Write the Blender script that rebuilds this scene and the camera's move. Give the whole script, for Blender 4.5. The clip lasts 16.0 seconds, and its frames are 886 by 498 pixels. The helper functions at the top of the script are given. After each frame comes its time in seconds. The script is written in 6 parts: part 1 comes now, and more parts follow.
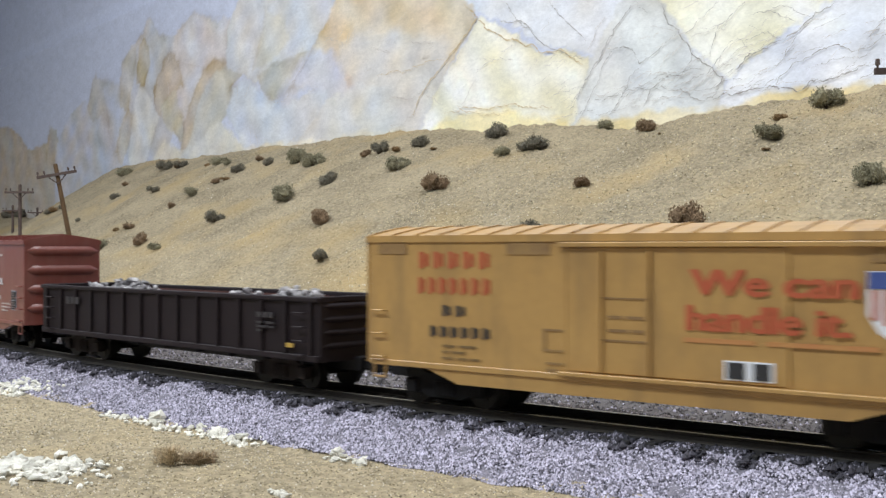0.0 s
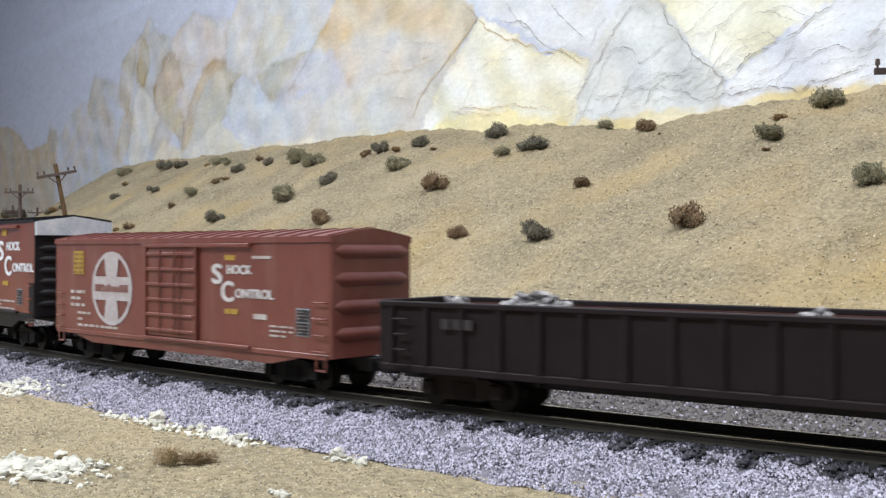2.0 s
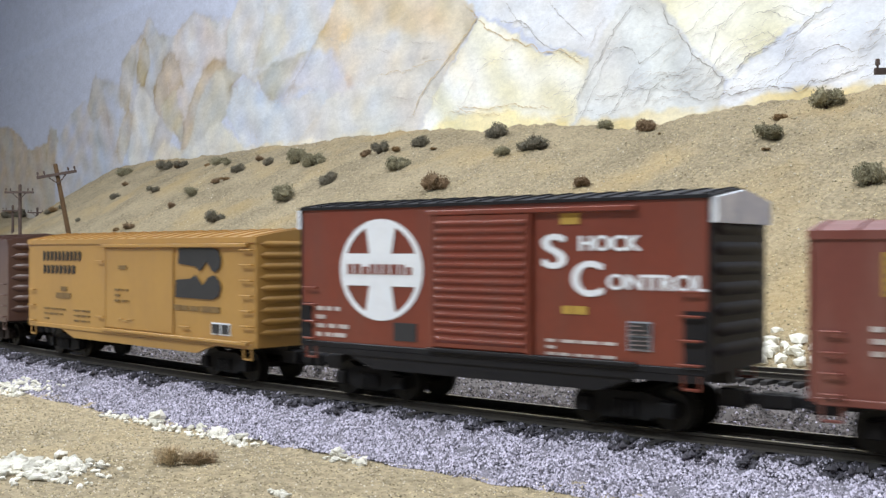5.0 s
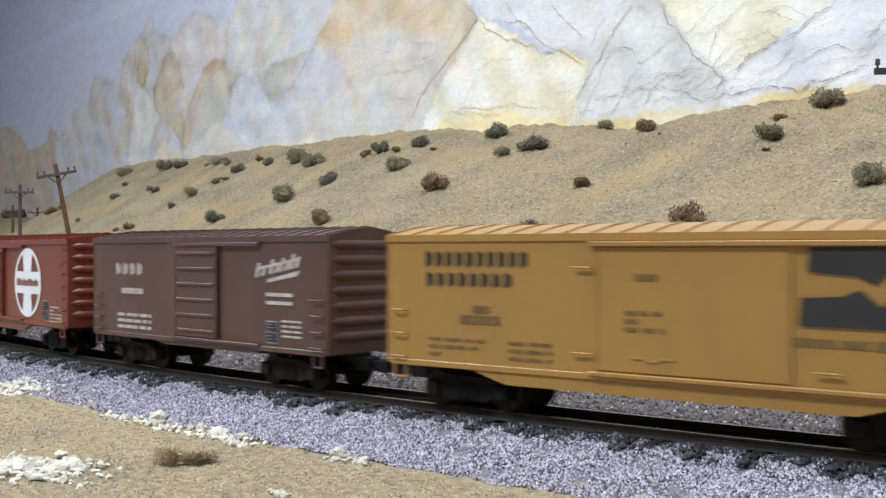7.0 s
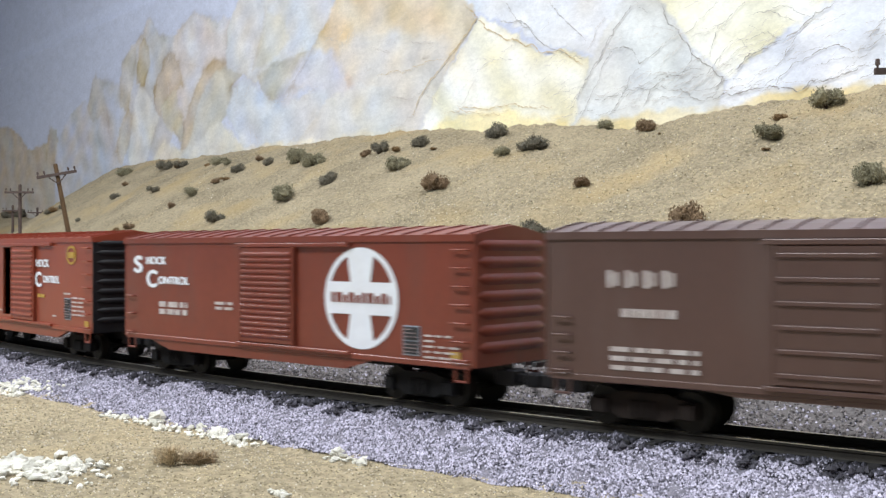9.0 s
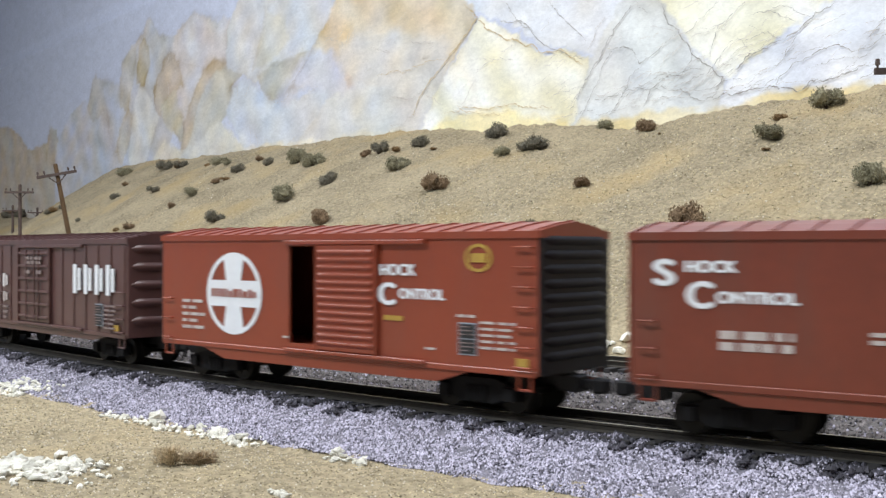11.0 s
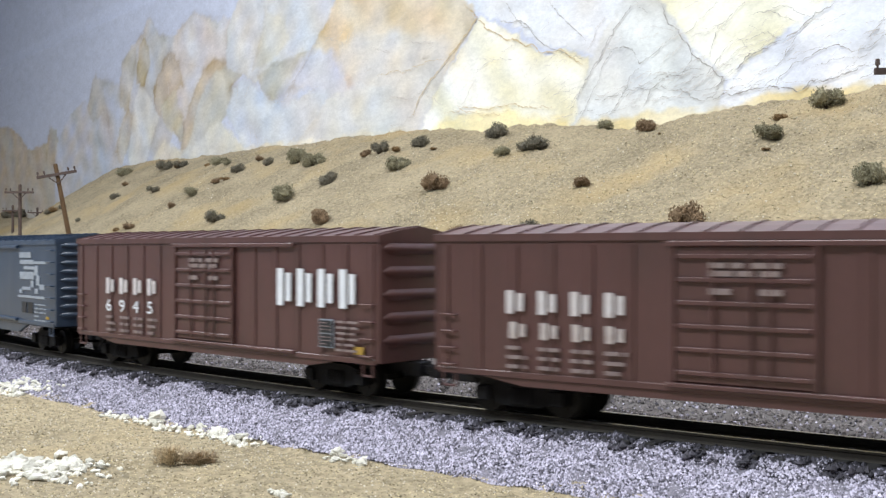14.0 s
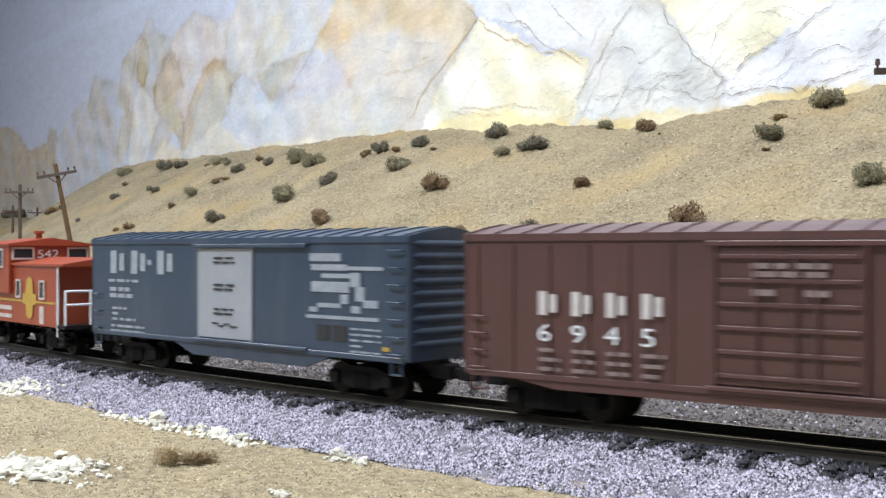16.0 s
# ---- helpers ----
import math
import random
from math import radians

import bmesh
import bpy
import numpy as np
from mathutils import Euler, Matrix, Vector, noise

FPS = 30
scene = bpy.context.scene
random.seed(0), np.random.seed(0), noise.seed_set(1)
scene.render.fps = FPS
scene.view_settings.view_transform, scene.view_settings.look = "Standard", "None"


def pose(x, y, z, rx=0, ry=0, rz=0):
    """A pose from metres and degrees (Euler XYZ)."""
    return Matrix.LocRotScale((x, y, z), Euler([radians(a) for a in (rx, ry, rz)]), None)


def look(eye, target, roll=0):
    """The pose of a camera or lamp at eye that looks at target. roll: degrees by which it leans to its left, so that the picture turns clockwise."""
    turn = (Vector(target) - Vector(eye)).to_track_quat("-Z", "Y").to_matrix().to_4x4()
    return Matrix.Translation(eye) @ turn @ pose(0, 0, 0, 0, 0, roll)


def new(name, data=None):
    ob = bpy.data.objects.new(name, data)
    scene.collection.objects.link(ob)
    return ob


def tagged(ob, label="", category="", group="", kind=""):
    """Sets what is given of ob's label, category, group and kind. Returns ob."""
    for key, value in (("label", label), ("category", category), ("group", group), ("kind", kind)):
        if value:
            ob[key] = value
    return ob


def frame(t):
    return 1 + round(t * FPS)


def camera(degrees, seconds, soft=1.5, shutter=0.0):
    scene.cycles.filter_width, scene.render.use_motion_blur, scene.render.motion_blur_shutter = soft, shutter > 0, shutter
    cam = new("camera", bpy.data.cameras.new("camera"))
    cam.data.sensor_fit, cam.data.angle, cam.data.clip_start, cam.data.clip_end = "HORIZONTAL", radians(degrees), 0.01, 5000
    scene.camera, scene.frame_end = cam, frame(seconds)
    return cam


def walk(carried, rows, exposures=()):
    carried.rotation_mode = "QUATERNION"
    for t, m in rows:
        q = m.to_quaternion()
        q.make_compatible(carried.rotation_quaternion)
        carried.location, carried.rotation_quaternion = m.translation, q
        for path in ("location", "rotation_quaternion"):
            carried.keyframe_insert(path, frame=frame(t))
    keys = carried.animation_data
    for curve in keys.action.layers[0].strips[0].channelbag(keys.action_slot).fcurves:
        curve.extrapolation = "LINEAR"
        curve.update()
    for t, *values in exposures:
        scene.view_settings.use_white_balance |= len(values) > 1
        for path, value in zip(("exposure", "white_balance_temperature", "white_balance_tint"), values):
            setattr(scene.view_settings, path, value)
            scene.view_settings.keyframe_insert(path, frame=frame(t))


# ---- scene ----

# ---------------------------------------------------------------- camera
EYE = (0.0, -0.2658, 0.0471)
YAW = radians(32.88)
cam = camera(46.54, 16.0, soft=1.4, shutter=0.6)
AIM = (EYE[0] - math.sin(YAW), EYE[1] + math.cos(YAW), EYE[2] + 0.0015)
walk(cam, [(0.0, look(EYE, AIM, 0.04)), (16.0, look(EYE, AIM, 0.04))], exposures=[(0.0, 0.10), (1.0, 0.10), (2.0, 0.18), (3.0, 0.25), (4.0, 0.28), (6.5, 0.13), (7.5, 0.10), (8.3, 0.22), (9.0, 0.28), (11.5, 0.19), (12.0, 0.18), (13.0, 0.25), (15.0, 0.35), (16.0, 0.37)])

# ---------------------------------------------------------------- light
world = bpy.data.worlds.new("room_air")
scene.world = world
world.use_nodes = True
bg = world.node_tree.nodes["Background"]
bg.inputs["Color"].default_value = (0.80, 0.88, 1.0, 1)
bg.inputs["Strength"].default_value = 0.05


def tube_lamp(x, y, z, sx, sy, watts, colour):
    data = bpy.data.lights.new("ceiling_lamp_light", "AREA")
    data.shape, data.size, data.size_y = "RECTANGLE", sx, sy
    data.energy, data.color = watts, colour
    ob = new("ceiling_lamp_light", data)
    ob.matrix_basis = look((x, y, z), (x, y, z - 1))
    return ob


tube_lamp(0.1, 0.0, 1.32, 1.3, 0.35, 15.0, (0.95, 0.975, 1.0))
tube_lamp(-0.9, -1.0, 1.32, 1.6, 0.35, 33.0, (0.87, 0.945, 1.0))
tube_lamp(-1.45, -0.1, 1.32, 1.3, 0.35, 18.0, (0.90, 0.94, 1.0))

# ---------------------------------------------------------------- materials


def mat(name, colour, rough=0.7, second=None, scale=120.0, amount=0.5, metal=0.0, bump=0.0, fine=900.0, spread=0.0, streak=None, dirt=None, spec=0.5, grain=0.4, patch=60.0, octaves=3):
    """Colour mixed with a second one by coarse and fine noise, with relief. spread: brightness change from object to object.
    streak: scale stretched along z, for run-down dirt. dirt: colour of soft patches."""
    m = bpy.data.materials.new(name)
    m.use_nodes = True
    n, l = m.node_tree.nodes, m.node_tree.links
    b = n["Principled BSDF"]
    b.inputs["Roughness"].default_value, b.inputs["Metallic"].default_value = rough, metal
    b.inputs["Specular IOR Level"].default_value = spec
    co = n.new("ShaderNodeTexCoord")
    a = n.new("ShaderNodeTexNoise")
    a.inputs["Scale"].default_value, a.inputs["Detail"].default_value = scale, 5
    l.new(co.outputs["Object"], a.inputs["Vector"])
    f = n.new("ShaderNodeTexNoise")
    f.inputs["Scale"].default_value, f.inputs["Detail"].default_value = fine, octaves
    l.new(co.outputs["Object"], f.inputs["Vector"])
    ramp = n.new("ShaderNodeMapRange")
    ramp.inputs["From Min"].default_value, ramp.inputs["From Max"].default_value = 0.35, 0.65
    ramp.inputs["To Max"].default_value = amount
    add = n.new("ShaderNodeMath")
    add.operation = "MULTIPLY_ADD"
    add.inputs[1].default_value, add.inputs[2].default_value = grain, 0.0
    l.new(f.outputs["Fac"], add.inputs[0])
    tot = n.new("ShaderNodeMath")
    tot.operation = "MULTIPLY_ADD"
    tot.inputs[1].default_value = 1 - grain
    l.new(a.outputs["Fac"], tot.inputs[0]), l.new(add.outputs[0], tot.inputs[2])
    l.new(tot.outputs[0], ramp.inputs["Value"])
    mix = n.new("ShaderNodeMix")
    mix.data_type = "RGBA"
    mix.inputs["A"].default_value = (*colour, 1)
    mix.inputs["B"].default_value = (*(second or [c * 0.7 for c in colour]), 1)
    l.new(ramp.outputs["Result"], mix.inputs["Factor"])
    out = mix.outputs["Result"]
    if dirt:
        mp = n.new("ShaderNodeMapping")
        mp.inputs["Scale"].default_value = (1, 1, 0.25) if streak else (1, 1, 1)
        l.new(co.outputs["Object"], mp.inputs["Vector"])
        d = n.new("ShaderNodeTexNoise")
        d.inputs["Scale"].default_value, d.inputs["Detail"].default_value = streak or patch, 6
        l.new(mp.outputs["Vector"], d.inputs["Vector"])
        r = n.new("ShaderNodeMapRange")
        r.inputs["From Min"].default_value, r.inputs["From Max"].default_value, r.inputs["To Max"].default_value = 0.5, 0.75, 0.7
        l.new(d.outputs["Fac"], r.inputs["Value"])
        mx = n.new("ShaderNodeMix")
        mx.data_type = "RGBA"
        mx.inputs["B"].default_value = (*dirt, 1)
        l.new(out, mx.inputs["A"]), l.new(r.outputs["Result"], mx.inputs["Factor"])
        out = mx.outputs["Result"]
    if spread:
        geo, info = n.new("ShaderNodeNewGeometry"), n.new("ShaderNodeObjectInfo")
        s = n.new("ShaderNodeMath")
        l.new(geo.outputs["Random Per Island"], s.inputs[0]), l.new(info.outputs["Random"], s.inputs[1])
        fr = n.new("ShaderNodeMath")
        fr.operation = "FRACT"
        l.new(s.outputs[0], fr.inputs[0])
        mr = n.new("ShaderNodeMapRange")
        mr.inputs["To Min"].default_value, mr.inputs["To Max"].default_value = 1 - spread, 1 + spread
        l.new(fr.outputs[0], mr.inputs["Value"])
        hs = n.new("ShaderNodeHueSaturation")
        l.new(mr.outputs["Result"], hs.inputs["Value"]), l.new(out, hs.inputs["Color"])
        out = hs.outputs["Color"]
    l.new(out, b.inputs["Base Color"])
    if bump:
        bp = n.new("ShaderNodeBump")
        bp.inputs["Strength"].default_value, bp.inputs["Distance"].default_value = 0.6, bump
        l.new(tot.outputs[0], bp.inputs["Height"]), l.new(bp.outputs["Normal"], b.inputs["Normal"])
    return m


SAND = mat("sand", (0.418, 0.346, 0.228), 0.95, (0.175, 0.148, 0.100), 16.0, 0.95, bump=0.009, fine=330.0, dirt=(0.45, 0.325, 0.15), spec=0.15, grain=0.62, patch=9.0, octaves=9)
BALLAST_BED = mat("ballast_bed", (0.20, 0.19, 0.225), 0.95, (0.10, 0.093, 0.115), 500.0, 0.9, bump=0.0012, fine=1400.0, spec=0.2)
# browner bed behind the front track, darkened as well for the train's shadow
REAR_BED = mat("brown_shaded_ballast_bed", (0.14, 0.127, 0.125), 0.95, (0.075, 0.067, 0.066), 500.0, 0.9, bump=0.0012, fine=1400.0, spec=0.2)
# near-black ballast: the train's shade between the rails, put into the colour
SHADED_BED = mat("train_shade_ballast", (0.035, 0.032, 0.034), 0.9, (0.06, 0.055, 0.058), 500.0, 0.9, bump=0.0012, fine=1400.0, spec=0.2)
BLUISH_INK = mat("bluish_grey_lettering", (0.36, 0.40, 0.46), 0.6, (0.24, 0.27, 0.33), 300.0, 0.8)
BROWN_INK = mat("faded_brown_lettering", (0.14, 0.085, 0.035), 0.6, (0.24, 0.145, 0.05), 300.0, 0.9)
DULL_INK = mat("dull_grey_lettering", (0.042, 0.036, 0.039), 0.7, (0.022, 0.018, 0.020), 240.0, 0.8)
FADED_RED = mat("faded_red_stripe", (0.48, 0.19, 0.07), 0.6, (0.50, 0.27, 0.085), 160.0, 0.9)
STONE = mat("ballast_stone", (0.405, 0.383, 0.462), 0.9, (0.26, 0.245, 0.30), 300.0, 0.7, spread=0.82, spec=0.3)
# rear stones: brown-grey of their own, with the train's shadow in the tone
STONE_BROWN = mat("brown_shaded_ballast_stone", (0.185, 0.168, 0.166), 0.9, (0.115, 0.10, 0.098), 300.0, 0.7, spread=0.75, spec=0.2)
STONE_DARK = mat("ballast_stone_dark", (0.042, 0.040, 0.052), 0.9, (0.075, 0.07, 0.085), 300.0, 0.7, spread=0.6)
WHITE_ROCK = mat("white_rock", (0.82, 0.80, 0.73), 0.9, (0.66, 0.62, 0.50), 140.0, 0.8, bump=0.001, fine=700.0, spread=0.15)
RAIL_SIDE = mat("rail_side", (0.030, 0.026, 0.023), 0.7, (0.055, 0.047, 0.036), 200.0, 0.6, spec=0.25)
RAIL_TOP = mat("rail_top", (0.55, 0.52, 0.47), 0.32, (0.30, 0.28, 0.25), 90.0, 0.7, metal=0.9)
TIE = mat("tie_wood", (0.020, 0.018, 0.018), 0.85, (0.04, 0.036, 0.036), 300.0, 0.7, spread=0.3)
BLACK = mat("black_paint", (0.010, 0.010, 0.013), 0.5, (0.018, 0.017, 0.019), 200.0, 0.6, spec=0.25)
TRUCK = mat("truck_plastic", (0.006, 0.006, 0.007), 0.7, (0.012, 0.0105, 0.0105), 260.0, 0.7, spec=0.2)
TRUCK_BROWN = mat("truck_brown", (0.026, 0.018, 0.015), 0.75, (0.012, 0.010, 0.010), 260.0, 0.7, spec=0.2)
WHEEL = mat("wheel_metal", (0.013, 0.012, 0.011), 0.5, (0.008, 0.007, 0.007), 300.0, 0.6, spec=0.25)
WHITE = mat("white_lettering", (0.84, 0.87, 0.93), 0.6, (0.74, 0.76, 0.82), 240.0, 0.6)
SOFT_WHITE = mat("soft_white_lettering", (0.72, 0.70, 0.72), 0.6, (0.55, 0.48, 0.48), 300.0, 0.8)
LILAC_WHITE = mat("worn_lilac_white", (0.56, 0.52, 0.54), 0.6, (0.42, 0.34, 0.34), 300.0, 0.8)
FAINT_PRINT = mat("faint_print", (0.30, 0.24, 0.235), 0.6, (0.20, 0.145, 0.14), 300.0, 0.8)
GREY_WHITE = mat("worn_white_lettering", (0.60, 0.56, 0.55), 0.6, (0.42, 0.33, 0.31), 300.0, 0.8)
YELLOW_INK = mat("yellow_lettering", (0.50, 0.33, 0.06), 0.6, (0.38, 0.22, 0.045), 240.0, 0.6)
RED_INK = mat("red_lettering", (0.46, 0.085, 0.035), 0.6, (0.42, 0.13, 0.05), 240.0, 0.6)
BLACK_INK = mat("black_lettering", (0.022, 0.022, 0.026), 0.6, (0.04, 0.04, 0.04), 240.0, 0.5)
BLUE_INK = mat("blue_lettering", (0.05, 0.09, 0.32), 0.6, (0.07, 0.10, 0.25), 240.0, 0.5)
ALU = mat("silver_paint", (0.86, 0.88, 0.93), 0.4, (0.45, 0.50, 0.62), 160.0, 0.8)
RED_WORN = mat("faded_red_paint", (0.215, 0.066, 0.052), 0.32, (0.17, 0.052, 0.042), 60.0, 0.8, fine=400.0, dirt=(0.25, 0.115, 0.095), streak=110.0)
RED_BROWN = mat("red_brown_paint", (0.215, 0.050, 0.030), 0.32, (0.17, 0.041, 0.026), 60.0, 0.7, fine=400.0, dirt=(0.165, 0.060, 0.044), streak=100.0)
RED_BRIGHT = mat("bright_red_paint", (0.285, 0.060, 0.031), 0.32, (0.25, 0.052, 0.028), 50.0, 0.6, fine=400.0, dirt=(0.24, 0.066, 0.042), streak=80.0)
YELLOW_WORN = mat("weathered_yellow_paint", (0.48, 0.288, 0.098), 0.36, (0.405, 0.238, 0.082), 50.0, 0.8, fine=400.0, dirt=(0.25, 0.155, 0.068), streak=110.0)
YELLOW = mat("yellow_paint", (0.44, 0.248, 0.070), 0.34, (0.385, 0.215, 0.060), 40.0, 0.7, fine=400.0, dirt=(0.37, 0.205, 0.068), streak=80.0)
BROWN = mat("brown_paint", (0.112, 0.062, 0.052), 0.34, (0.094, 0.053, 0.045), 50.0, 0.7, fine=400.0, dirt=(0.125, 0.080, 0.070), streak=90.0)
MAROON = mat("maroon_paint", (0.116, 0.056, 0.053), 0.34, (0.096, 0.047, 0.044), 60.0, 0.7, fine=400.0, dirt=(0.078, 0.046, 0.042), streak=120.0)
BLUE = mat("blue_grey_paint", (0.042, 0.066, 0.110), 0.32, (0.035, 0.055, 0.09), 50.0, 0.7, fine=400.0, dirt=(0.072, 0.092, 0.125), streak=90.0)
PALE_DOOR = mat("pale_grey_paint", (0.36, 0.38, 0.43), 0.5, (0.30, 0.32, 0.37), 60.0, 0.7, fine=400.0)
GON = mat("sooty_black_paint", (0.0135, 0.0088, 0.0108), 0.6, (0.021, 0.0135, 0.0155), 70.0, 0.7, fine=500.0, dirt=(0.020, 0.0155, 0.017), streak=90.0, spec=0.2)
PATCH = mat("brown_patch", (0.20, 0.115, 0.055), 0.6, (0.33, 0.20, 0.07), 90.0, 0.95)
GON_IN = mat("rusty_brown_inside", (0.125, 0.060, 0.052), 0.8, (0.065, 0.034, 0.03), 90.0, 0.8, fine=500.0, spec=0.2)
SCRAP = mat("scrap_load", (0.42, 0.40, 0.40), 0.6, (0.15, 0.14, 0.15), 180.0, 0.9, spread=0.5)
ORANGE_RED = mat("orange_red_paint", (0.33, 0.062, 0.027), 0.4, (0.27, 0.052, 0.024), 60.0, 0.6)
DARK_GLASS = mat("dark_window", (0.03, 0.035, 0.045), 0.15)
POLE = mat("pole_wood", (0.150, 0.092, 0.048), 0.85, (0.09, 0.056, 0.032), 150.0, 0.8, bump=0.0004, fine=900.0, spec=0.2)
POLE_DARK = mat("pole_wood_dark", (0.065, 0.045, 0.04), 0.85, (0.11, 0.075, 0.06), 150.0, 0.8)
SKY_PAINT = mat("sky_blue_wall_paint", (0.50, 0.57, 0.72), 0.9, (0.46, 0.53, 0.68), 2.0, 0.8)
ROOM_PAINT = mat("room_wall_paint", (0.45, 0.45, 0.46), 0.9, (0.42, 0.42, 0.43), 2.0, 0.8)

# ---------------------------------------------------------------- line of the track
CURVE, S0, S1 = 0.562, -0.62, 0.10


def on_track(s, off=0.0):
    """Point and heading of the track's centre line, at arc length s, moved sideways by off (away from the aisle)."""
    c = min(max(s, S0), S1)
    a = c * CURVE
    x, y = math.sin(a) / CURVE, (1 - math.cos(a)) / CURVE
    x, y = x + (s - c) * math.cos(a), y + (s - c) * math.sin(a)
    return x - off * math.sin(a), y + off * math.cos(a), a


def track_offset(x, y):
    """Distance of a point from the track's centre line, positive away from the aisle; arrays."""
    a0, a1 = S0 * CURVE, S1 * CURVE
    cx, cy = 0.0, 1 / CURVE
    ang = np.arctan2(x - cx, cy - y)
    arc = 1 / CURVE - np.hypot(x - cx, y - cy)
    x0, y0, _ = on_track(S0)
    x1, y1, _ = on_track(S1)
    left = -(x - x0) * math.sin(a0) + (y - y0) * math.cos(a0)
    right = -(x - x1) * math.sin(a1) + (y - y1) * math.cos(a1)
    along0 = (x - x0) * math.cos(a0) + (y - y0) * math.sin(a0)
    along1 = (x - x1) * math.cos(a1) + (y - y1) * math.sin(a1)
    return np.where(along0 < 0, left, np.where(along1 > 0, right, arc))


# ---------------------------------------------------------------- shape of the land
def wall_y(x):
    """Line of the painted wall."""
    x = np.asarray(x, float)
    bend = np.log1p(np.exp((x + 0.05) / 0.08)) * 0.08
    return 0.572 - 0.32 * x + 0.36 * bend


def smooth(a, b, v):
    t = np.clip((v - a) / (b - a), 0, 1)
    return t * t * (3 - 2 * t)


def lumps(x, y, f, seed):
    """Cheap smooth noise of about -1 to 1; arrays."""
    r = np.random.RandomState(seed)
    v = 0
    for i in range(7):
        a, p, g = r.uniform(0, 6.28), r.uniform(0, 6.28), f * r.uniform(0.6, 1.7)
        v = v + np.sin((x * math.cos(a) + y * math.sin(a)) * g + p)
    return v / 3.2


HILL_FOOT = 0.205


def land(x, y):
    """Height of the ground; arrays."""
    x, y = np.asarray(x, float), np.asarray(y, float)
    u = track_offset(x, y)
    w = np.maximum(wall_y(x) - y, 0.0) * 0.952
    up = np.maximum(u - HILL_FOOT, 0)
    q = up / (up + w + 1e-6)
    crest = np.interp(x, [-3.2, -2.38, -1.98, -1.84, -1.74, -1.67, -1.42, -1.12, -0.85, -0.73, -0.62, -0.37, -0.15, 1.0],
                      [0.15, 0.150, 0.132, 0.176, 0.206, 0.219, 0.225, 0.219, 0.218, 0.207, 0.194, 0.187, 0.196, 0.205])
    z = -0.0125 + crest * (0.80 * q ** 0.95 + 0.2 * smooth(0, 1, q))
    z = z + 0.006 * lumps(x, y, 9, 3) * smooth(0, 0.2, up) + 0.0026 * lumps(x, y, 34, 4) * smooth(0, 0.08, up) + 0.0011 * lumps(x, y, 95, 14) * smooth(0, 0.06, up) + (0.0012 * lumps(x, y, 210, 15) + 0.0010 * lumps(x, y, 430, 19)) * smooth(0, 0.05, up)
    z = z + 0.0006 * lumps(x, y, 130, 5) + 0.0004 * lumps(x, y, 320, 6) + 0.0005 * lumps(x, y, 800, 16) * smooth(0.2, 0.23, np.abs(u)) + 0.0010 * lumps(x, y, 22, 8) * smooth(-0.05, -0.08, u)
    # roadbed
    bed = np.where(u < 0.06, np.interp(u, [-0.044, -0.020, 0.020, 0.06], [-0.0125, -0.0042, -0.0042, -0.0085]),
                   np.interp(u, [0.06, 0.10, 0.125, 0.16, 0.185], [-0.0085, -0.0085, -0.0042, -0.0042, -0.0125]))
    on = (u > -0.044) & (u < 0.185)
    return np.where(on, np.maximum(bed + 0.0004 * lumps(x, y, 260, 7), z - 0.004 * (u > 0)), z)


def lz(x, y):
    return float(land(np.array([x]), np.array([y]))[0])


# ---------------------------------------------------------------- mesh helpers
def mesh_of(name, verts, faces, mats, index=None, smooth_faces=False):
    me = bpy.data.meshes.new(name)
    me.from_pydata([tuple(v) for v in verts] if not isinstance(verts, np.ndarray) else verts.tolist(), [], faces if isinstance(faces, list) else faces.tolist())
    for m in (mats if isinstance(mats, (list, tuple)) else [mats]):
        me.materials.append(m)
    if index is not None:
        me.polygons.foreach_set("material_index", index)
    if smooth_faces:
        me.polygons.foreach_set("use_smooth", [True] * len(me.polygons))
    me.update()
    return me


def part(name, bm, material, parent=None, label="", at=None):
    """Link a bmesh as one mesh object under a thing or a part."""
    me = bpy.data.meshes.new(name)
    bm.to_mesh(me)
    bm.free()
    for m in (material if isinstance(material, (list, tuple)) else [material]):
        me.materials.append(m)
    ob = new(name, me)
    if parent:
        ob.parent = parent
    if at is not None:
        ob.matrix_basis = at
    if label:
        tagged(ob, label)
    return ob


def box(bm, x0, x1, y0, y1, z0, z1, bevel=0.0, mi=0):
    m = Matrix.LocRotScale(((x0 + x1) / 2, (y0 + y1) / 2, (z0 + z1) / 2), None, (abs(x1 - x0), abs(y1 - y0), abs(z1 - z0)))
    r = bmesh.ops.create_cube(bm, size=1, matrix=m)
    fs = list({f for v in r["verts"] for f in v.link_faces})
    if bevel:
        es = list({e for v in r["verts"] for e in v.link_edges})
        fs = bmesh.ops.bevel(bm, geom=es, offset=bevel, segments=1, affect="EDGES")["faces"] + [f for f in fs if f.is_valid]
    for f in fs:
        f.material_index = mi


def tube(bm, p, q, r, n=6, r2=None, mi=0):
    p, q = Vector(p), Vector(q)
    d = q - p
    m = Matrix.Translation((p + q) / 2) @ d.to_track_quat("Z", "Y").to_matrix().to_4x4()
    for v in bmesh.ops.create_cone(bm, cap_ends=True, segments=n, radius1=r, radius2=r if r2 is None else r2, depth=d.length, matrix=m)["verts"]:
        for f in v.link_faces:
            f.material_index = mi


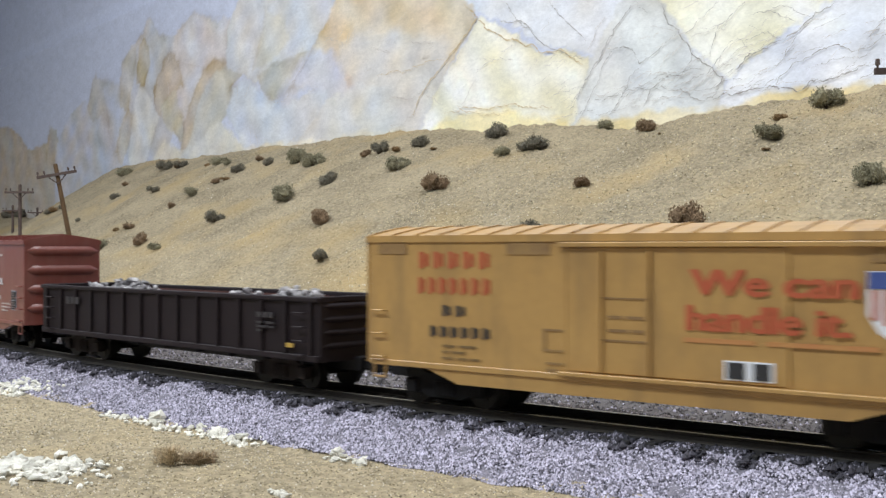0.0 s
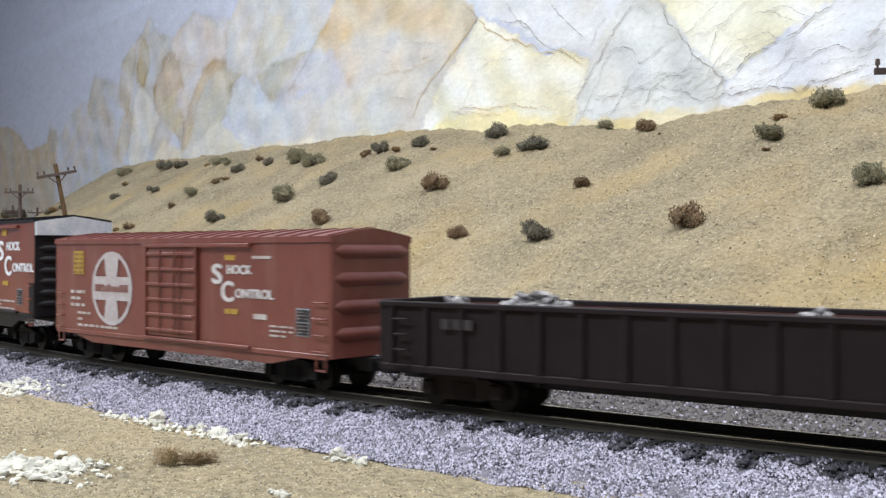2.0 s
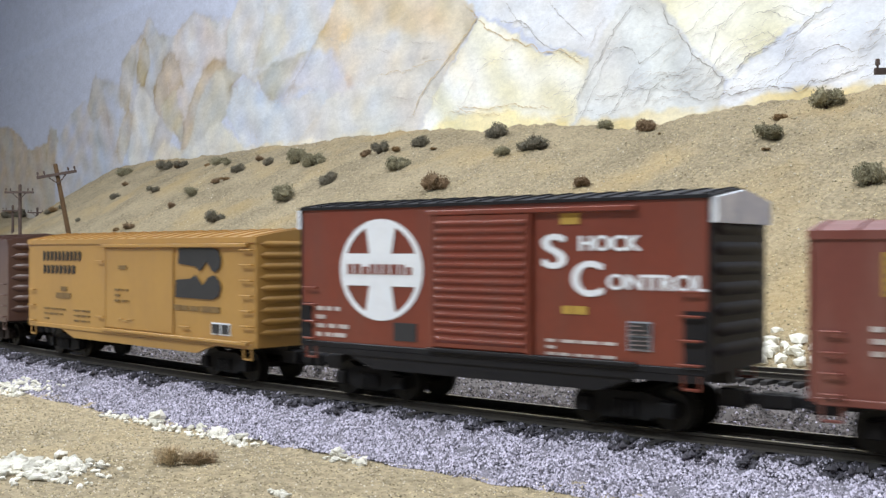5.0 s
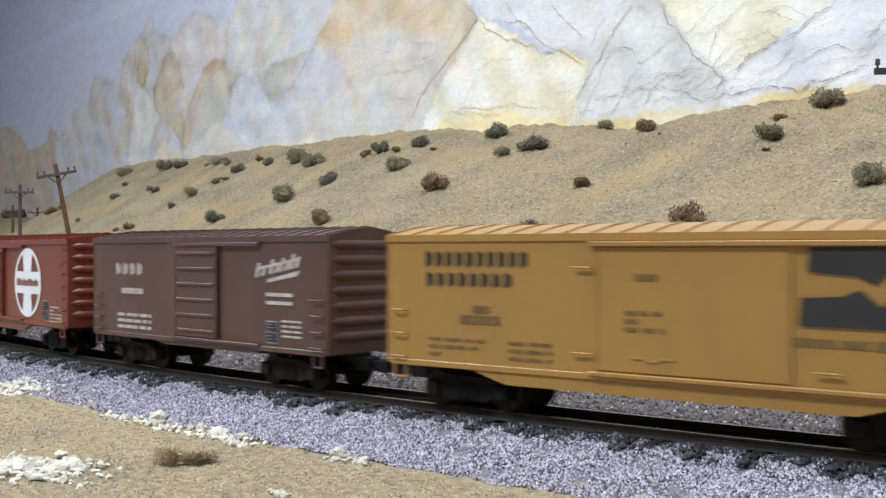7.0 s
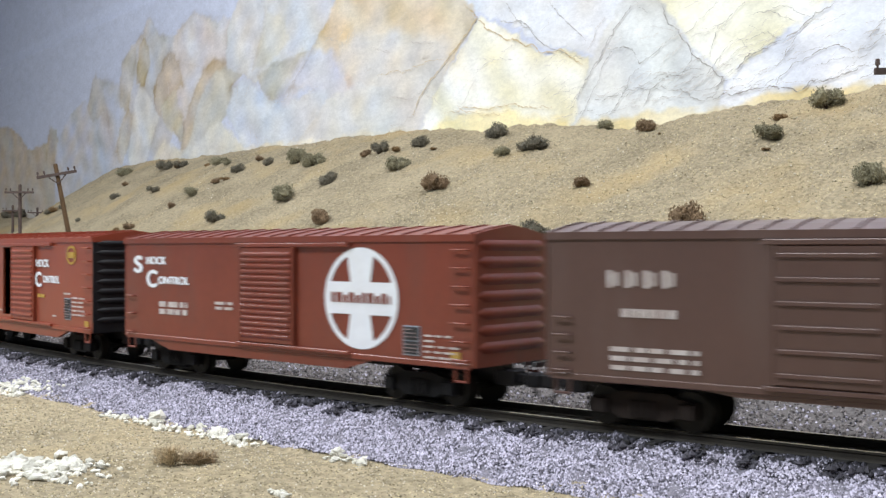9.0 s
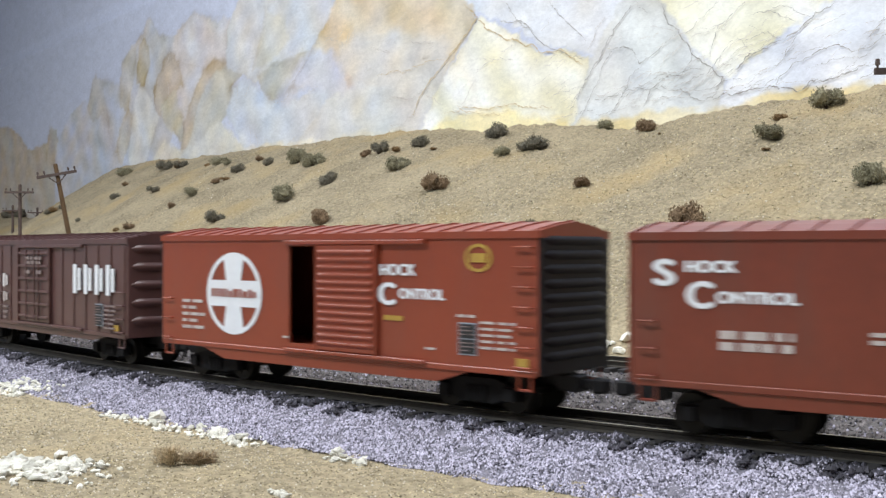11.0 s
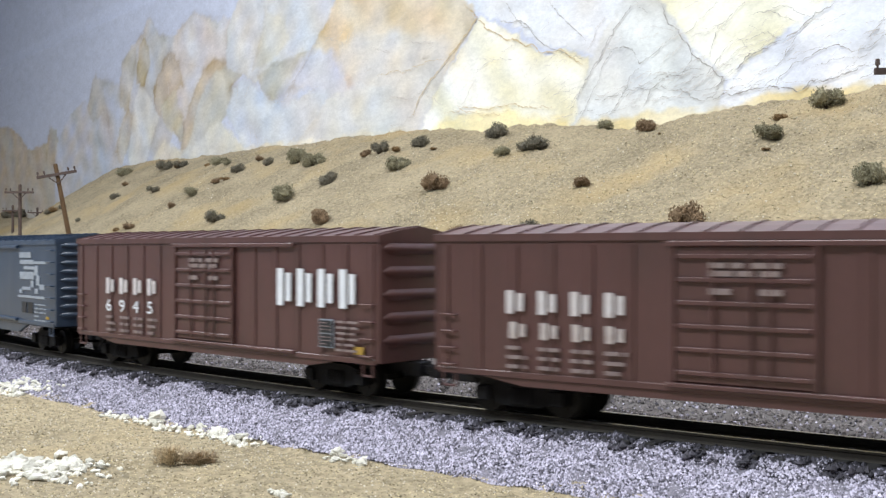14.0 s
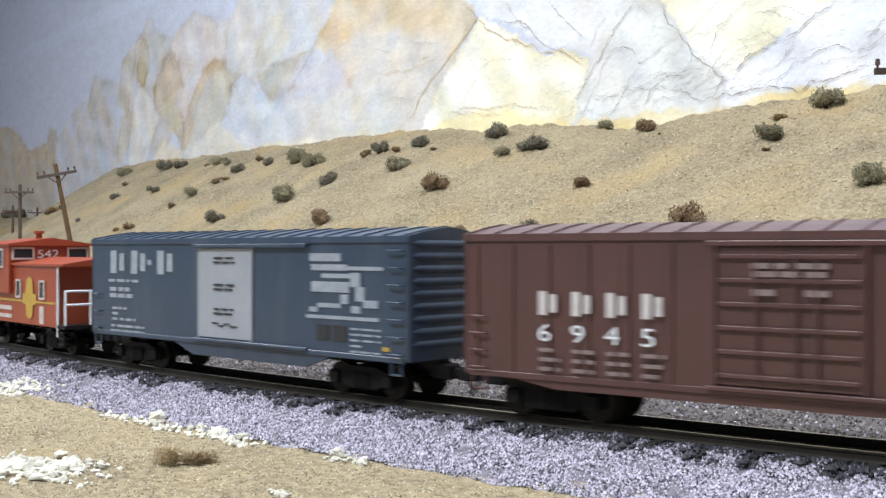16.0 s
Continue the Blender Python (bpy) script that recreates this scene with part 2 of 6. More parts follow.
def prism(bm, profile, x0, x1, mi=0):
    """Profile in y, z swept along x."""
    a = [bm.verts.new((x0, y, z)) for y, z in profile]
    b = [bm.verts.new((x1, y, z)) for y, z in profile]
    n = len(profile)
    for i in range(n):
        bm.faces.new((a[i], b[i], b[(i + 1) % n], a[(i + 1) % n])).material_index = mi
    bm.faces.new(a[::-1]).material_index = mi
    bm.faces.new(b).material_index = mi
    bmesh.ops.recalc_face_normals(bm, faces=bm.faces[:])


def empty(name, m, label, category, group=""):
    ob = new(name)
    ob.empty_display_size = 0.02
    ob.matrix_basis = m
    return tagged(ob, label, category, group)

# ---------------------------------------------------------------- the land
def ground():
    xs = np.concatenate([np.linspace(-3.3, -1.7, 70, False), np.linspace(-1.7, -0.75, 150, False), np.linspace(-0.75, 0.15, 330, False), np.linspace(0.15, 2.6, 60)])
    ys = np.concatenate([np.linspace(-0.62, -0.22, 40, False), np.linspace(-0.22, 0.32, 220, False), np.linspace(0.32, 0.76, 150, False), np.linspace(0.76, 1.75, 110)])
    X, Y = np.meshgrid(xs, ys)
    Y = np.minimum(Y, wall_y(X) + 0.02)
    Z = land(X, Y)
    n, m = len(xs), len(ys)
    i = np.arange((m - 1) * n).reshape(m - 1, n)[:, :-1].ravel()
    faces = np.stack([i, i + 1, i + n + 1, i + n], 1)
    V = np.stack([X.ravel(), Y.ravel(), Z.ravel()], 1)
    mid = V[faces].mean(1)
    u = track_offset(mid[:, 0], mid[:, 1])
    edge = 0.003 * lumps(mid[:, 0], mid[:, 1], 110, 11)
    bed = (u > -0.0400 + edge) & (u < 0.178 + edge)
    # strip between the rails, coloured dark for the shade under the cars
    shaded = np.abs(u) < 0.0165
    me = mesh_of("ground", V, faces, [SAND, BALLAST_BED, SHADED_BED, REAR_BED], np.where(shaded, 2, np.where(bed & (u > 0), 3, bed.astype(int))).tolist(), True)
    return tagged(new("ground", me), "tan sand hillside and flats of the layout, with grey ballast bed", "ground", kind="structure")


ground()


def rail(off, s0, s1, step, name, height=0.0025):
    """A rail: base, web and head, swept along the track."""
    prof = [(-0.0012, 0), (0.0012, 0), (0.0010, 0.0004), (0.0003, 0.0006), (0.0003, 0.0017), (0.0006, 0.0019), (0.0006, 0.0025), (-0.0006, 0.0025), (-0.0006, 0.0019),
            (-0.0003, 0.0017), (-0.0003, 0.0006), (-0.0010, 0.0004)]
    ss = np.arange(s0, s1 + step / 2, step)
    V, F, I = [], [], []
    k = len(prof)
    for j, s in enumerate(ss):
        for y, z in prof:
            px, py, _ = on_track(s, off + y)
            V.append((px, py, z - 0.0025))
        if j:
            for i in range(k):
                a, b = (j - 1) * k + i, (j - 1) * k + (i + 1) % k
                F.append((a, a + k, b + k, b))
                I.append(1 if i == 6 else 0)
    F += [tuple(range(k))[::-1], tuple(range((len(ss) - 1) * k, len(ss) * k))]
    I += [0, 0]
    return new(name, mesh_of(name, V, F, [RAIL_SIDE, RAIL_TOP], I))


def track(name, off, s0, s1, label):
    """Two rails under one track, with its ties."""
    tr = empty(name, Matrix(), label, "railway track")
    tr["kind"] = "structure"
    for o in (-0.00885, 0.00885):
        rail(off + o, s0, s1, 0.02, "rail").parent = tr
    bm = bmesh.new()
    box(bm, -0.0015, 0.0015, -0.0168, 0.0168, -0.0018, 0, 0.0002)
    me = bpy.data.meshes.new("tie")
    bm.to_mesh(me)
    bm.free()
    me.materials.append(TIE)
    r = random.Random(5)
    lo, hi = (-0.85, 0.12)
    V, F = [], []
    n = 0
    for s in np.arange(s0, s1, 0.0066):
        x, y, a = on_track(s, off)
        m = pose(x, y, -0.0025, 0, 0, math.degrees(a) + r.uniform(-2, 2))
        if lo < s < hi:
            t = new("tie", me)
            t.parent, t.matrix_basis = tr, m
        else:
            V += [m @ v.co for v in me.vertices]
            F += [tuple(i + n for i in p.vertices) for p in me.polygons]
            n += len(me.vertices)
    far = new("far_ties", mesh_of("far_ties", V, F, TIE))
    far.parent = tr
    tagged(far, kind="stuff")
    return tr


track("track_front", 0.0, -2.6, 2.3, "dark weathered model railway track on grey ballast")
track("track_rear", 0.143, -2.6, 2.3, "second dark model railway track behind, shiny rail tops")

# stones: a few crumpled shapes, scattered
def stone_shape(seed, flat=0.75):
    bm = bmesh.new()
    bmesh.ops.create_icosphere(bm, subdivisions=1, radius=1)
    r = random.Random(seed)
    for v in bm.verts:
        v.co *= r.uniform(0.65, 1.15)
        v.co.z *= flat
    V = np.array([v.co[:] for v in bm.verts])
    F = np.array([[v.index for v in f.verts] for f in bm.faces])
    bm.free()
    return V, F


def octa(seed):
    r = np.random.RandomState(seed)
    V = np.array([(1, 0, 0), (0, 1, 0), (-1, 0, 0), (0, -1, 0), (0, 0, 1), (0, 0, -1)], float) * r.uniform(0.6, 1.2, (6, 1)) + r.uniform(-0.2, 0.2, (6, 3))
    F = np.array([(0, 1, 4), (1, 2, 4), (2, 3, 4), (3, 0, 4), (1, 0, 5), (2, 1, 5), (3, 2, 5), (0, 3, 5)])
    return V, F


def scatter(name, pts, sizes, mats, index, label, seed, shapes):
    """Many small stones as one object."""
    r = np.random.RandomState(seed)
    pick = r.randint(len(shapes), size=len(pts))
    a = r.uniform(0, 6.28, len(pts))
    sv, sf = np.array([v for v, _ in shapes])[pick], np.array([f for _, f in shapes])[pick]
    c, d = np.cos(a)[:, None], np.sin(a)[:, None]
    V = np.stack([sv[..., 0] * c - sv[..., 1] * d, sv[..., 0] * d + sv[..., 1] * c, sv[..., 2]], 2) * np.asarray(sizes)[:, None, None] + pts[:, None, :]
    F = sf + (np.arange(len(pts)) * sv.shape[1])[:, None, None]
    me = mesh_of(name, V.reshape(-1, 3), F.reshape(-1, 3), mats, np.repeat(index, sf.shape[1]).tolist())
    return tagged(new(name, me), label, "ballast", kind="stuff")


def ballast():
    """Fine stones up to the rail, with the dark tie ends showing through here and there."""
    r = np.random.RandomState(7)
    shapes = [octa(i) for i in range(9)]
    count = (42000, 40000, 30000, 34000)
    s = np.concatenate([r.uniform(-0.66, 0.12, count[0]), r.uniform(-0.30, 0.06, count[1]), r.uniform(-0.34, 0.06, count[2]), r.uniform(-0.80, 0.10, count[3])])
    u = np.concatenate([-0.0112 - 0.0318 * r.uniform(0, 1, count[0]) ** 0.85, -0.0112 - 0.0318 * r.uniform(0, 1, count[1]), -0.0112 - 0.0318 * r.uniform(0, 1, count[2]) ** 1.2, r.uniform(0.0135, 0.125, count[3])])
    centre = np.array([on_track(q) for q in np.arange(-0.85, 0.15, 0.001)])
    cx, cy, ca = (np.interp(s, np.arange(-0.85, 0.15, 0.001), centre[:, i]) for i in range(3))
    P = np.column_stack([cx - u * np.sin(ca), cy + u * np.cos(ca)])
    Z = land(P[:, 0], P[:, 1])
    n = len(s)
    size = r.uniform(0.00024, 0.00056, n) * np.where(u > 0, 1.35, 1.0)
    no = np.floor((s + 2.6) / 0.0066 + 0.5).astype(int)
    tie = np.abs((s + 2.6) / 0.0066 - no)
    wild = np.random.RandomState(3).uniform(0, 1, 1000)[no % 1000]
    reach = -0.0178 - 0.0042 * wild
    shoulder = (u < 0) & (u > reach)
    clod = shoulder & (wild > 0.30) & (tie < 0.20 + 0.16 * wild)
    Z = Z + np.where(u < 0, 0.0012 * smooth(-0.0235, -0.0150, u) * (1 - 0.8 * clod), 0.0) + 0.00035 * lumps(P[:, 0], P[:, 1], 620, 17)
    kind = np.where(clod & (r.uniform(0, 1, n) < 0.93), 1, 0)
    kind = np.where(shoulder & (kind == 0) & (r.uniform(0, 1, n) < 0.26), 1, kind)
    kind = np.where((kind == 0) & (r.uniform(0, 1, n) < 0.05), 1, kind)
    # behind the rails most stones take the brown tone that includes train shadow
    kind = np.where((u > 0) & (kind == 0) & (r.uniform(0, 1, n) < 0.88), 2, kind)
    size = np.where((kind == 1) & shoulder, size * r.uniform(0.9, 1.7, n), size)
    keep = ~((u > -0.0166) & (u < 0) & (tie < 0.25) & (wild > 0.30))
    P, Z, size, kind = P[keep], Z[keep], size[keep], kind[keep]
    # oily clods round the tie ends
    for t in np.arange(-0.60, 0.10, 0.0066):
        k = int(np.floor((t + 2.6) / 0.0066 + 0.5))
        t = k * 0.0066 - 2.6
        w = np.random.RandomState(3).uniform(0, 1, 1000)[k % 1000]
        if w > 0.30:
            m = int(10 + 14 * w)
            ct, cu = t + r.normal(0, 0.0008 + 0.0007 * w, m), r.uniform(-0.0180 - 0.0060 * w, -0.0140, m)
            q = np.array([on_track(a, b)[:2] for a, b in zip(ct, cu)])
            P, Z = np.concatenate([P, q]), np.concatenate([Z, land(q[:, 0], q[:, 1]) + 0.0010])
            size, kind = np.concatenate([size, r.uniform(0.0005, 0.00125, m)]), np.concatenate([kind, np.ones(m, int)])
    scatter("ballast", np.column_stack([P, Z + size * 0.35]), size, [STONE, STONE_DARK, STONE_BROWN], kind, "loose lavender-grey ballast stones along the track", 8, shapes)


ballast()

# ---------------------------------------------------------------- walls of the room
def painted_wall():
    """The painted wall behind the layout, a bent sheet with thickness."""
    xs = np.linspace(-3.3, 2.6, 60)
    ys = wall_y(xs) + 0.016
    V, F = [], []
    for x, y in zip(xs, ys):
        V += [(x, y, -1.1), (x, y, 1.45), (x, y + 0.05, 1.45), (x, y + 0.05, -1.1)]
    for i in range(len(xs) - 1):
        for k in range(4):
            a, b = i * 4 + k, i * 4 + (k + 1) % 4
            F.append((a, a + 4, b + 4, b))
    tagged(new("wall_north", mesh_of("wall_north", V, F, SKY_PAINT)), "blue-grey painted sky wall behind the layout", "wall", kind="structure")


painted_wall()


def slab(name, x0, x1, y0, y1, z0, z1, material, label, category):
    bm = bmesh.new()
    box(bm, x0, x1, y0, y1, z0, z1)
    return tagged(part(name, bm, material), label, category, kind="structure")


slab("wall_west", -3.36, -3.30, -2.6, 1.9, -1.1, 1.45, SKY_PAINT, "plain pale room wall", "wall")
slab("wall_east", 2.60, 2.66, -2.6, 1.9, -1.1, 1.45, ROOM_PAINT, "plain pale room wall", "wall")
slab("wall_south", -3.3, 2.6, -2.66, -2.60, -1.1, 1.45, ROOM_PAINT, "plain pale room wall", "wall")
slab("ceiling", -3.4, 2.7, -2.7, 2.0, 1.45, 1.50, ROOM_PAINT, "plain pale room ceiling", "ceiling")
slab("floor", -3.4, 2.7, -2.7, 2.0, -1.15, -1.1, ROOM_PAINT, "plain grey room floor", "floor")


def layout_base():
    """Plain front and body of the bench that carries the layout."""
    xs = np.linspace(-3.28, 2.58, 50)
    V, F = [], []
    for x in xs:
        y = float(wall_y(x)) + 0.01
        V += [(x, -0.60, -1.1), (x, -0.60, -0.035), (x, y, -0.035), (x, y, -1.1)]
    for i in range(len(xs) - 1):
        for k in range(3):
            a, b = i * 4 + k, i * 4 + k + 1
            F.append((a, a + 4, b + 4, b))
    tagged(new("layout_base", mesh_of("layout_base", V, F, ROOM_PAINT)), "plain painted bench under the layout", "bench", kind="structure")


layout_base()

# ---------------------------------------------------------------- rolling stock
HW = 0.0180   # half width of a box car body


def words(name, text, size, x, z, material, parent, label="", y=-HW - 0.0003, stretch=1.0, bold=0.0):
    """Lettering on the aisle side of a car, left edge at x, foot at z."""
    cu = bpy.data.curves.new(name, "FONT")
    cu.body, cu.size, cu.extrude = text, size, 0.00008
    tmp = bpy.data.objects.new(name, cu)
    scene.collection.objects.link(tmp)
    me = bpy.data.meshes.new_from_object(tmp.evaluated_get(bpy.context.evaluated_depsgraph_get()))
    bpy.data.objects.remove(tmp)
    if bold:
        co = np.array([v.co[:] for v in me.vertices])
        fs = [tuple(p.vertices) for p in me.polygons]
        k = len(co)
        me = mesh_of(name, np.concatenate([co + (dx * bold, dz * bold, 0.00002 * i) for i, (dx, dz) in enumerate(((-1, 0), (1, 0), (0, 0.5), (0, -0.5)))]), [tuple(a + i * k for a in f) for i in range(4) for f in fs], material)
    me.materials.clear()
    me.materials.append(material)
    ob = new(name, me)
    ob.parent = parent
    ob.matrix_basis = Matrix.Translation((x, y, z)) @ Euler((radians(90), 0, 0)).to_matrix().to_4x4() @ Matrix.Diagonal((stretch, 1, 1, 1))
    return tagged(ob, label) if label else ob


def bars(name, rows, material, parent, label="", y=-HW):
    """Plain bars for writing: rows of x0, x1, z0, z1."""
    bm = bmesh.new()
    for x0, x1, z0, z1 in rows:
        box(bm, x0, x1, y - 0.0003, y + 0.0002, z0, z1)
    ob = part(name, bm, material, parent, label)
    return tagged(ob, kind="stuff") if len(rows) > 1 else ob


def text_rows(x0, x1, z_top, step, n, height, seed, gap=0.0015):
    """Rows of small bars of broken length, like small print."""
    r = random.Random(seed)
    out = []
    for i in range(n):
        z, x = z_top - i * step, x0
        while x < x1 - 0.001:
            e = min(x + r.uniform(0.002, 0.006), x1)
            out.append((x, e, z - height, z))
            x = e + gap * r.uniform(0.6, 1.2)
            if r.random() < 0.12:
                break
    return out


def disc_points(bm, cx, cz, rx, rz, y, n=40):
    return [bm.verts.new((cx + rx * math.cos(i * 6.28318 / n), y, cz + rz * math.sin(i * 6.28318 / n))) for i in range(n)]


def round_emblem(parent, cx, cz, rx, rz, ground_mat, material=None, y=-HW):
    """Round emblem: ring and broad cross, with a bar across for the unlettered name."""
    material = material or WHITE
    bm = bmesh.new()
    a, b = disc_points(bm, cx, cz, rx, rz, y - 0.0003), disc_points(bm, cx, cz, rx * 0.88, rz * 0.90, y - 0.0003)
    n = len(a)
    for i in range(n):
        bm.faces.new((a[i], a[(i + 1) % n], b[(i + 1) % n], b[i]))
    bmesh.ops.recalc_face_normals(bm, faces=bm.faces[:])
    e = part("round_emblem", bm, material, parent, "white ring emblem")
    # the cross: flared uprights, flat arms and the band between them
    up, arm, band = [(-0.24, 0.14), (0.24, 0.14), (0.36, 0.84), (0.0, 0.93), (-0.36, 0.84)], [(-0.90, 0.15), (0.90, 0.15), (0.86, 0.32), (-0.86, 0.32)], [(-0.93, -0.15), (0.93, -0.15), (0.93, 0.15), (-0.93, 0.15)]
    for nm, p, zs, d in (("cross_upright", up, 1, 0.00035), ("cross_upright", up, -1, 0.00035), ("cross_arm", arm, 1, 0.00032), ("cross_arm", arm, -1, 0.00032), ("cross_band", band, 1, 0.0003)):
        bm = bmesh.new()
        bm.faces.new([bm.verts.new((cx + x * rx, y - d, cz + zs * z * rz)) for x, z in p])
        part(nm, bm, material, e, "white cross")
    r = random.Random(int(cx * 1e5))
    rows, x = [], cx - 0.80 * rx
    while x < cx + 0.76 * rx:
        w = rx * r.uniform(0.09, 0.16)
        rows.append((x, min(x + w, cx + 0.8 * rx), cz - 0.09 * rz, cz + (0.11 if r.random() < 0.6 else 0.06) * rz))
        x += w + rx * 0.05
    bars("name_bar", rows, ground_mat, e, y=y - 0.0002)
    return e


def truck(parent, x, material, seed):
    """Four-wheel truck: two side frames with springs, bolster, two wheelsets."""
    t = new("truck")
    t.empty_display_size = 0.005
    t.parent, t.matrix_basis = parent, pose(x, 0, 0)
    for sgn in (-1, 1):
        bm = bmesh.new()
        y0 = sgn * 0.0118
        prof = [(-0.0150, 0.0040), (-0.0150, 0.0078), (-0.0105, 0.0085), (-0.0062, 0.0098), (0.0062, 0.0098), (0.0105, 0.0085), (0.0150, 0.0078), (0.0150, 0.0040),
                (0.0098, 0.0042), (0.0062, 0.0026), (-0.0062, 0.0026), (-0.0098, 0.0042)]
        a = [bm.verts.new((px, y0 - 0.0008, pz)) for px, pz in prof]
        b = [bm.verts.new((px, y0 + 0.0008, pz)) for px, pz in prof]
        n = len(prof)
        bm.faces.new(a), bm.faces.new(b[::-1])
        for i in range(n):
            bm.faces.new((a[i], b[i], b[(i + 1) % n], a[(i + 1) % n]))
        for wx in (-0.0122, 0.0122):
            box(bm, wx - 0.0020, wx + 0.0020, y0 - 0.0016 * (sgn < 0) - 0.0006, y0 + 0.0016 * (sgn > 0) + 0.0006, 0.0036, 0.0078, 0.0003)
        for dx in (-0.0028, -0.0009, 0.0010, 0.0029):
            tube(bm, (dx, y0 + sgn * 0.0011, 0.0034), (dx, y0 + sgn * 0.0011, 0.0076), 0.0008, 6)
        bmesh.ops.recalc_face_normals(bm, faces=bm.faces[:])
        part("side_frame", bm, material, t)
    bm = bmesh.new()
    box(bm, -0.0035, 0.0035, -0.0112, 0.0112, 0.0062, 0.0102, 0.0004)
    part("bolster", bm, material, t)
    for wx in (-0.0122, 0.0122):
        w = part("wheelset", wheelset_bm(), WHEEL, t, at=pose(wx, 0, 0.0053))
        WHEELSETS.append((w, wx))
    return t


WHEELSETS = []


def wheelset_bm():
    bm = bmesh.new()
    tube(bm, (0, -0.0105, 0), (0, 0.0105, 0), 0.0010, 8)
    for sgn in (-1, 1):
        tube(bm, (0, sgn * 0.0074, 0), (0, sgn * 0.0100, 0), 0.0053, 20)
        tube(bm, (0, sgn * 0.0066, 0), (0, sgn * 0.0075, 0), 0.0061, 20)
        for i in range(5):
            a = i * 1.2566
            tube(bm, (0.0027 * math.cos(a), sgn * 0.0099, 0.0027 * math.sin(a)), (0.0027 * math.cos(a), sgn * 0.0103, 0.0027 * math.sin(a)), 0.0008, 6)
    return bm


def couplers(parent, half, gap=0.011, material=None, z=0.0090):
    """Draft box and knuckle at both ends."""
    for sgn in (-1, 1):
        bm = bmesh.new()
        a, b = sorted((sgn * (half - 0.004), sgn * (half + 0.0035)))
        box(bm, a, b, -0.0032, 0.0032, z - 0.0022, z + 0.0026, 0.0004)
        a, b = sorted((sgn * (half + 0.003), sgn * (half + gap - 0.002)))
        box(bm, a, b, -0.0012, 0.0012, z - 0.0012, z + 0.0014, 0.0002)
        a, b = sorted((sgn * (half + gap - 0.0040), sgn * (half + gap + 0.0010)))
        box(bm, a, b, -0.0026 - 0.0004 * sgn, 0.0022 - 0.0004 * sgn, z - 0.0020, z + 0.0022, 0.0006)
        # hanging air hose
        tube(bm, (sgn * (half + 0.003), 0.004 * sgn, z), (sgn * (half + 0.007), 0.0045 * sgn, z - 0.0055), 0.0005, 5)
        part("coupler", bm, material or BLACK, parent)


def end_panel(parent, x, sgn, z0, z1, hw, ribs, material, peak):
    """Corrugated end: plate with horizontal pressed ribs, tapering towards the corners."""
    bm = bmesh.new()
    n = 10
    a = [(-hw, z0), (hw, z0), (hw, z1), (hw * 0.5, z1 + peak * 0.62), (0, z1 + peak), (-hw * 0.5, z1 + peak * 0.62), (-hw, z1)]
    t = 0.0007
    va = [bm.verts.new((x, y, z)) for y, z in a]
    vb = [bm.verts.new((x + sgn * t, y, z)) for y, z in a]
    k = len(a)
    bm.faces.new(va), bm.faces.new(vb)
    for i in range(k):
        bm.faces.new((va[i], vb[i], vb[(i + 1) % k], va[(i + 1) % k]))
    bmesh.ops.recalc_face_normals(bm, faces=bm.faces[:])
    plate = part("end_panel", bm, material, parent)
    step = (z1 - z0 - 0.003) / ribs
    deep = 0.0012 if ribs > 6 else 0.0015
    for i in range(ribs):
        bm = bmesh.new()
        zc = z0 + 0.003 + step * (i + 0.5)
        r = step * (0.40 if ribs > 6 else 0.29)
        rows = []
        for j in range(n + 1):
            y = -hw * 0.94 + 1.88 * hw * j / n
            f = min(1.0, 4.5 * math.sin(math.pi * (j + 0.15) / (n + 0.3)))
            rows.append([bm.verts.new((x + sgn * (t * 0.6 + deep * f * math.sin(math.pi * q / 4)), y, zc + r * f * (q - 2) / 2)) for q in range(5)])
        for j in range(n):
            for q in range(4):
                bm.faces.new((rows[j][q], rows[j + 1][q], rows[j + 1][q + 1], rows[j][q + 1])).smooth = True
        bmesh.ops.recalc_face_normals(bm, faces=bm.faces[:])
        part("end_rib", bm, material, plate)
    return plate


def ladder(parent, x, z0, z1, n, material, y, w=0.0055, rails=False):
    """Rungs standing off the side, each with its legs; one ladder one part."""
    bm = bmesh.new()
    sg = -1 if y < 0 else 1
    for i in range(n):
        z = z0 + (z1 - z0) * i / max(1, n - 1)
        tube(bm, (x - w / 2, y + sg * 0.0014, z), (x + w / 2, y + sg * 0.0014, z), 0.00038, 5)
        for e in (-1, 1):
            tube(bm, (x + e * w / 2, y, z), (x + e * w / 2, y + sg * 0.0016, z), 0.00032, 5)
    if rails:
        for e in (-1, 1):
            tube(bm, (x + e * w / 2, y + sg * 0.0012, z0 - 0.002), (x + e * w / 2, y + sg * 0.0012, z1 + 0.002), 0.00035, 5)
    return part("ladder", bm, material, parent)


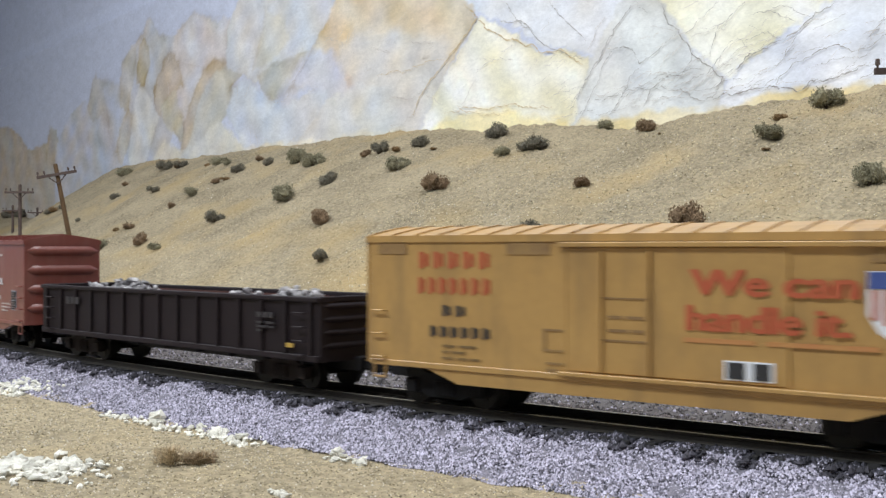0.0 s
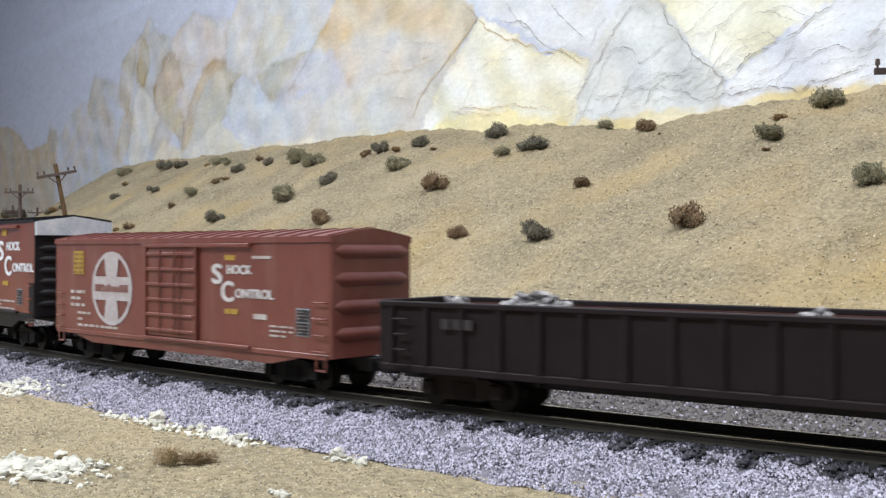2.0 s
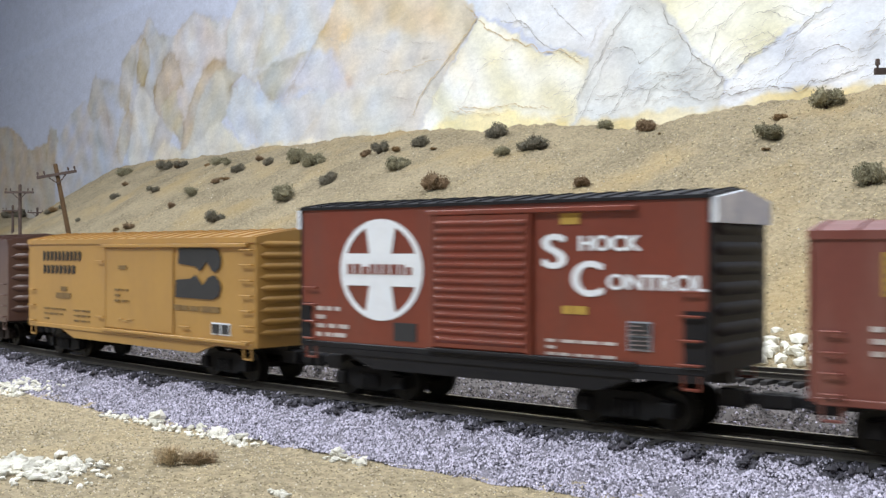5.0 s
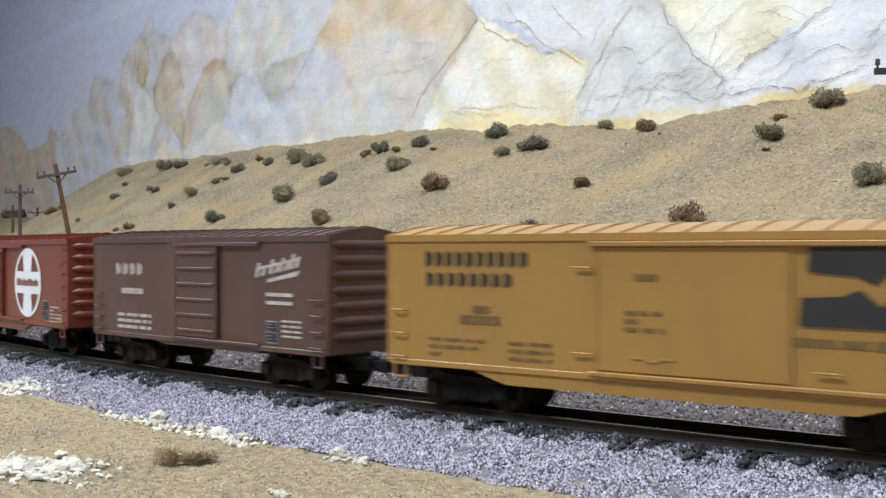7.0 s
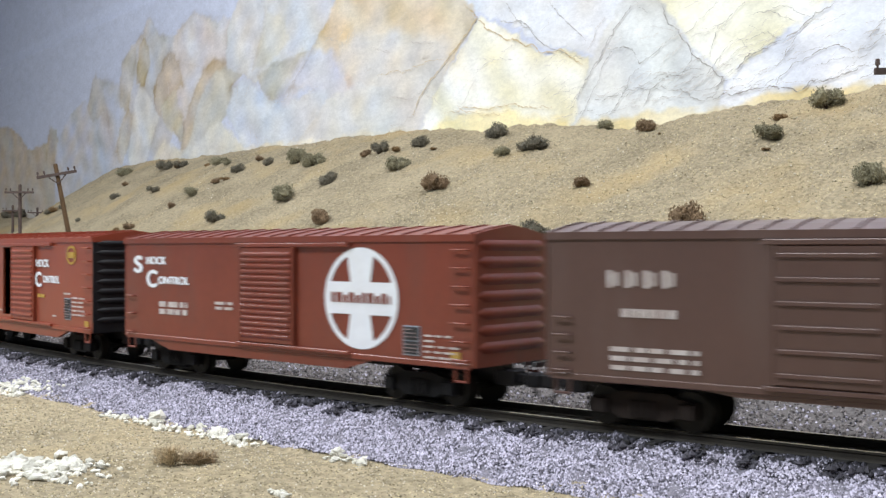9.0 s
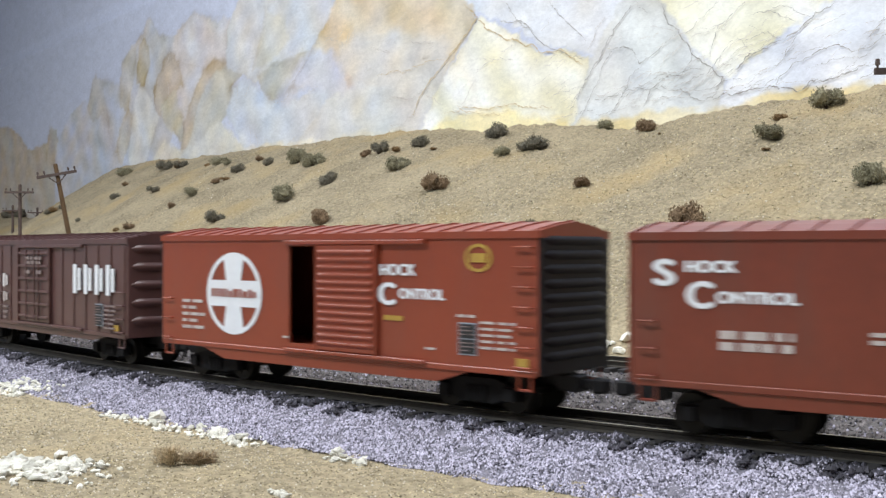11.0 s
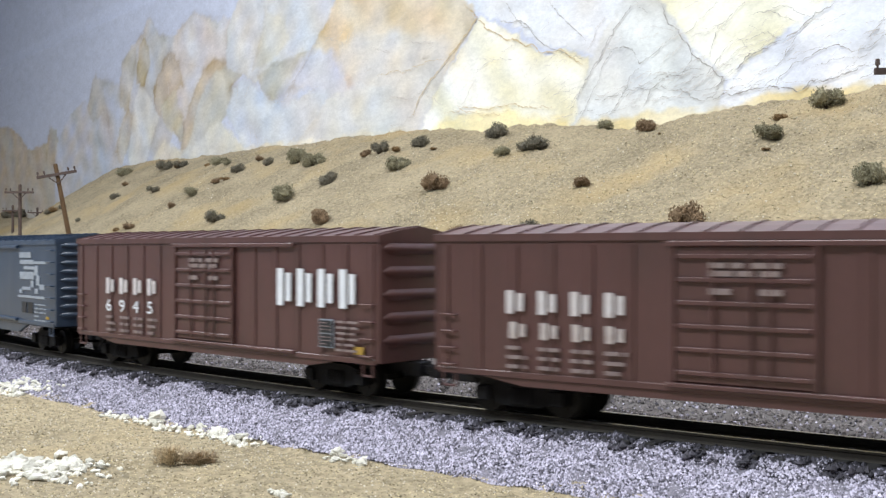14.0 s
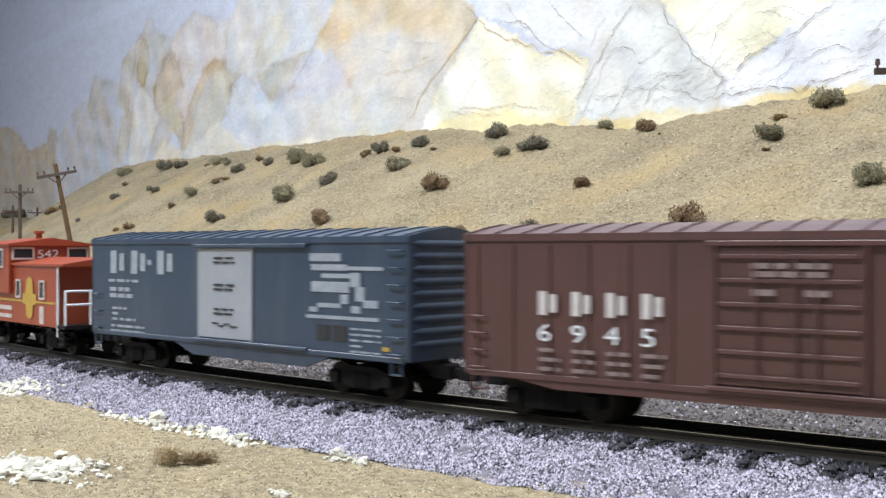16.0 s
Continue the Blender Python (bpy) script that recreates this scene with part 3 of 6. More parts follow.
def brake_gear(parent, x, sgn, z, material):
    bm = bmesh.new()
    tube(bm, (x + sgn * 0.0016, 0.0075, z), (x + sgn * 0.0034, 0.0075, z), 0.0009, 8)
    for i in range(12):
        a, b = i * 0.5236, (i + 1) * 0.5236
        tube(bm, (x + sgn * 0.0034, 0.0075 + 0.0036 * math.cos(a), z + 0.0036 * math.sin(a)), (x + sgn * 0.0034, 0.0075 + 0.0036 * math.cos(b), z + 0.0036 * math.sin(b)), 0.00035, 5)
    for i in range(4):
        a = i * 1.5708
        tube(bm, (x + sgn * 0.0034, 0.0075, z), (x + sgn * 0.0034, 0.0075 + 0.0036 * math.cos(a), z + 0.0036 * math.sin(a)), 0.0003, 5)
    box(bm, x + sgn * 0.0005, x + sgn * 0.0024, 0.0035, 0.0115, z - 0.009, z - 0.0065)
    return part("brake_wheel", bm, material, parent)


def boxcar(name, L, z0, z1, body_mat, roof_mat, end_mat, label, ribs=6, posts=0, truck_mat=None, door=None, sill=None, roof_ribs=20, peak=0.0032, left_rungs=4, right_rungs=4,
           right_full=False, low_sill=0.0, eave=0.0006, drop=0.0014, sill_mat=None, end_top=None):
    """A box car, its middle at the origin and rail tops at z = 0. door: x0, x1, kind, material. sill: x0, x1 of the deep middle of the side sill."""
    car = empty(name, Matrix(), label, "freight car", "cars of the train")
    h, w = L / 2, HW
    if door and door[2] == "open":
        dx0, dx1 = door[4], door[5]
    else:
        dx0 = dx1 = None
    bm = bmesh.new()
    if dx0 is None:
        box(bm, -h, h, -w, w, z0, z1, 0.0004)
    else:
        box(bm, dx1, h, -w, -w + 0.001, z0, z1)
        for nm, q in (("wall_panel", (-h, dx0, -w, -w + 0.001, z0, z1)), ("wall_panel", (dx0, dx1, -w, -w + 0.001, z1 - 0.0035, z1)), ("wall_panel", (dx0, dx1, -w, -w + 0.001, z0, z0 + 0.0035)),
                      ("wall_panel", (-h, h, w - 0.001, w, z0, z1)), ("end_wall", (-h, -h + 0.001, -w + 0.001, w - 0.001, z0, z1)), ("end_wall", (h - 0.001, h, -w + 0.001, w - 0.001, z0, z1)),
                      ("car_floor", (-h + 0.001, h - 0.001, -w + 0.001, w - 0.001, z0, z0 + 0.003)), ("car_ceiling", (-h + 0.001, h - 0.001, -w + 0.001, w - 0.001, z1 - 0.001, z1 - 0.0002))):
            piece = bmesh.new()
            box(piece, *q)
            part(nm, piece, body_mat, car)
    body = part("body", bm, body_mat, car)
    # side posts
    if posts:
        for sgn in (-1, 1):
            for i in range(posts + 1):
                x = -h + 0.003 + (L - 0.006) * i / posts
                if door and door[0] - 0.004 < x < door[1] + 0.004 and sgn < 0:
                    continue
                bm = bmesh.new()
                a, b = sorted((sgn * w, sgn * (w + 0.0004)))
                box(bm, x - 0.0013, x + 0.0013, a, b, z0 + 0.001, z1 - 0.002, 0.0003)
                part("side_post", bm, body_mat, body)
    # roof
    bm = bmesh.new()
    e = w + eave
    prism(bm, [(-e, z1 - drop), (-e, z1 + 0.0006), (-w * 0.5, z1 + peak * 0.62 + 0.0004), (0, z1 + peak + 0.0004), (w * 0.5, z1 + peak * 0.62 + 0.0004), (e, z1 + 0.0006), (e, z1 - drop)], -h - 0.0008, h + 0.0008)
    roof = part("roof", bm, roof_mat, car)
    for i in range(roof_ribs + 1):
        x = -h + 0.001 + (L - 0.002) * i / roof_ribs
        bm = bmesh.new()
        d = 0.0004
        prism(bm, [(-e - 0.0001, z1 + 0.0004), (-e - 0.0001, z1 + 0.0006 + d), (-w * 0.5, z1 + peak * 0.62 + 0.0004 + d), (0, z1 + peak + 0.0004 + d), (w * 0.5, z1 + peak * 0.62 + 0.0004 + d), (e + 0.0001, z1 + 0.0006 + d),
                   (e + 0.0001, z1 + 0.0004)], x - 0.00032, x + 0.00032)
        part("roof_rib", bm, roof_mat, roof)
    for sgn in (-1, 1):
        end_panel(car, sgn * h, sgn, z0, z1, w, ribs, end_mat, peak)
    if end_top:
        for sgn in (-1, 1):
            bm = bmesh.new()
            a, b = sorted((sgn * (h + 0.0003), sgn * (h + 0.0024)))
            prism(bm, [(-w, z1 - 0.0064), (-w, z1 - 0.0002), (0, z1 + peak - 0.0002), (w, z1 - 0.0002), (w, z1 - 0.0064)], a, b)
            part("end_cap", bm, end_top, car, "silver-white painted top of the end")
    # side sill
    sm = sill_mat or body_mat
    for sgn in (-1, 1):
        bm = bmesh.new()
        a, b = sorted((sgn * (w - 0.0004), sgn * (w + 0.0005)))
        box(bm, -h + 0.001, h - 0.001, a, b, z0 - 0.0006, z0 + 0.0012, 0.0002)
        if sill:
            a, b = sorted((sgn * (w - 0.0016), sgn * (w - 0.0002)))
            s0_, s1_, tap = sill
            v = [bm.verts.new((x, yy, z)) for yy in (a, b) for x, z in ((s0_ - tap, z0 - 0.0006), (s0_, z0 - 0.0006 - low_sill), (s1_, z0 - 0.0006 - low_sill), (s1_ + tap, z0 - 0.0006))]
            for f in ((0, 1, 2, 3), (7, 6, 5, 4), (0, 4, 5, 1), (1, 5, 6, 2), (2, 6, 7, 3), (3, 7, 4, 0)):
                bm.faces.new([v[i] for i in f])
            bmesh.ops.recalc_face_normals(bm, faces=bm.faces[:])
        part("side_sill", bm, sm, car)
    # doors on both sides
    if door:
        for sgn in (-1, 1):
            x0, x1, kind, dm = door[:4]
            bm = bmesh.new()
            a, b = sorted((sgn * (w - 0.0002), sgn * (w + {"plug": 0.0007, "flat": 0.0004}.get(kind, 0.0013))))
            box(bm, x0, x1, a, b, z0 + 0.002, z1 - 0.003, 0.0003)
            dr = part("door", bm, dm, car)
            y = sgn * (w + 0.0013)
            n = {"open": 13, "louvre": 14, "panel": 6, "plug": 6, "flat": 0, "ribbed": 15}[kind]
            for i in range(n):
                z = z0 + 0.0045 + (z1 - z0 - 0.010) * i / max(1, n - 1)
                bm = bmesh.new()
                if kind in ("plug",):
                    box(bm, x0 + 0.001, x1 - 0.001, sgn * w, sgn * (w + 0.0017), z - 0.0006, z + 0.0006, 0.0002)
                elif kind == "panel":
                    box(bm, x0 + 0.0012, x1 - 0.0012, y, y + sgn * 0.0007, z - 0.0006, z + 0.0006, 0.0002)
                else:
                    prism(bm, [(y, z - 0.0011), (y + sgn * 0.0007, z - 0.0002), (y + sgn * 0.0007, z + 0.0003), (y, z + 0.0009)], x0 + 0.0012, x1 - 0.0012)
                part("door_rib", bm, dm, dr)
            if kind == "plug":
                for xx in (x0 + 0.30 * (x1 - x0), x0 + 0.70 * (x1 - x0), x0 + 0.02, ):
                    if xx > x1 - 0.001:
                        continue
                    bm = bmesh.new()
                    tube(bm, (xx, sgn * (w + 0.0016), z0 + 0.003), (xx, sgn * (w + 0.0016), z1 - 0.004), 0.0004, 5)
                    part("lock_bar", bm, dm, dr)
            for xx in (x0, x1):
                bm = bmesh.new()
                a, b = sorted((sgn * w, sgn * (w + (0.0006 if kind == 'flat' else 0.0016))))
                box(bm, xx - 0.0005, xx + 0.0005, a, b, z0 + 0.0015, z1 - 0.0025, 0.0002)
                part("door_edge", bm, dm, dr)
            # tracks above and below
            bm = bmesh.new()
            reach = (x1 - x0) * 0.95 if kind != "open" else 0.02
            a, b = sorted((sgn * w, sgn * (w + 0.0017)))
            box(bm, x0 - (0.002 if kind != "open" else 0.016), x1 + reach, a, b, z1 - 0.0030, z1 - 0.0016, 0.0002)
            part("door_track", bm, body_mat, car)
            bm = bmesh.new()
            box(bm, x0 - (0.002 if kind != "open" else 0.016), x1 + reach, a, b, z0 + 0.0006, z0 + 0.0018, 0.0002)
            part("door_track", bm, sm, car)
    # rungs at the four corners
    for sgn in (-1, 1):
        y = sgn * w
        zt = z1 - 0.004 if right_full else z0 + (z1 - z0) * 0.46
        ladder(car, h - 0.0045, z0 + 0.002, zt, 7 if right_full else right_rungs, body_mat, y)
        ladder(car, -h + 0.0045, z0 + 0.002, z0 + (z1 - z0) * 0.42, left_rungs, body_mat, y, 0.0045)
        for xx in (-h + 0.0045, h - 0.0045):
            bm = bmesh.new()
            for e2 in (-0.0022, 0.0022):
                tube(bm, (xx + e2, y, z0), (xx + e2, y, z0 - 0.0042), 0.0004, 5)
            tube(bm, (xx - 0.0024, y, z0 - 0.0042), (xx + 0.0024, y, z0 - 0.0042), 0.0004, 5)
            part("stirrup_step", bm, body_mat, car)
    brake_gear(car, -h, -1, z0 + 0.024, body_mat)
    underframe(car, h, z0)
    for x in (-h + 0.0255, h - 0.0255):
        truck(car, x, truck_mat or TRUCK, 1)
    couplers(car, h, material=BLACK)
    return car


def underframe(car, h, z0):
    bm = bmesh.new()
    box(bm, -h + 0.001, h - 0.001, -0.0030, 0.0030, z0 - 0.0038, z0 + 0.0004)
    for i in range(9):
        x = -h + 0.012 + (2 * h - 0.024) * i / 8
        box(bm, x - 0.0006, x + 0.0006, -0.0155, 0.0155, z0 - 0.0014, z0 + 0.0002)
    tube(bm, (0.008, 0.008, z0 - 0.003), (0.022, 0.008, z0 - 0.003), 0.0018, 10)
    box(bm, -0.020, -0.010, 0.005, 0.010, z0 - 0.0045, z0 - 0.001, 0.0005)
    tube(bm, (-0.05, 0.004, z0 - 0.0035), (0.05, 0.004, z0 - 0.0035), 0.0005, 5)
    part("underframe", bm, BLACK, car)


def data_box(car, x, z, w=0.0036, h=0.0086, y=-HW):
    """Small black and white notice panel."""
    b = bars("notice_panel", [(x, x + w, z, z + h)], BLUISH_INK, car, "black and white notice panel", y)
    bars("notice_field", [(x + 0.0004, x + w - 0.0004, z + 0.0004, z + h / 2 - 0.0002), (x + 0.0004, x + w - 0.0004, z + h / 2 + 0.0002, z + h - 0.0004)], BLACK_INK, b, y=y - 0.0002)
    bars("notice_print", text_rows(x + 0.0008, x + w - 0.0007, z + h - 0.0010, 0.0011, 3, 0.0003, 3) + text_rows(x + 0.0008, x + w - 0.0007, z + h / 2 - 0.0010, 0.0011, 3, 0.0003, 4), FAINT_PRINT, b, y=y - 0.0004)
    return b


CARS = []  # car, middle of the car at the start, distance of its trucks from the middle


def mm(*v):
    return tuple(a / 1000 for a in v)


def slogan(car, x, z, big, small, material, x2, z2, y=-HW - 0.00025):
    """Two-word slogan with large initials."""
    words("lettering", "S", big, x, z, material, car, "white slogan lettering", y=y, stretch=1.35, bold=0.0005)
    words("lettering", "HOCK", small, x + big * 0.90, z + big * 0.36, material, car, "white slogan lettering", y=y, stretch=1.12, bold=0.0003)
    words("lettering", "C", big, x2, z2, material, car, "white slogan lettering", y=y, stretch=1.1, bold=0.0005)
    words("lettering", "ONTROL", small, x2 + big * 0.84, z2 + big * 0.14, material, car, "white slogan lettering", y=y, stretch=1.2, bold=0.00025)


def glyphs(car, name, x0, x1, z0, z1, n, material, label, y=-HW, fill=0.62):
    """Unlettered name: a row of plain paired bars, one part each."""
    w, h = (x1 - x0) / n, z1 - z0
    for i in range(n):
        a = x0 + (i + 0.5 - fill / 2) * w
        b = a + fill * w
        bars(name, [(a, a + 0.44 * (b - a), z0, z1), (a + 0.64 * (b - a), b, z0 + 0.12 * h, z1 - 0.12 * h)], material, car, label, y)


def yellow_insulated_car():
    L = 0.178
    c = boxcar("boxcar", L, 0.0125, 0.0510, YELLOW_WORN, YELLOW_WORN, YELLOW_WORN, "weathered yellow box car with red and black lettering, plug door", ribs=7,
               door=(-0.019, 0.041, "flat", YELLOW_WORN), sill=(-0.055, 0.055, 0.012), low_sill=0.004, left_rungs=3)
    w = HW
    # name lines, unlettered
    glyphs(c, "name_block", -0.0702, -0.0430, 0.0418, 0.0468, 5, RED_INK, "faded red name block")
    glyphs(c, "name_block", -0.0702, -0.0430, 0.0342, 0.0392, 7, RED_INK, "faded red name block")
    glyphs(c, "initial_block", -0.0615, -0.0515, 0.0278, 0.0310, 2, BLACK_INK, "black block")
    glyphs(c, "number_block", -0.0657, -0.0431, 0.0215, 0.0249, 6, BLACK_INK, "black block")
    bars("small_print", text_rows(-0.0605, -0.0470, 0.0194, 0.0018, 3, 0.0007, 5), BROWN_INK, c)
    for q in (mm(-85, -74, 46.0, 49.2), mm(-38, -24, 46.0, 49.2), mm(60, 72, 44.5, 49.4)):
        bars("patch", [q], PATCH, c, "brown weathered patch")
    words("lettering", "We can", 0.0090, 0.0172, 0.0362, RED_INK, c, "red slogan lettering", stretch=1.42, bold=0.00045, y=-HW - 0.0007)
    words("lettering", "handle it.", 0.0090, 0.0155, 0.0273, RED_INK, c, "red slogan lettering", stretch=1.22, bold=0.00045, y=-HW - 0.0007)
    bars("stripe", [mm(15, 33.5, 24.2, 25.3), mm(36, 62, 24.2, 25.3)], FADED_RED, c, "faded red stripe", y=-w - 0.0004)
    b = bars("notice_panel", [mm(25.6, 37.9, 15.4, 20.2)], WHITE, c, "black and white notice panel", y=-w - 0.0004)
    bars("notice_field", [mm(26.4, 30.8, 15.8, 19.8), mm(33.0, 37.0, 15.8, 19.8)], BLACK_INK, b, y=-HW - 0.0007)
    bm = bmesh.new()
    vs = [bm.verts.new((0.0655 + x / 1000, -w - 0.0003, 0.0345 + z / 1000)) for x, z in ((-6.5, 8), (6.5, 8), (6.5, -2), (4, -6), (0, -8.5), (-4, -6), (-6.5, -2))]
    bm.faces.new(vs)
    sh = part("shield", bm, WHITE, c, "white shield with blue head and red bars")
    bars("shield_head", [mm(59.2, 71.8, 38.5, 42.3)], BLUE_INK, sh, y=-w - 0.0003)
    bars("shield_stripe", [mm(60.0 + i * 2.6, 61.3 + i * 2.6, 29.0 + abs(2 - i) * 1.2, 38.2) for i in range(5)], RED_INK, sh, y=-w - 0.0003)
    bars("small_print", [mm(-26, -17, 25.0, 25.6), mm(-26, -17, 19.4, 20.0), mm(-26, -25.2, 20, 25), mm(-17.8, -17, 20, 25)] + text_rows(-0.025, -0.015, 0.0165, 0.0018, 2, 0.0007, 6), PATCH, c)
    bars("small_print", text_rows(-0.006, 0.004, 0.030, 0.0035, 2, 0.0008, 9) + [mm(-8, 6, 34.4, 34.8), mm(-8, 6, 23.2, 23.7)], PATCH, c, y=-w - 0.0004)
    for x in (-0.0081, 0.0056):
        bm = bmesh.new()
        tube(bm, (x, -w - 0.0011, 0.015), (x, -w - 0.0011, 0.047), 0.0005, 6)
        part("lock_bar", bm, YELLOW_WORN, c)
    return c, L


def gondola():
    L, h, w = 0.1905, 0.09525, 0.0180
    z0, z1 = 0.0105, 0.0314
    c = empty("gondola", Matrix(), "sooty black open gondola car with a part load of scrap", "freight car", "cars of the train")
    for sgn in (-1, 1):
        bm = bmesh.new()
        a, b = sorted((sgn * w, sgn * (w - 0.0008)))
        box(bm, -h, h, a, b, z0 + 0.001, z1)
        side = part("side", bm, [GON], c)
        bm = bmesh.new()
        a, b = sorted((sgn * (w - 0.0010), sgn * (w + 0.0012)))
        box(bm, -h - 0.0006, h + 0.0006, a, b, z1 - 0.0013, z1 + 0.0004, 0.0003)
        part("top_rail", bm, GON, side)
        bm = bmesh.new()
        a, b = sorted((sgn * w, sgn * (w + 0.0010)))
        box(bm, -h, h, a, b, z0, z0 + 0.0022, 0.0003)
        part("side_sill", bm, GON, side)
        for i in range(15):
            x = -h + 0.004 + (L - 0.008) * i / 14
            bm = bmesh.new()
            a, b = sorted((sgn * (w - 0.0001), sgn * (w + 0.0011)))
            box(bm, x - 0.0011, x + 0.0011, a, b, z0 + 0.002, z1 - 0.001, 0.0004)
            part("side_post", bm, GON, side)
        for x in (h - 0.0085, -h + 0.0085):
            ladder(c, x, z0 + 0.002, z1 - 0.005, 4, GON, sgn * (w + 0.0006), 0.005)
        # inner lining
        bm = bmesh.new()
        a, b = sorted((sgn * (w - 0.0009), sgn * (w - 0.0014)))
        box(bm, -h + 0.001, h - 0.001, a, b, z0 + 0.003, z1 - 0.0012)
        part("lining", bm, GON_IN, side, "rusty brown inside")
    for sgn in (-1, 1):
        end_panel(c, sgn * h, sgn, z0, z1 - 0.0005, w, 4, GON, 0.0)
        bm = bmesh.new()
        a, b = sorted((sgn * (h - 0.0012), sgn * (h + 0.0010)))
        box(bm, a, b, -w, w, z1 - 0.0013, z1 + 0.0006, 0.0003)
        part("end_rail", bm, GON, c)
    bm = bmesh.new()
    box(bm, -h + 0.001, h - 0.001, -w + 0.001, w - 0.001, z0 + 0.001, z0 + 0.003)
    part("floor", bm, GON_IN, c)
    r = np.random.RandomState(21)
    shapes = [stone_shape(i, 0.6) for i in range(6)]
    for hx, n, top, wid in ((-0.052, 260, 0.0362, 0.019), (-0.080, 110, 0.0335, 0.008), (0.062, 260, 0.0355, 0.019), (0.030, 130, 0.0335, 0.010)):
        V, F, k = [], [], 0
        for i in range(n):
            x, y = r.normal(0, wid * 0.55), r.uniform(-0.0145, 0.0145)
            x = max(-0.022, min(0.022, x))
            z = z0 + 0.003 + (top - z0 - 0.004) * math.exp(-(x / wid) ** 2) * (1 - 0.35 * (y / 0.0145) ** 2) * r.uniform(0.75, 1.0)
            v, f = shapes[r.randint(6)]
            a = r.uniform(0, 6.28)
            R = np.array(Euler((r.uniform(0, 3), r.uniform(0, 3), a)).to_matrix())
            V.append(v @ R * r.uniform(0.0010, 0.0024) * np.array([1.3, 1, 0.8]) + (hx + x, y, z))
            F.append(f + k)
            k += len(v)
        # core of the heap
        v, f = stone_shape(50, 0.8)
        v = v * np.array([wid * 1.1, 0.0145, (top - z0 - 0.004) * 0.9])
        v[:, 2] = np.maximum(v[:, 2], -0.0008)
        V.append(v + (hx, 0, z0 + 0.003)), F.append(f + k)
        ob = new("scrap_load", mesh_of("scrap_load", np.concatenate(V), np.concatenate(F), SCRAP))
        ob.parent = c
        tagged(ob, "pale grey scrap heap", kind="stuff")
    bars("small_print", [mm(63.5, 66.0, 24.2, 26.0), mm(67, 69.5, 24.2, 26.0), mm(70.2, 72.5, 24.2, 26.0)] + text_rows(0.0635, 0.073, 0.0228, 0.0014, 3, 0.0007, 8), DULL_INK, c, y=-w - 0.0011)
    bars("small_print", [mm(-72, -69, 24, 27), mm(-68, -65, 24, 27), mm(-64, -61, 24, 27)], DULL_INK, c, y=-w - 0.0011)
    bars("yellow_mark", [mm(80, 83.5, 14.8, 16.2)], YELLOW_INK, c, "small yellow mark", y=-w - 0.0012)
    underframe(c, h, z0)
    for x in (-h + 0.0265, h - 0.0265):
        truck(c, x, TRUCK_BROWN, 1)
    couplers(c, h)
    return c, L


def faded_red_car():
    L = 0.1820
    c = boxcar("boxcar", L, 0.0120, 0.0512, RED_WORN, RED_WORN, RED_WORN, "faded red box car with ring emblem, plug door and silver lettering", ribs=4, left_rungs=4, right_rungs=4,
               door=(-0.0168, 0.0173, "plug", RED_WORN), sill=(-0.060, 0.060, 0.016), low_sill=0.003, peak=0.0030)
    yp = bars("yellow_panel", [mm(-75.5, -67, 36.8, 46.8)], YELLOW_INK, c, "faded yellow panel")
    bars("panel_print", text_rows(-0.0748, -0.0677, 0.0458, 0.0019, 5, 0.0009, 12), PATCH, yp, y=-HW - 0.0002)
    round_emblem(c, -0.0442, 0.0314, 0.0158, 0.0152, RED_WORN, LILAC_WHITE)
    slogan(c, 0.0262, 0.0352, 0.0100, 0.0044, SOFT_WHITE, 0.0318, 0.0290)
    bars("small_print", text_rows(0.034, 0.0484, 0.0454, 0.003, 1, 0.0018, 2, 0.0006), YELLOW_INK, c)
    bars("small_print", text_rows(0.034, 0.050, 0.0262, 0.003, 1, 0.0018, 3, 0.0006), YELLOW_INK, c)
    bars("small_print", [mm(50, 60.4, 44.2, 45.2), mm(51, 58, 23.2, 25.0)] + text_rows(-0.072, -0.040, 0.021, 0.0026, 3, 0.0010, 7) + text_rows(-0.078, -0.066, 0.030, 0.0028, 3, 0.0012, 8), GREY_WHITE, c)
    data_box(c, 0.0742, 0.0186, 0.0068, 0.0092)
    bars("small_print", text_rows(0.060, 0.072, 0.0215, 0.0016, 3, 0.0006, 11), GREY_WHITE, c)
    return c, L


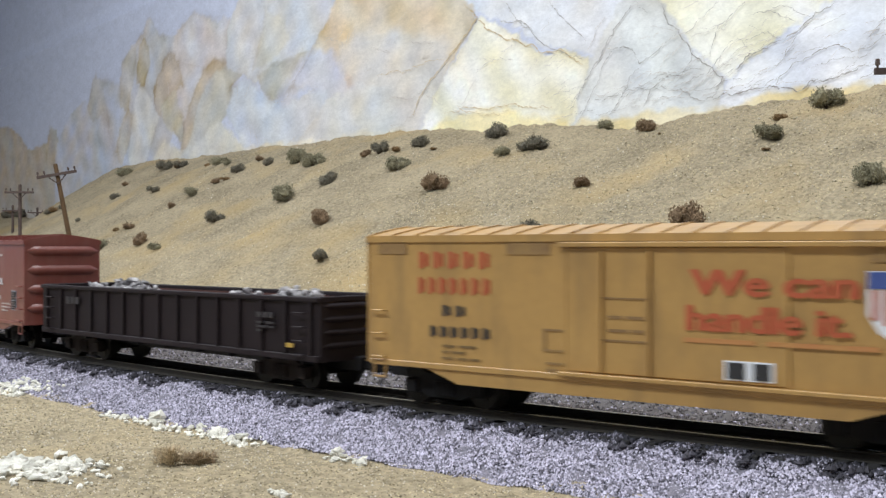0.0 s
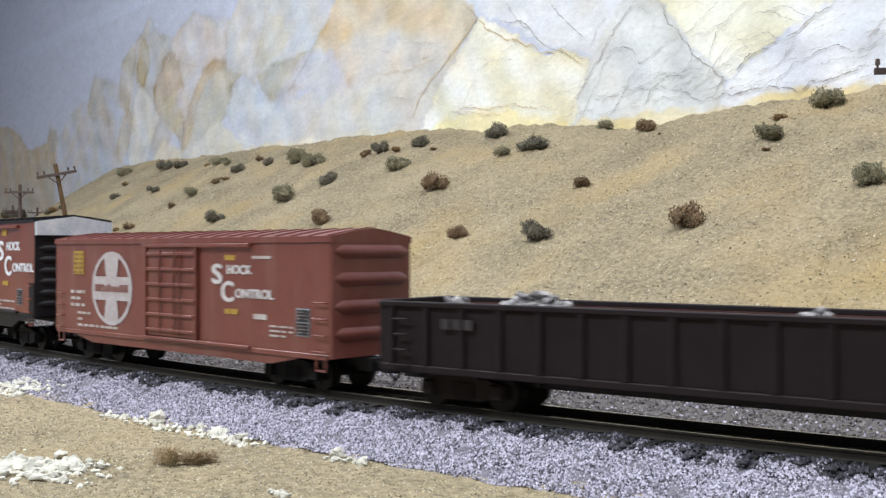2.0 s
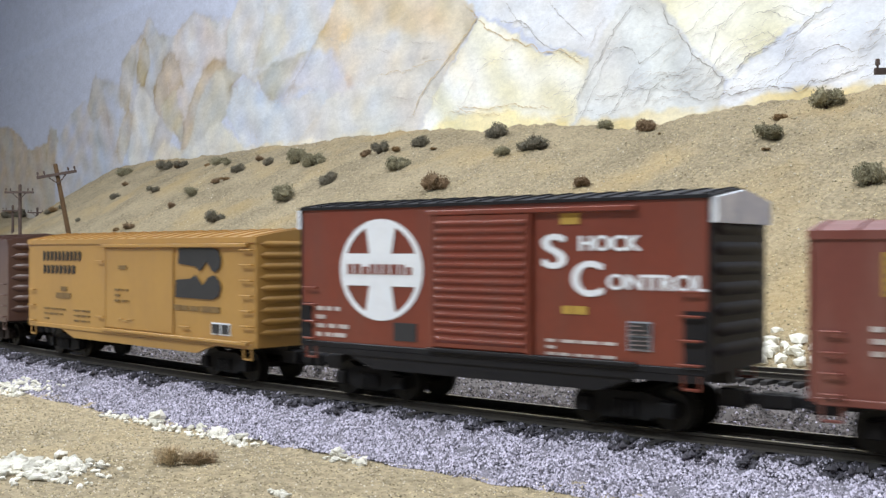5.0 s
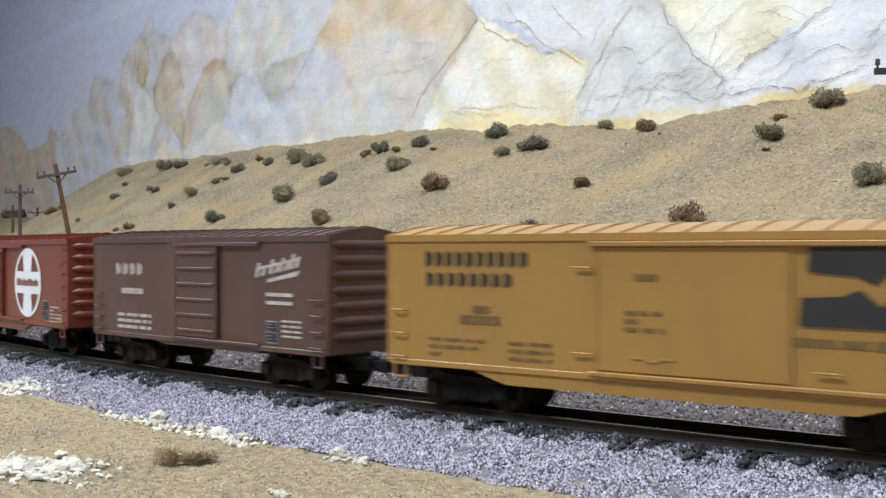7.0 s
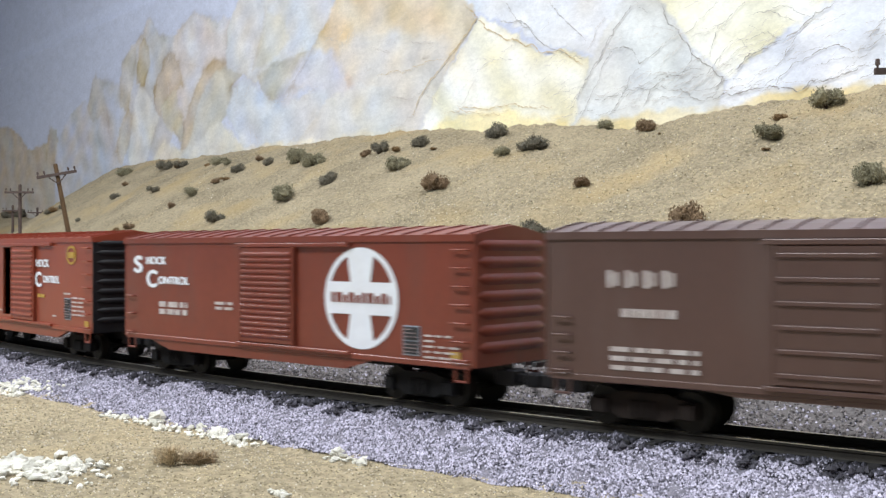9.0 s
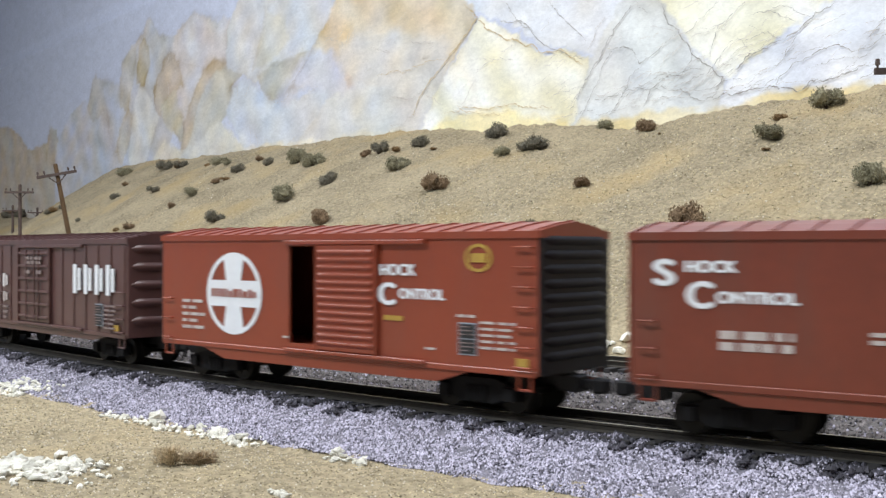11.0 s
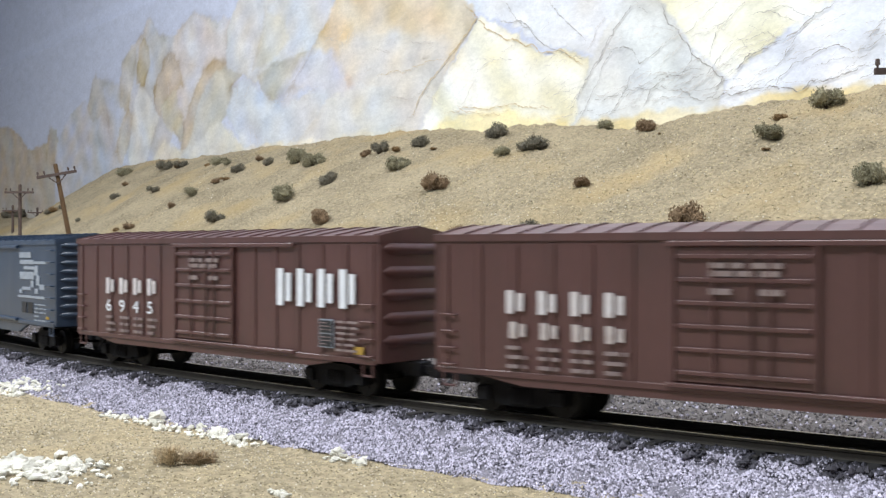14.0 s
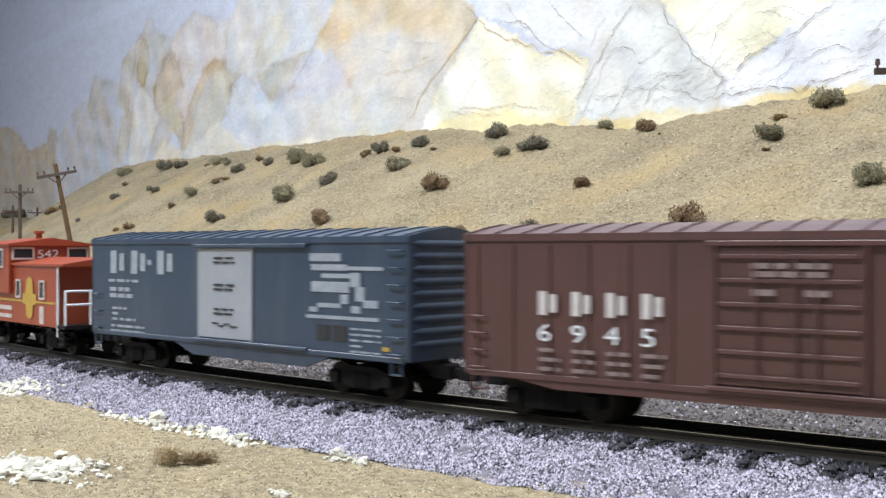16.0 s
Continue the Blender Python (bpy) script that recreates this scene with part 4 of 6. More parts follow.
def tall_red_car():
    L = 0.1418
    c = boxcar("boxcar", L, 0.0165, 0.0605, RED_BROWN, BLACK, BLACK, "tall red box car with black ends and silver end tops", ribs=8, left_rungs=4, right_rungs=4,
               door=(-0.0150, 0.0190, "ribbed", RED_BROWN), sill=(-0.040, 0.040, 0.016), low_sill=0.0058, sill_mat=BLACK, end_top=ALU, peak=0.0026, drop=0.0003)
    bars("lower_band", [(-0.0706, 0.0706, 0.0140, 0.0178)], BLACK, c, "black lower band")
    bars("corner_panel", [mm(64.5, 71.0, 16.0, 32.0)], BLACK, c, "black ladder corner")
    bars("corner_panel", [mm(-71.0, -66.5, 16.0, 30.0)], BLACK, c, "black ladder corner")
    round_emblem(c, -0.0364, 0.0411, 0.0170, 0.0158, RED_BROWN)
    slogan(c, 0.0224, 0.0425, 0.0130, 0.0056, WHITE, 0.0318, 0.0352)
    bars("small_print", text_rows(0.0285, 0.046, 0.0572, 0.003, 1, 0.0030, 2, 0.0006), YELLOW_INK, c)
    bars("small_print", text_rows(0.029, 0.0576, 0.0322, 0.003, 1, 0.0022, 3, 0.0005), YELLOW_INK, c)
    data_box(c, 0.0488, 0.0212, 0.0068, 0.0076)
    bars("small_print", text_rows(-0.064, -0.050, 0.0290, 0.0028, 4, 0.0013, 7) + text_rows(0.024, 0.046, 0.0230, 0.0018, 3, 0.0008, 8), GREY_WHITE, c)
    bars("dark_panel", [mm(-31, -22, 19.5, 25)], BLACK_INK, c)
    return c, L


def yellow_smooth_car():
    L = 0.1745
    c = boxcar("boxcar", L, 0.0132, 0.0512, YELLOW, YELLOW, YELLOW, "clean yellow box car with dark emblem and plug door", ribs=9, right_full=True, left_rungs=3,
               door=(-0.0161, 0.0350, "flat", YELLOW), sill=(-0.045, 0.050, 0.012), low_sill=0.0035)
    glyphs(c, "name_block", -0.0737, -0.0371, 0.0423, 0.0469, 10, BLACK_INK, "black name block")
    glyphs(c, "name_block", -0.0734, -0.0422, 0.0366, 0.0407, 8, BLACK_INK, "black name block")
    # dark emblem of two broad hooked strokes
    bm = bmesh.new()
    y = -HW - 0.0006
    top = [(39.5, 48.0), (62, 48.0), (65.5, 47), (67.1, 44.2), (66.5, 41), (64, 39.2), (61.5, 39.6), (58, 43.0), (54, 39.3), (50.5, 41.2), (39.0, 42.2)]
    low = [(37.0, 29.4), (62, 29.2), (65.5, 30.5), (67.0, 33.4), (66, 36.2), (63, 38.2), (59, 37.2), (55.5, 34.2), (51, 38.2), (47, 36.5), (37.6, 36.0)]
    for p in (top, low):
        bm.faces.new([bm.verts.new((x / 1000, y, z / 1000)) for x, z in p])
    bmesh.ops.recalc_face_normals(bm, faces=bm.faces[:])
    part("dark_emblem", bm, BLACK_INK, c, "near-black hooked emblem")
    bars("small_print", [mm(34.2, 40, 24.6, 26.6), mm(40.6, 45.5, 24.6, 26.4), mm(46.4, 53, 24.6, 26.4), mm(54, 66, 24.4, 26.6)], BROWN_INK, c)
    b = bars("notice_panel", [mm(60.7, 72.5, 16.6, 21.0)], WHITE, c, "black and white notice panel")
    bars("notice_field", [mm(61.4, 66.0, 17.1, 20.5), mm(67.4, 71.8, 17.1, 20.5)], BLACK_INK, b, y=-HW - 0.0003)
    bars("small_print", [mm(-56, -50.5, 29.2, 31.2), mm(-60.5, -47, 26.0, 28.4)], BROWN_INK, c)
    bars("small_print", text_rows(-0.072, -0.052, 0.0215, 0.0022, 3, 0.0008, 5) + text_rows(-0.044, -0.030, 0.0215, 0.0022, 3, 0.0008, 6), BROWN_INK, c)
    bars("small_print", text_rows(-0.008, 0.003, 0.0315, 0.0022, 3, 0.0009, 7) + [mm(-5, 1, 39.5, 41)], BROWN_INK, c, y=-HW - 0.0005)
    for x, z in ((-0.020, 0.0425), (-0.020, 0.0195), (0.044, 0.0185)):
        bm = bmesh.new()
        tube(bm, (x - 0.003, -HW - 0.0012, z), (x + 0.003, -HW - 0.0012, z), 0.0004, 5)
        part("grab_bar", bm, YELLOW, c)
    bars("door_latch", [mm(-6, -2, 19.0, 19.5), mm(-2, 2, 18.4, 18.9), mm(2, 6, 19.0, 19.5)], YELLOW_WORN, c, y=-HW - 0.0005)
    return c, L


def brown_short_car():
    L = 0.1455
    c = boxcar("boxcar", L, 0.0130, 0.0515, BROWN, BROWN, BROWN, "brown forty-foot box car with ribbed door and white script", ribs=7, truck_mat=TRUCK_BROWN, left_rungs=4, right_rungs=4,
               door=(-0.0116, 0.0140, "panel", BROWN), sill=(-0.020, 0.030, 0.010), low_sill=0.0012)
    glyphs(c, "name_block", -0.0560, -0.0355, 0.0374, 0.0420, 4, GREY_WHITE, "worn white name block")
    bars("number_bar", [mm(-51 + i * 2.6, -49 + i * 2.6, 29.8, 32.0) for i in range(6)], GREY_WHITE, c)
    bars("small_print", text_rows(-0.054, -0.030, 0.0220, 0.0024, 3, 0.0012, 6), GREY_WHITE, c)
    # script emblem: slanted strokes over a sweeping tail
    bm = bmesh.new()
    y = -HW - 0.0003
    strokes = [[(x, 37.8 + 0.16 * (x - 36)), (x + 1.7, 38.0 + 0.16 * (x - 36)), (x + 3.3, 42.4 + 0.19 * (x - 36) + lift), (x + 1.5, 42.2 + 0.19 * (x - 36) + lift)]
               for x, lift in ((35.5, 0.6), (38.6, -1.4), (43.0, 0.4), (46.0, -1.6), (48.6, -0.2), (51.4, -1.8), (54.0, 0.2), (56.6, -1.2))]
    for p in strokes + [[(42, 36.0), (58, 38.6), (59.4, 40.4), (42.4, 37.2)], [(36, 40.2), (58, 43.6), (58.2, 44.6), (36.2, 41.2)]]:
        bm.faces.new([bm.verts.new((q / 1000, y, z / 1000)) for q, z in p])
    bmesh.ops.recalc_face_normals(bm, faces=bm.faces[:])
    part("script_emblem", bm, GREY_WHITE, c, "white slanted script emblem")
    bars("small_print", [mm(41.7, 55.5, 31.4, 32.6), mm(41.7, 55.5, 28.6, 29.8)] + text_rows(0.050, 0.060, 0.0235, 0.0017, 4, 0.0007, 4), GREY_WHITE, c)
    data_box(c, 0.0417, 0.0152, 0.0058, 0.0078)
    return c, L


def red_louvre_car():
    L = 0.1785
    c = boxcar("boxcar", L, 0.0132, 0.0512, RED_BROWN, RED_BROWN, RED_BROWN, "red-brown box car with ribbed door and white ring emblem", ribs=7, right_full=True, left_rungs=3,
               door=(-0.0155, 0.0125, "ribbed", RED_BROWN), sill=(-0.060, 0.036, 0.012), low_sill=0.0034)
    round_emblem(c, 0.0436, 0.0320, 0.0164, 0.0161, RED_BROWN)
    slogan(c, -0.0831, 0.0385, 0.0092, 0.0040, WHITE, -0.0745, 0.0330)
    data_box(c, 0.0620, 0.0154, 0.0068, 0.0090)
    bars("small_print", text_rows(-0.066, -0.048, 0.0275, 0.0028, 2, 0.0020, 5) + text_rows(-0.031, -0.021, 0.0285, 0.0018, 2, 0.0010, 6) + text_rows(0.0705, 0.084, 0.0220, 0.0016, 5, 0.0006, 7), GREY_WHITE, c)
    bars("yellow_mark", [mm(81, 84.5, 15.0, 17.5)], YELLOW_INK, c)
    return c, L


def open_door_car():
    L = 0.1735
    c = boxcar("boxcar", L, 0.0125, 0.0520, RED_BRIGHT, RED_BRIGHT, BLACK, "bright red box car with black ends and a half-open ribbed door", ribs=9, right_full=True, left_rungs=3,
               door=(-0.0005, 0.0262, "open", RED_BRIGHT, -0.0150, 0.0110), sill=(-0.050, 0.050, 0.012), low_sill=0.0036)
    round_emblem(c, -0.0441, 0.0318, 0.0153, 0.0146, RED_BRIGHT)
    y = -HW - 0.00025
    words("lettering", "HOCK", 0.0048, 0.0275, 0.0396, WHITE, c, "white slogan lettering", y=-HW - 0.0005, stretch=1.05, bold=0.00025)
    words("lettering", "C", 0.0094, 0.0268, 0.0306, WHITE, c, "white slogan lettering", y=-HW - 0.0005, stretch=1.1, bold=0.0005)
    words("lettering", "ONTROL", 0.0044, 0.0352, 0.0325, WHITE, c, "white slogan lettering", y=y, stretch=1.0, bold=0.00025)
    bars("small_print", text_rows(0.0290, 0.0452, 0.0271, 0.003, 1, 0.0015, 3, 0.0004), YELLOW_INK, c)
    bm = bmesh.new()
    a, b = disc_points(bm, 0.066, 0.0450, 0.0050, 0.0041, -HW - 0.0003, 24), disc_points(bm, 0.066, 0.0450, 0.0040, 0.0032, -HW - 0.0003, 24)
    for i in range(24):
        bm.faces.new((a[i], a[(i + 1) % 24], b[(i + 1) % 24], b[i]))
    box(bm, 0.0632, 0.0688, -HW - 0.0004, -HW, 0.0437, 0.0463)
    part("small_emblem", bm, YELLOW_INK, c, "small faded yellow round emblem")
    data_box(c, 0.0588, 0.0168, 0.0066, 0.0094)
    bars("small_print", text_rows(-0.074, -0.060, 0.0290, 0.0024, 5, 0.0011, 5) + text_rows(0.0665, 0.079, 0.0268, 0.0018, 5, 0.0007, 6) + text_rows(0.058, 0.0645, 0.0285, 0.0018, 1, 0.0008, 7) + [mm(-18, -15.2, 17.5, 18.2), mm(-35, -25, 12.9, 13.6), mm(46, 49.5, 17.5, 18.2)],
         GREY_WHITE, c)
    bars("yellow_mark", [mm(79.5, 83.5, 14.6, 17.0)], YELLOW_INK, c)
    return c, L


def maroon_ribbed_car(number):
    L = 0.1822
    c = boxcar("boxcar", L, 0.0120, 0.0512, MAROON, MAROON, MAROON, "maroon ribbed box car with four big white blocks and plug door", ribs=5, posts=15, left_rungs=4, right_rungs=4,
               door=(-0.0171, 0.0184, "plug", MAROON), sill=(-0.062, 0.058, 0.014), low_sill=0.0022)
    y = -HW - 0.0009
    # unlettered initials: large and small blocks
    glyphs(c, "name_block", 0.0417, 0.0832, 0.0286, 0.0411, 4, WHITE, "white name block", y, 0.68)
    glyphs(c, "name_block", -0.0690, -0.0284, 0.0295, 0.0360, 4, SOFT_WHITE, "white name block", y, 0.54)
    if not number:
        glyphs(c, "number_block", -0.0680, -0.0284, 0.0226, 0.0272, 4, GREY_WHITE, "white number block", y, 0.52)
    for i, ch in enumerate(number):
        words("number", ch, 0.0068, -0.0672 + i * 0.0101, 0.0224, WHITE, c, "white car number", y=y - 0.0001, stretch=1.35)
    bars("small_print", [r for i in range(4) for r in text_rows(-0.0665 + i * 0.0101, -0.0600 + i * 0.0101, 0.0205, 0.0026, 3, 0.0010, 30 + i, 0.0012)], FAINT_PRINT, c, y=y)
    data_box(c, 0.0650, 0.0157, 0.0066, 0.0092, y=y)
    bars("small_print", text_rows(0.0735, 0.0835, 0.0247, 0.0018, 6, 0.0007, 9) + text_rows(-0.0075, 0.0105, 0.0442, 0.002, 2, 0.0014, 10) + [mm(-7.5, -2, 36.3, 37.8), mm(5, 10.5, 36.3, 37.8)], FAINT_PRINT, c, y=y - 0.0006)
    bars("yellow_mark", [mm(81.5, 85.5, 14.4, 16.8)], YELLOW_INK, c, y=y)
    return c, L


def blue_car():
    L = 0.1808
    c = boxcar("boxcar", L, 0.0132, 0.0510, BLUE, BLUE, BLUE, "slate blue box car with pale grey door and white map emblem", ribs=9, right_full=True, left_rungs=3,
               door=(-0.0156, 0.0156, "flat", PALE_DOOR), sill=(-0.020, 0.044, 0.012), low_sill=0.0042)
    glyphs(c, "name_block", -0.0790, -0.0485, 0.0378, 0.0470, 2, BLUISH_INK, "pale name block", -HW, 0.66)
    bars("dash", [mm(-49.5, -47, 41.4, 43.4)], BLUISH_INK, c)
    glyphs(c, "name_block", -0.0455, -0.0300, 0.0378, 0.0470, 1, BLUISH_INK, "pale name block", -HW, 0.66)
    bars("small_print", text_rows(-0.0778, -0.032, 0.0354, 0.003, 1, 0.0011, 5) + text_rows(-0.077, -0.060, 0.0322, 0.0026, 2, 0.0016, 6) + text_rows(-0.075, -0.058, 0.0242, 0.0022, 3, 0.0010, 7) + text_rows(-0.076, -0.052, 0.0170, 0.002, 2, 0.0009, 8), BLUISH_INK, c)
    for x, z in ((0.0, 0.0447), (0.0, 0.0350), (0.0, 0.0262)):
        bars("small_print", text_rows(x - 0.006, x + 0.006, z, 0.0016, 2, 0.0007, int(z * 1e4)), BLACK_INK, c, y=-HW - 0.0005)
    bars("door_latch", [mm(-7, -3.5, 20.5, 21.0), mm(-3.5, 0, 19.6, 20.1), mm(0, 3.5, 20.4, 20.9), mm(3.5, 7.5, 19.6, 20.1)], BLACK_INK, c, y=-HW - 0.0005)
    # map emblem: broken pale strokes
    rows = [mm(46, 61, 43.6, 46.2), mm(47, 64, 40.6, 42.6), mm(62, 80, 40.8, 42.0), mm(52, 66, 38.2, 39.6), mm(47, 65, 33.6, 37.0), mm(65.5, 70, 35.5, 40.0), mm(68, 72, 31, 35.5), mm(71.5, 78, 29.0, 31.4), mm(61, 64.5, 30.0, 33), mm(50, 61, 28.6, 30.0), mm(46, 50, 27, 28.6), mm(66, 70, 27.2, 29.4), mm(44.4, 78.2, 24.9, 26.0)]
    bars("map_emblem", rows, BLUISH_INK, c, "broken pale map emblem")
    bars("small_print", [mm(49.7, 55.5, 17.9, 23.0), mm(57, 63.8, 17.9, 23.0)], BLACK_INK, c)
    bars("small_print", text_rows(0.0655, 0.079, 0.0225, 0.0018, 5, 0.0006, 9), BLUISH_INK, c)
    bars("yellow_mark", [mm(80, 83, 16.0, 17.2)], YELLOW_INK, c)
    return c, L


def caboose():
    L, h, w = 0.1270, 0.0635, HW
    b = 0.0540
    z0, z1 = 0.0125, 0.0405
    c = empty("caboose", Matrix(), "orange-red caboose with wide cupola, yellow stripe and white railings", "caboose", "cars of the train")
    bm = bmesh.new()
    box(bm, -b, b, -w, w, z0, z1, 0.0003)
    part("body", bm, ORANGE_RED, c)
    bm = bmesh.new()
    prism(bm, [(-w - 0.001, z1 - 0.0006), (-w - 0.001, z1 + 0.0004), (0, z1 + 0.0034), (w + 0.001, z1 + 0.0004), (w + 0.001, z1 - 0.0006)], -h, h)
    part("roof", bm, ORANGE_RED, c)
    cw = w + 0.0022
    bm = bmesh.new()
    box(bm, -0.030, 0.0035, -cw, cw, z1 - 0.014, z1 + 0.0090, 0.0003)
    cup = part("cupola", bm, ORANGE_RED, c)
    bm = bmesh.new()
    prism(bm, [(-cw - 0.0012, z1 + 0.0088), (-cw - 0.0012, z1 + 0.0097), (0, z1 + 0.0128), (cw + 0.0012, z1 + 0.0097), (cw + 0.0012, z1 + 0.0088)], -0.032, 0.0055)
    part("cupola_roof", bm, ORANGE_RED, cup)
    bm = bmesh.new()
    tube(bm, (-0.006, -0.002, z1 + 0.0120), (-0.006, -0.002, z1 + 0.0150), 0.0016, 10)
    tube(bm, (-0.006, -0.002, z1 + 0.0148), (-0.006, -0.002, z1 + 0.0162), 0.0026, 10)
    part("chimney", bm, ORANGE_RED, cup)

    def pane(x0, x1, y0, y1, za, zb, axis, parent):
        """Framed window lying on a side (axis y) or an end (axis x)."""
        bm = bmesh.new()
        t = 0.0009
        if axis == "x":
            for a, e, p, q in ((y0 - t, y1 + t, zb, zb + t), (y0 - t, y1 + t, za - t, za), (y0 - t, y0, za, zb), (y1, y1 + t, za, zb)):
                box(bm, x0, x0 + 0.0007, a, e, p, q)
        else:
            for a, e, p, q in ((x0 - t, x1 + t, zb, zb + t), (x0 - t, x1 + t, za - t, za), (x0 - t, x0, za, zb), (x1, x1 + t, za, zb)):
                box(bm, a, e, y0 - 0.0007, y0, p, q)
        fr = part("window_frame", bm, GREY_WHITE, parent)
        bm = bmesh.new()
        if axis == "x":
            box(bm, x0, x0 + 0.0003, y0, y1, za, zb)
        else:
            box(bm, x0, x1, y0 - 0.0003, y0, za, zb)
        part("pane", bm, DARK_GLASS, fr)

    for y0 in (-cw + 0.0022, cw - 0.0112):
        pane(0.0035, 0, y0, y0 + 0.0090, z1 + 0.0030, z1 + 0.0072, "x", cup)
    for x0 in (-0.024, -0.011):
        pane(x0, x0 + 0.0075, -cw, 0, z1 - 0.001, z1 + 0.0065, "y", cup)
    for x0 in (0.0090, 0.0370, -0.044):
        pane(x0, x0 + 0.0045, -w, 0, 0.0255, 0.0325, "y", c)
    # number on the cupola's end
    cu = words("number", "542", 0.0058, 0, 0, WHITE, cup, "white number", stretch=1.15)
    cu.matrix_basis = Matrix.Translation((0.0038, -0.0068, z1 + 0.0029)) @ Euler((radians(90), 0, radians(90))).to_matrix().to_4x4() @ Matrix.Diagonal((1.25, 1, 1, 1))
    bars("stripe", [(-b, b, 0.0228, 0.0238)], YELLOW_INK, c, "yellow stripe")
    bm = bmesh.new()
    y = -w - 0.0004
    for p in ([(20, 27), (29, 27), (28, 33.5), (24.5, 35), (21, 33.5)], [(20, 22), (29, 22), (28, 16.5), (24.5, 15), (21, 16.5)], [(16.5, 22), (32.5, 22), (32.5, 27), (16.5, 27)]):
        bm.faces.new([bm.verts.new((q / 1000, y, z / 1000)) for q, z in p])
    bmesh.ops.recalc_face_normals(bm, faces=bm.faces[:])
    part("cross_emblem", bm, YELLOW_INK, c, "yellow cross emblem")
    bars("small_print", [mm(-16, 2, 18.4, 20.4), mm(-16, 2, 14.6, 16.4), mm(36, 41, 13.5, 21.5)], GREY_WHITE, c)
    for sgn in (-1, 1):
        bm = bmesh.new()
        a, e = sorted((sgn * b, sgn * h))
        box(bm, a, e, -w, w, z0, z0 + 0.0015)
        part("platform", bm, BLACK, c)
        x = sgn * (h - 0.0006)
        for y in (-w + 0.0006, -0.006, 0.006, w - 0.0006):
            bm = bmesh.new()
            tube(bm, (x, y, z0 + 0.001), (x, y, 0.0290), 0.00055, 5)
            part("railing_post", bm, WHITE, c, "white railing post")
        for z in (0.0230, 0.0290):
            bm = bmesh.new()
            tube(bm, (x, -w + 0.0006, z), (x, w - 0.0006, z), 0.00055, 5)
            part("railing_bar", bm, WHITE, c, "white railing bar")
        for y in (-w + 0.0004, w - 0.0004):
            bm = bmesh.new()
            tube(bm, (sgn * (b + 0.0012), y, z0 - 0.004), (sgn * (b + 0.0012), y, z1 - 0.001), 0.0006, 5)
            part("grab_rail", bm, WHITE, c, "white upright grab rail")
        for sy in (-1, 1):
            bm = bmesh.new()
            for i in range(3):
                a, e = sorted((sgn * (b + 0.002), sgn * (h - 0.001)))
                box(bm, a, e, sy * (w - 0.004), sy * w, z0 - 0.002 - i * 0.0026, z0 - 0.0014 - i * 0.0026)
            part("steps", bm, BLACK, c)
    underframe(c, b, z0)
    for x in (-0.040, 0.040):
        truck(c, x, TRUCK, 1)
    couplers(c, h)
    return c, L


for made, middle in ((yellow_insulated_car(), -0.1039), (gondola(), -0.3083), (faded_red_car(), -0.5152), (tall_red_car(), -0.7000), (yellow_smooth_car(), -0.8800), (brown_short_car(), -1.0652),
                     (red_louvre_car(), -1.2502), (open_door_car(), -1.4520), (maroon_ribbed_car(""), -1.6537), (maroon_ribbed_car("6945"), -1.8573), (blue_car(), -2.0590), (caboose(), -2.2385)):
    CARS.append((made[0], middle, made[1] / 2 - 0.0255))

# ---------------------------------------------------------------- the painted mountains
def inside(x, z, pts):
    """Signed distance to an outline, positive inside; arrays."""
    d = np.full(x.shape, 9.0)
    odd = np.zeros(x.shape, bool)
    for (ax, az), (bx, bz) in zip(pts, pts[1:] + pts[:1]):
        ex, ez = bx - ax, bz - az
        t = np.clip(((x - ax) * ex + (z - az) * ez) / (ex * ex + ez * ez), 0, 1)
        d = np.minimum(d, np.hypot(x - ax - t * ex, z - az - t * ez))
        if abs(ez) > 1e-9:
            odd ^= ((az > z) != (bz > z)) & (x < ax + (z - az) * ex / ez)
    return np.where(odd, d, -d)


PAINT = []  # outline, colour, second colour, softness and dark edge of each painted crag, farthest first


def crag(pts, a, b, soft, edge):
    PAINT.append((pts, np.array(a), np.array(b), soft, edge))


crag([(-2.424, 0.367), (-2.332, 0.355), (-2.264, 0.326), (-2.19, 0.289), (-2.085, 0.298), (-2.06, 0.332), (-2.019, 0.322), (-2.002, 0.291), (-1.955, 0.242), (-1.895, -0.05), (-3.047, -0.05), (-3.048, 0.451)], (0.470, 0.390, 0.305), (0.450, 0.415, 0.370), 0.0037, 0.190)
crag([(-2.018, 0.293), (-1.955, 0.333), (-1.895, 0.36), (-1.858, 0.37), (-1.83, 0.353), (-1.816, 0.39), (-1.795, 0.414), (-1.741, 0.393), (-1.664, 0.381), (-1.639, -0.05), (-2.051, -0.05)], (0.491, 0.483, 0.500), (0.488, 0.506, 0.580), 0.0037, 0.114)
crag([(-1.837, 0.348), (-1.816, 0.395), (-1.792, 0.414), (-1.752, 0.397), (-1.734, 0.337), (-1.802, 0.318)], (0.465, 0.438, 0.410), (0.488, 0.488, 0.516), 0.0037, 0.114)
crag([(-1.781, 0.294), (-1.754, 0.334), (-1.728, 0.336), (-1.721, 0.288), (-1.754, 0.26)], (0.465, 0.446, 0.446), (0.506, 0.506, 0.535), 0.0050, 0.076)
crag([(-1.67, 0.366), (-1.652, 0.425), (-1.615, 0.447), (-1.563, 0.456), (-1.54, 0.485), (-1.523, 0.488), (-1.49, 0.453), (-1.458, 0.438), (-1.417, 0.431), (-1.407, 0.315), (-1.469, 0.189), (-1.702, 0.198)], (0.536, 0.518, 0.518), (0.535, 0.553, 0.627), 0.0031, 0.152)
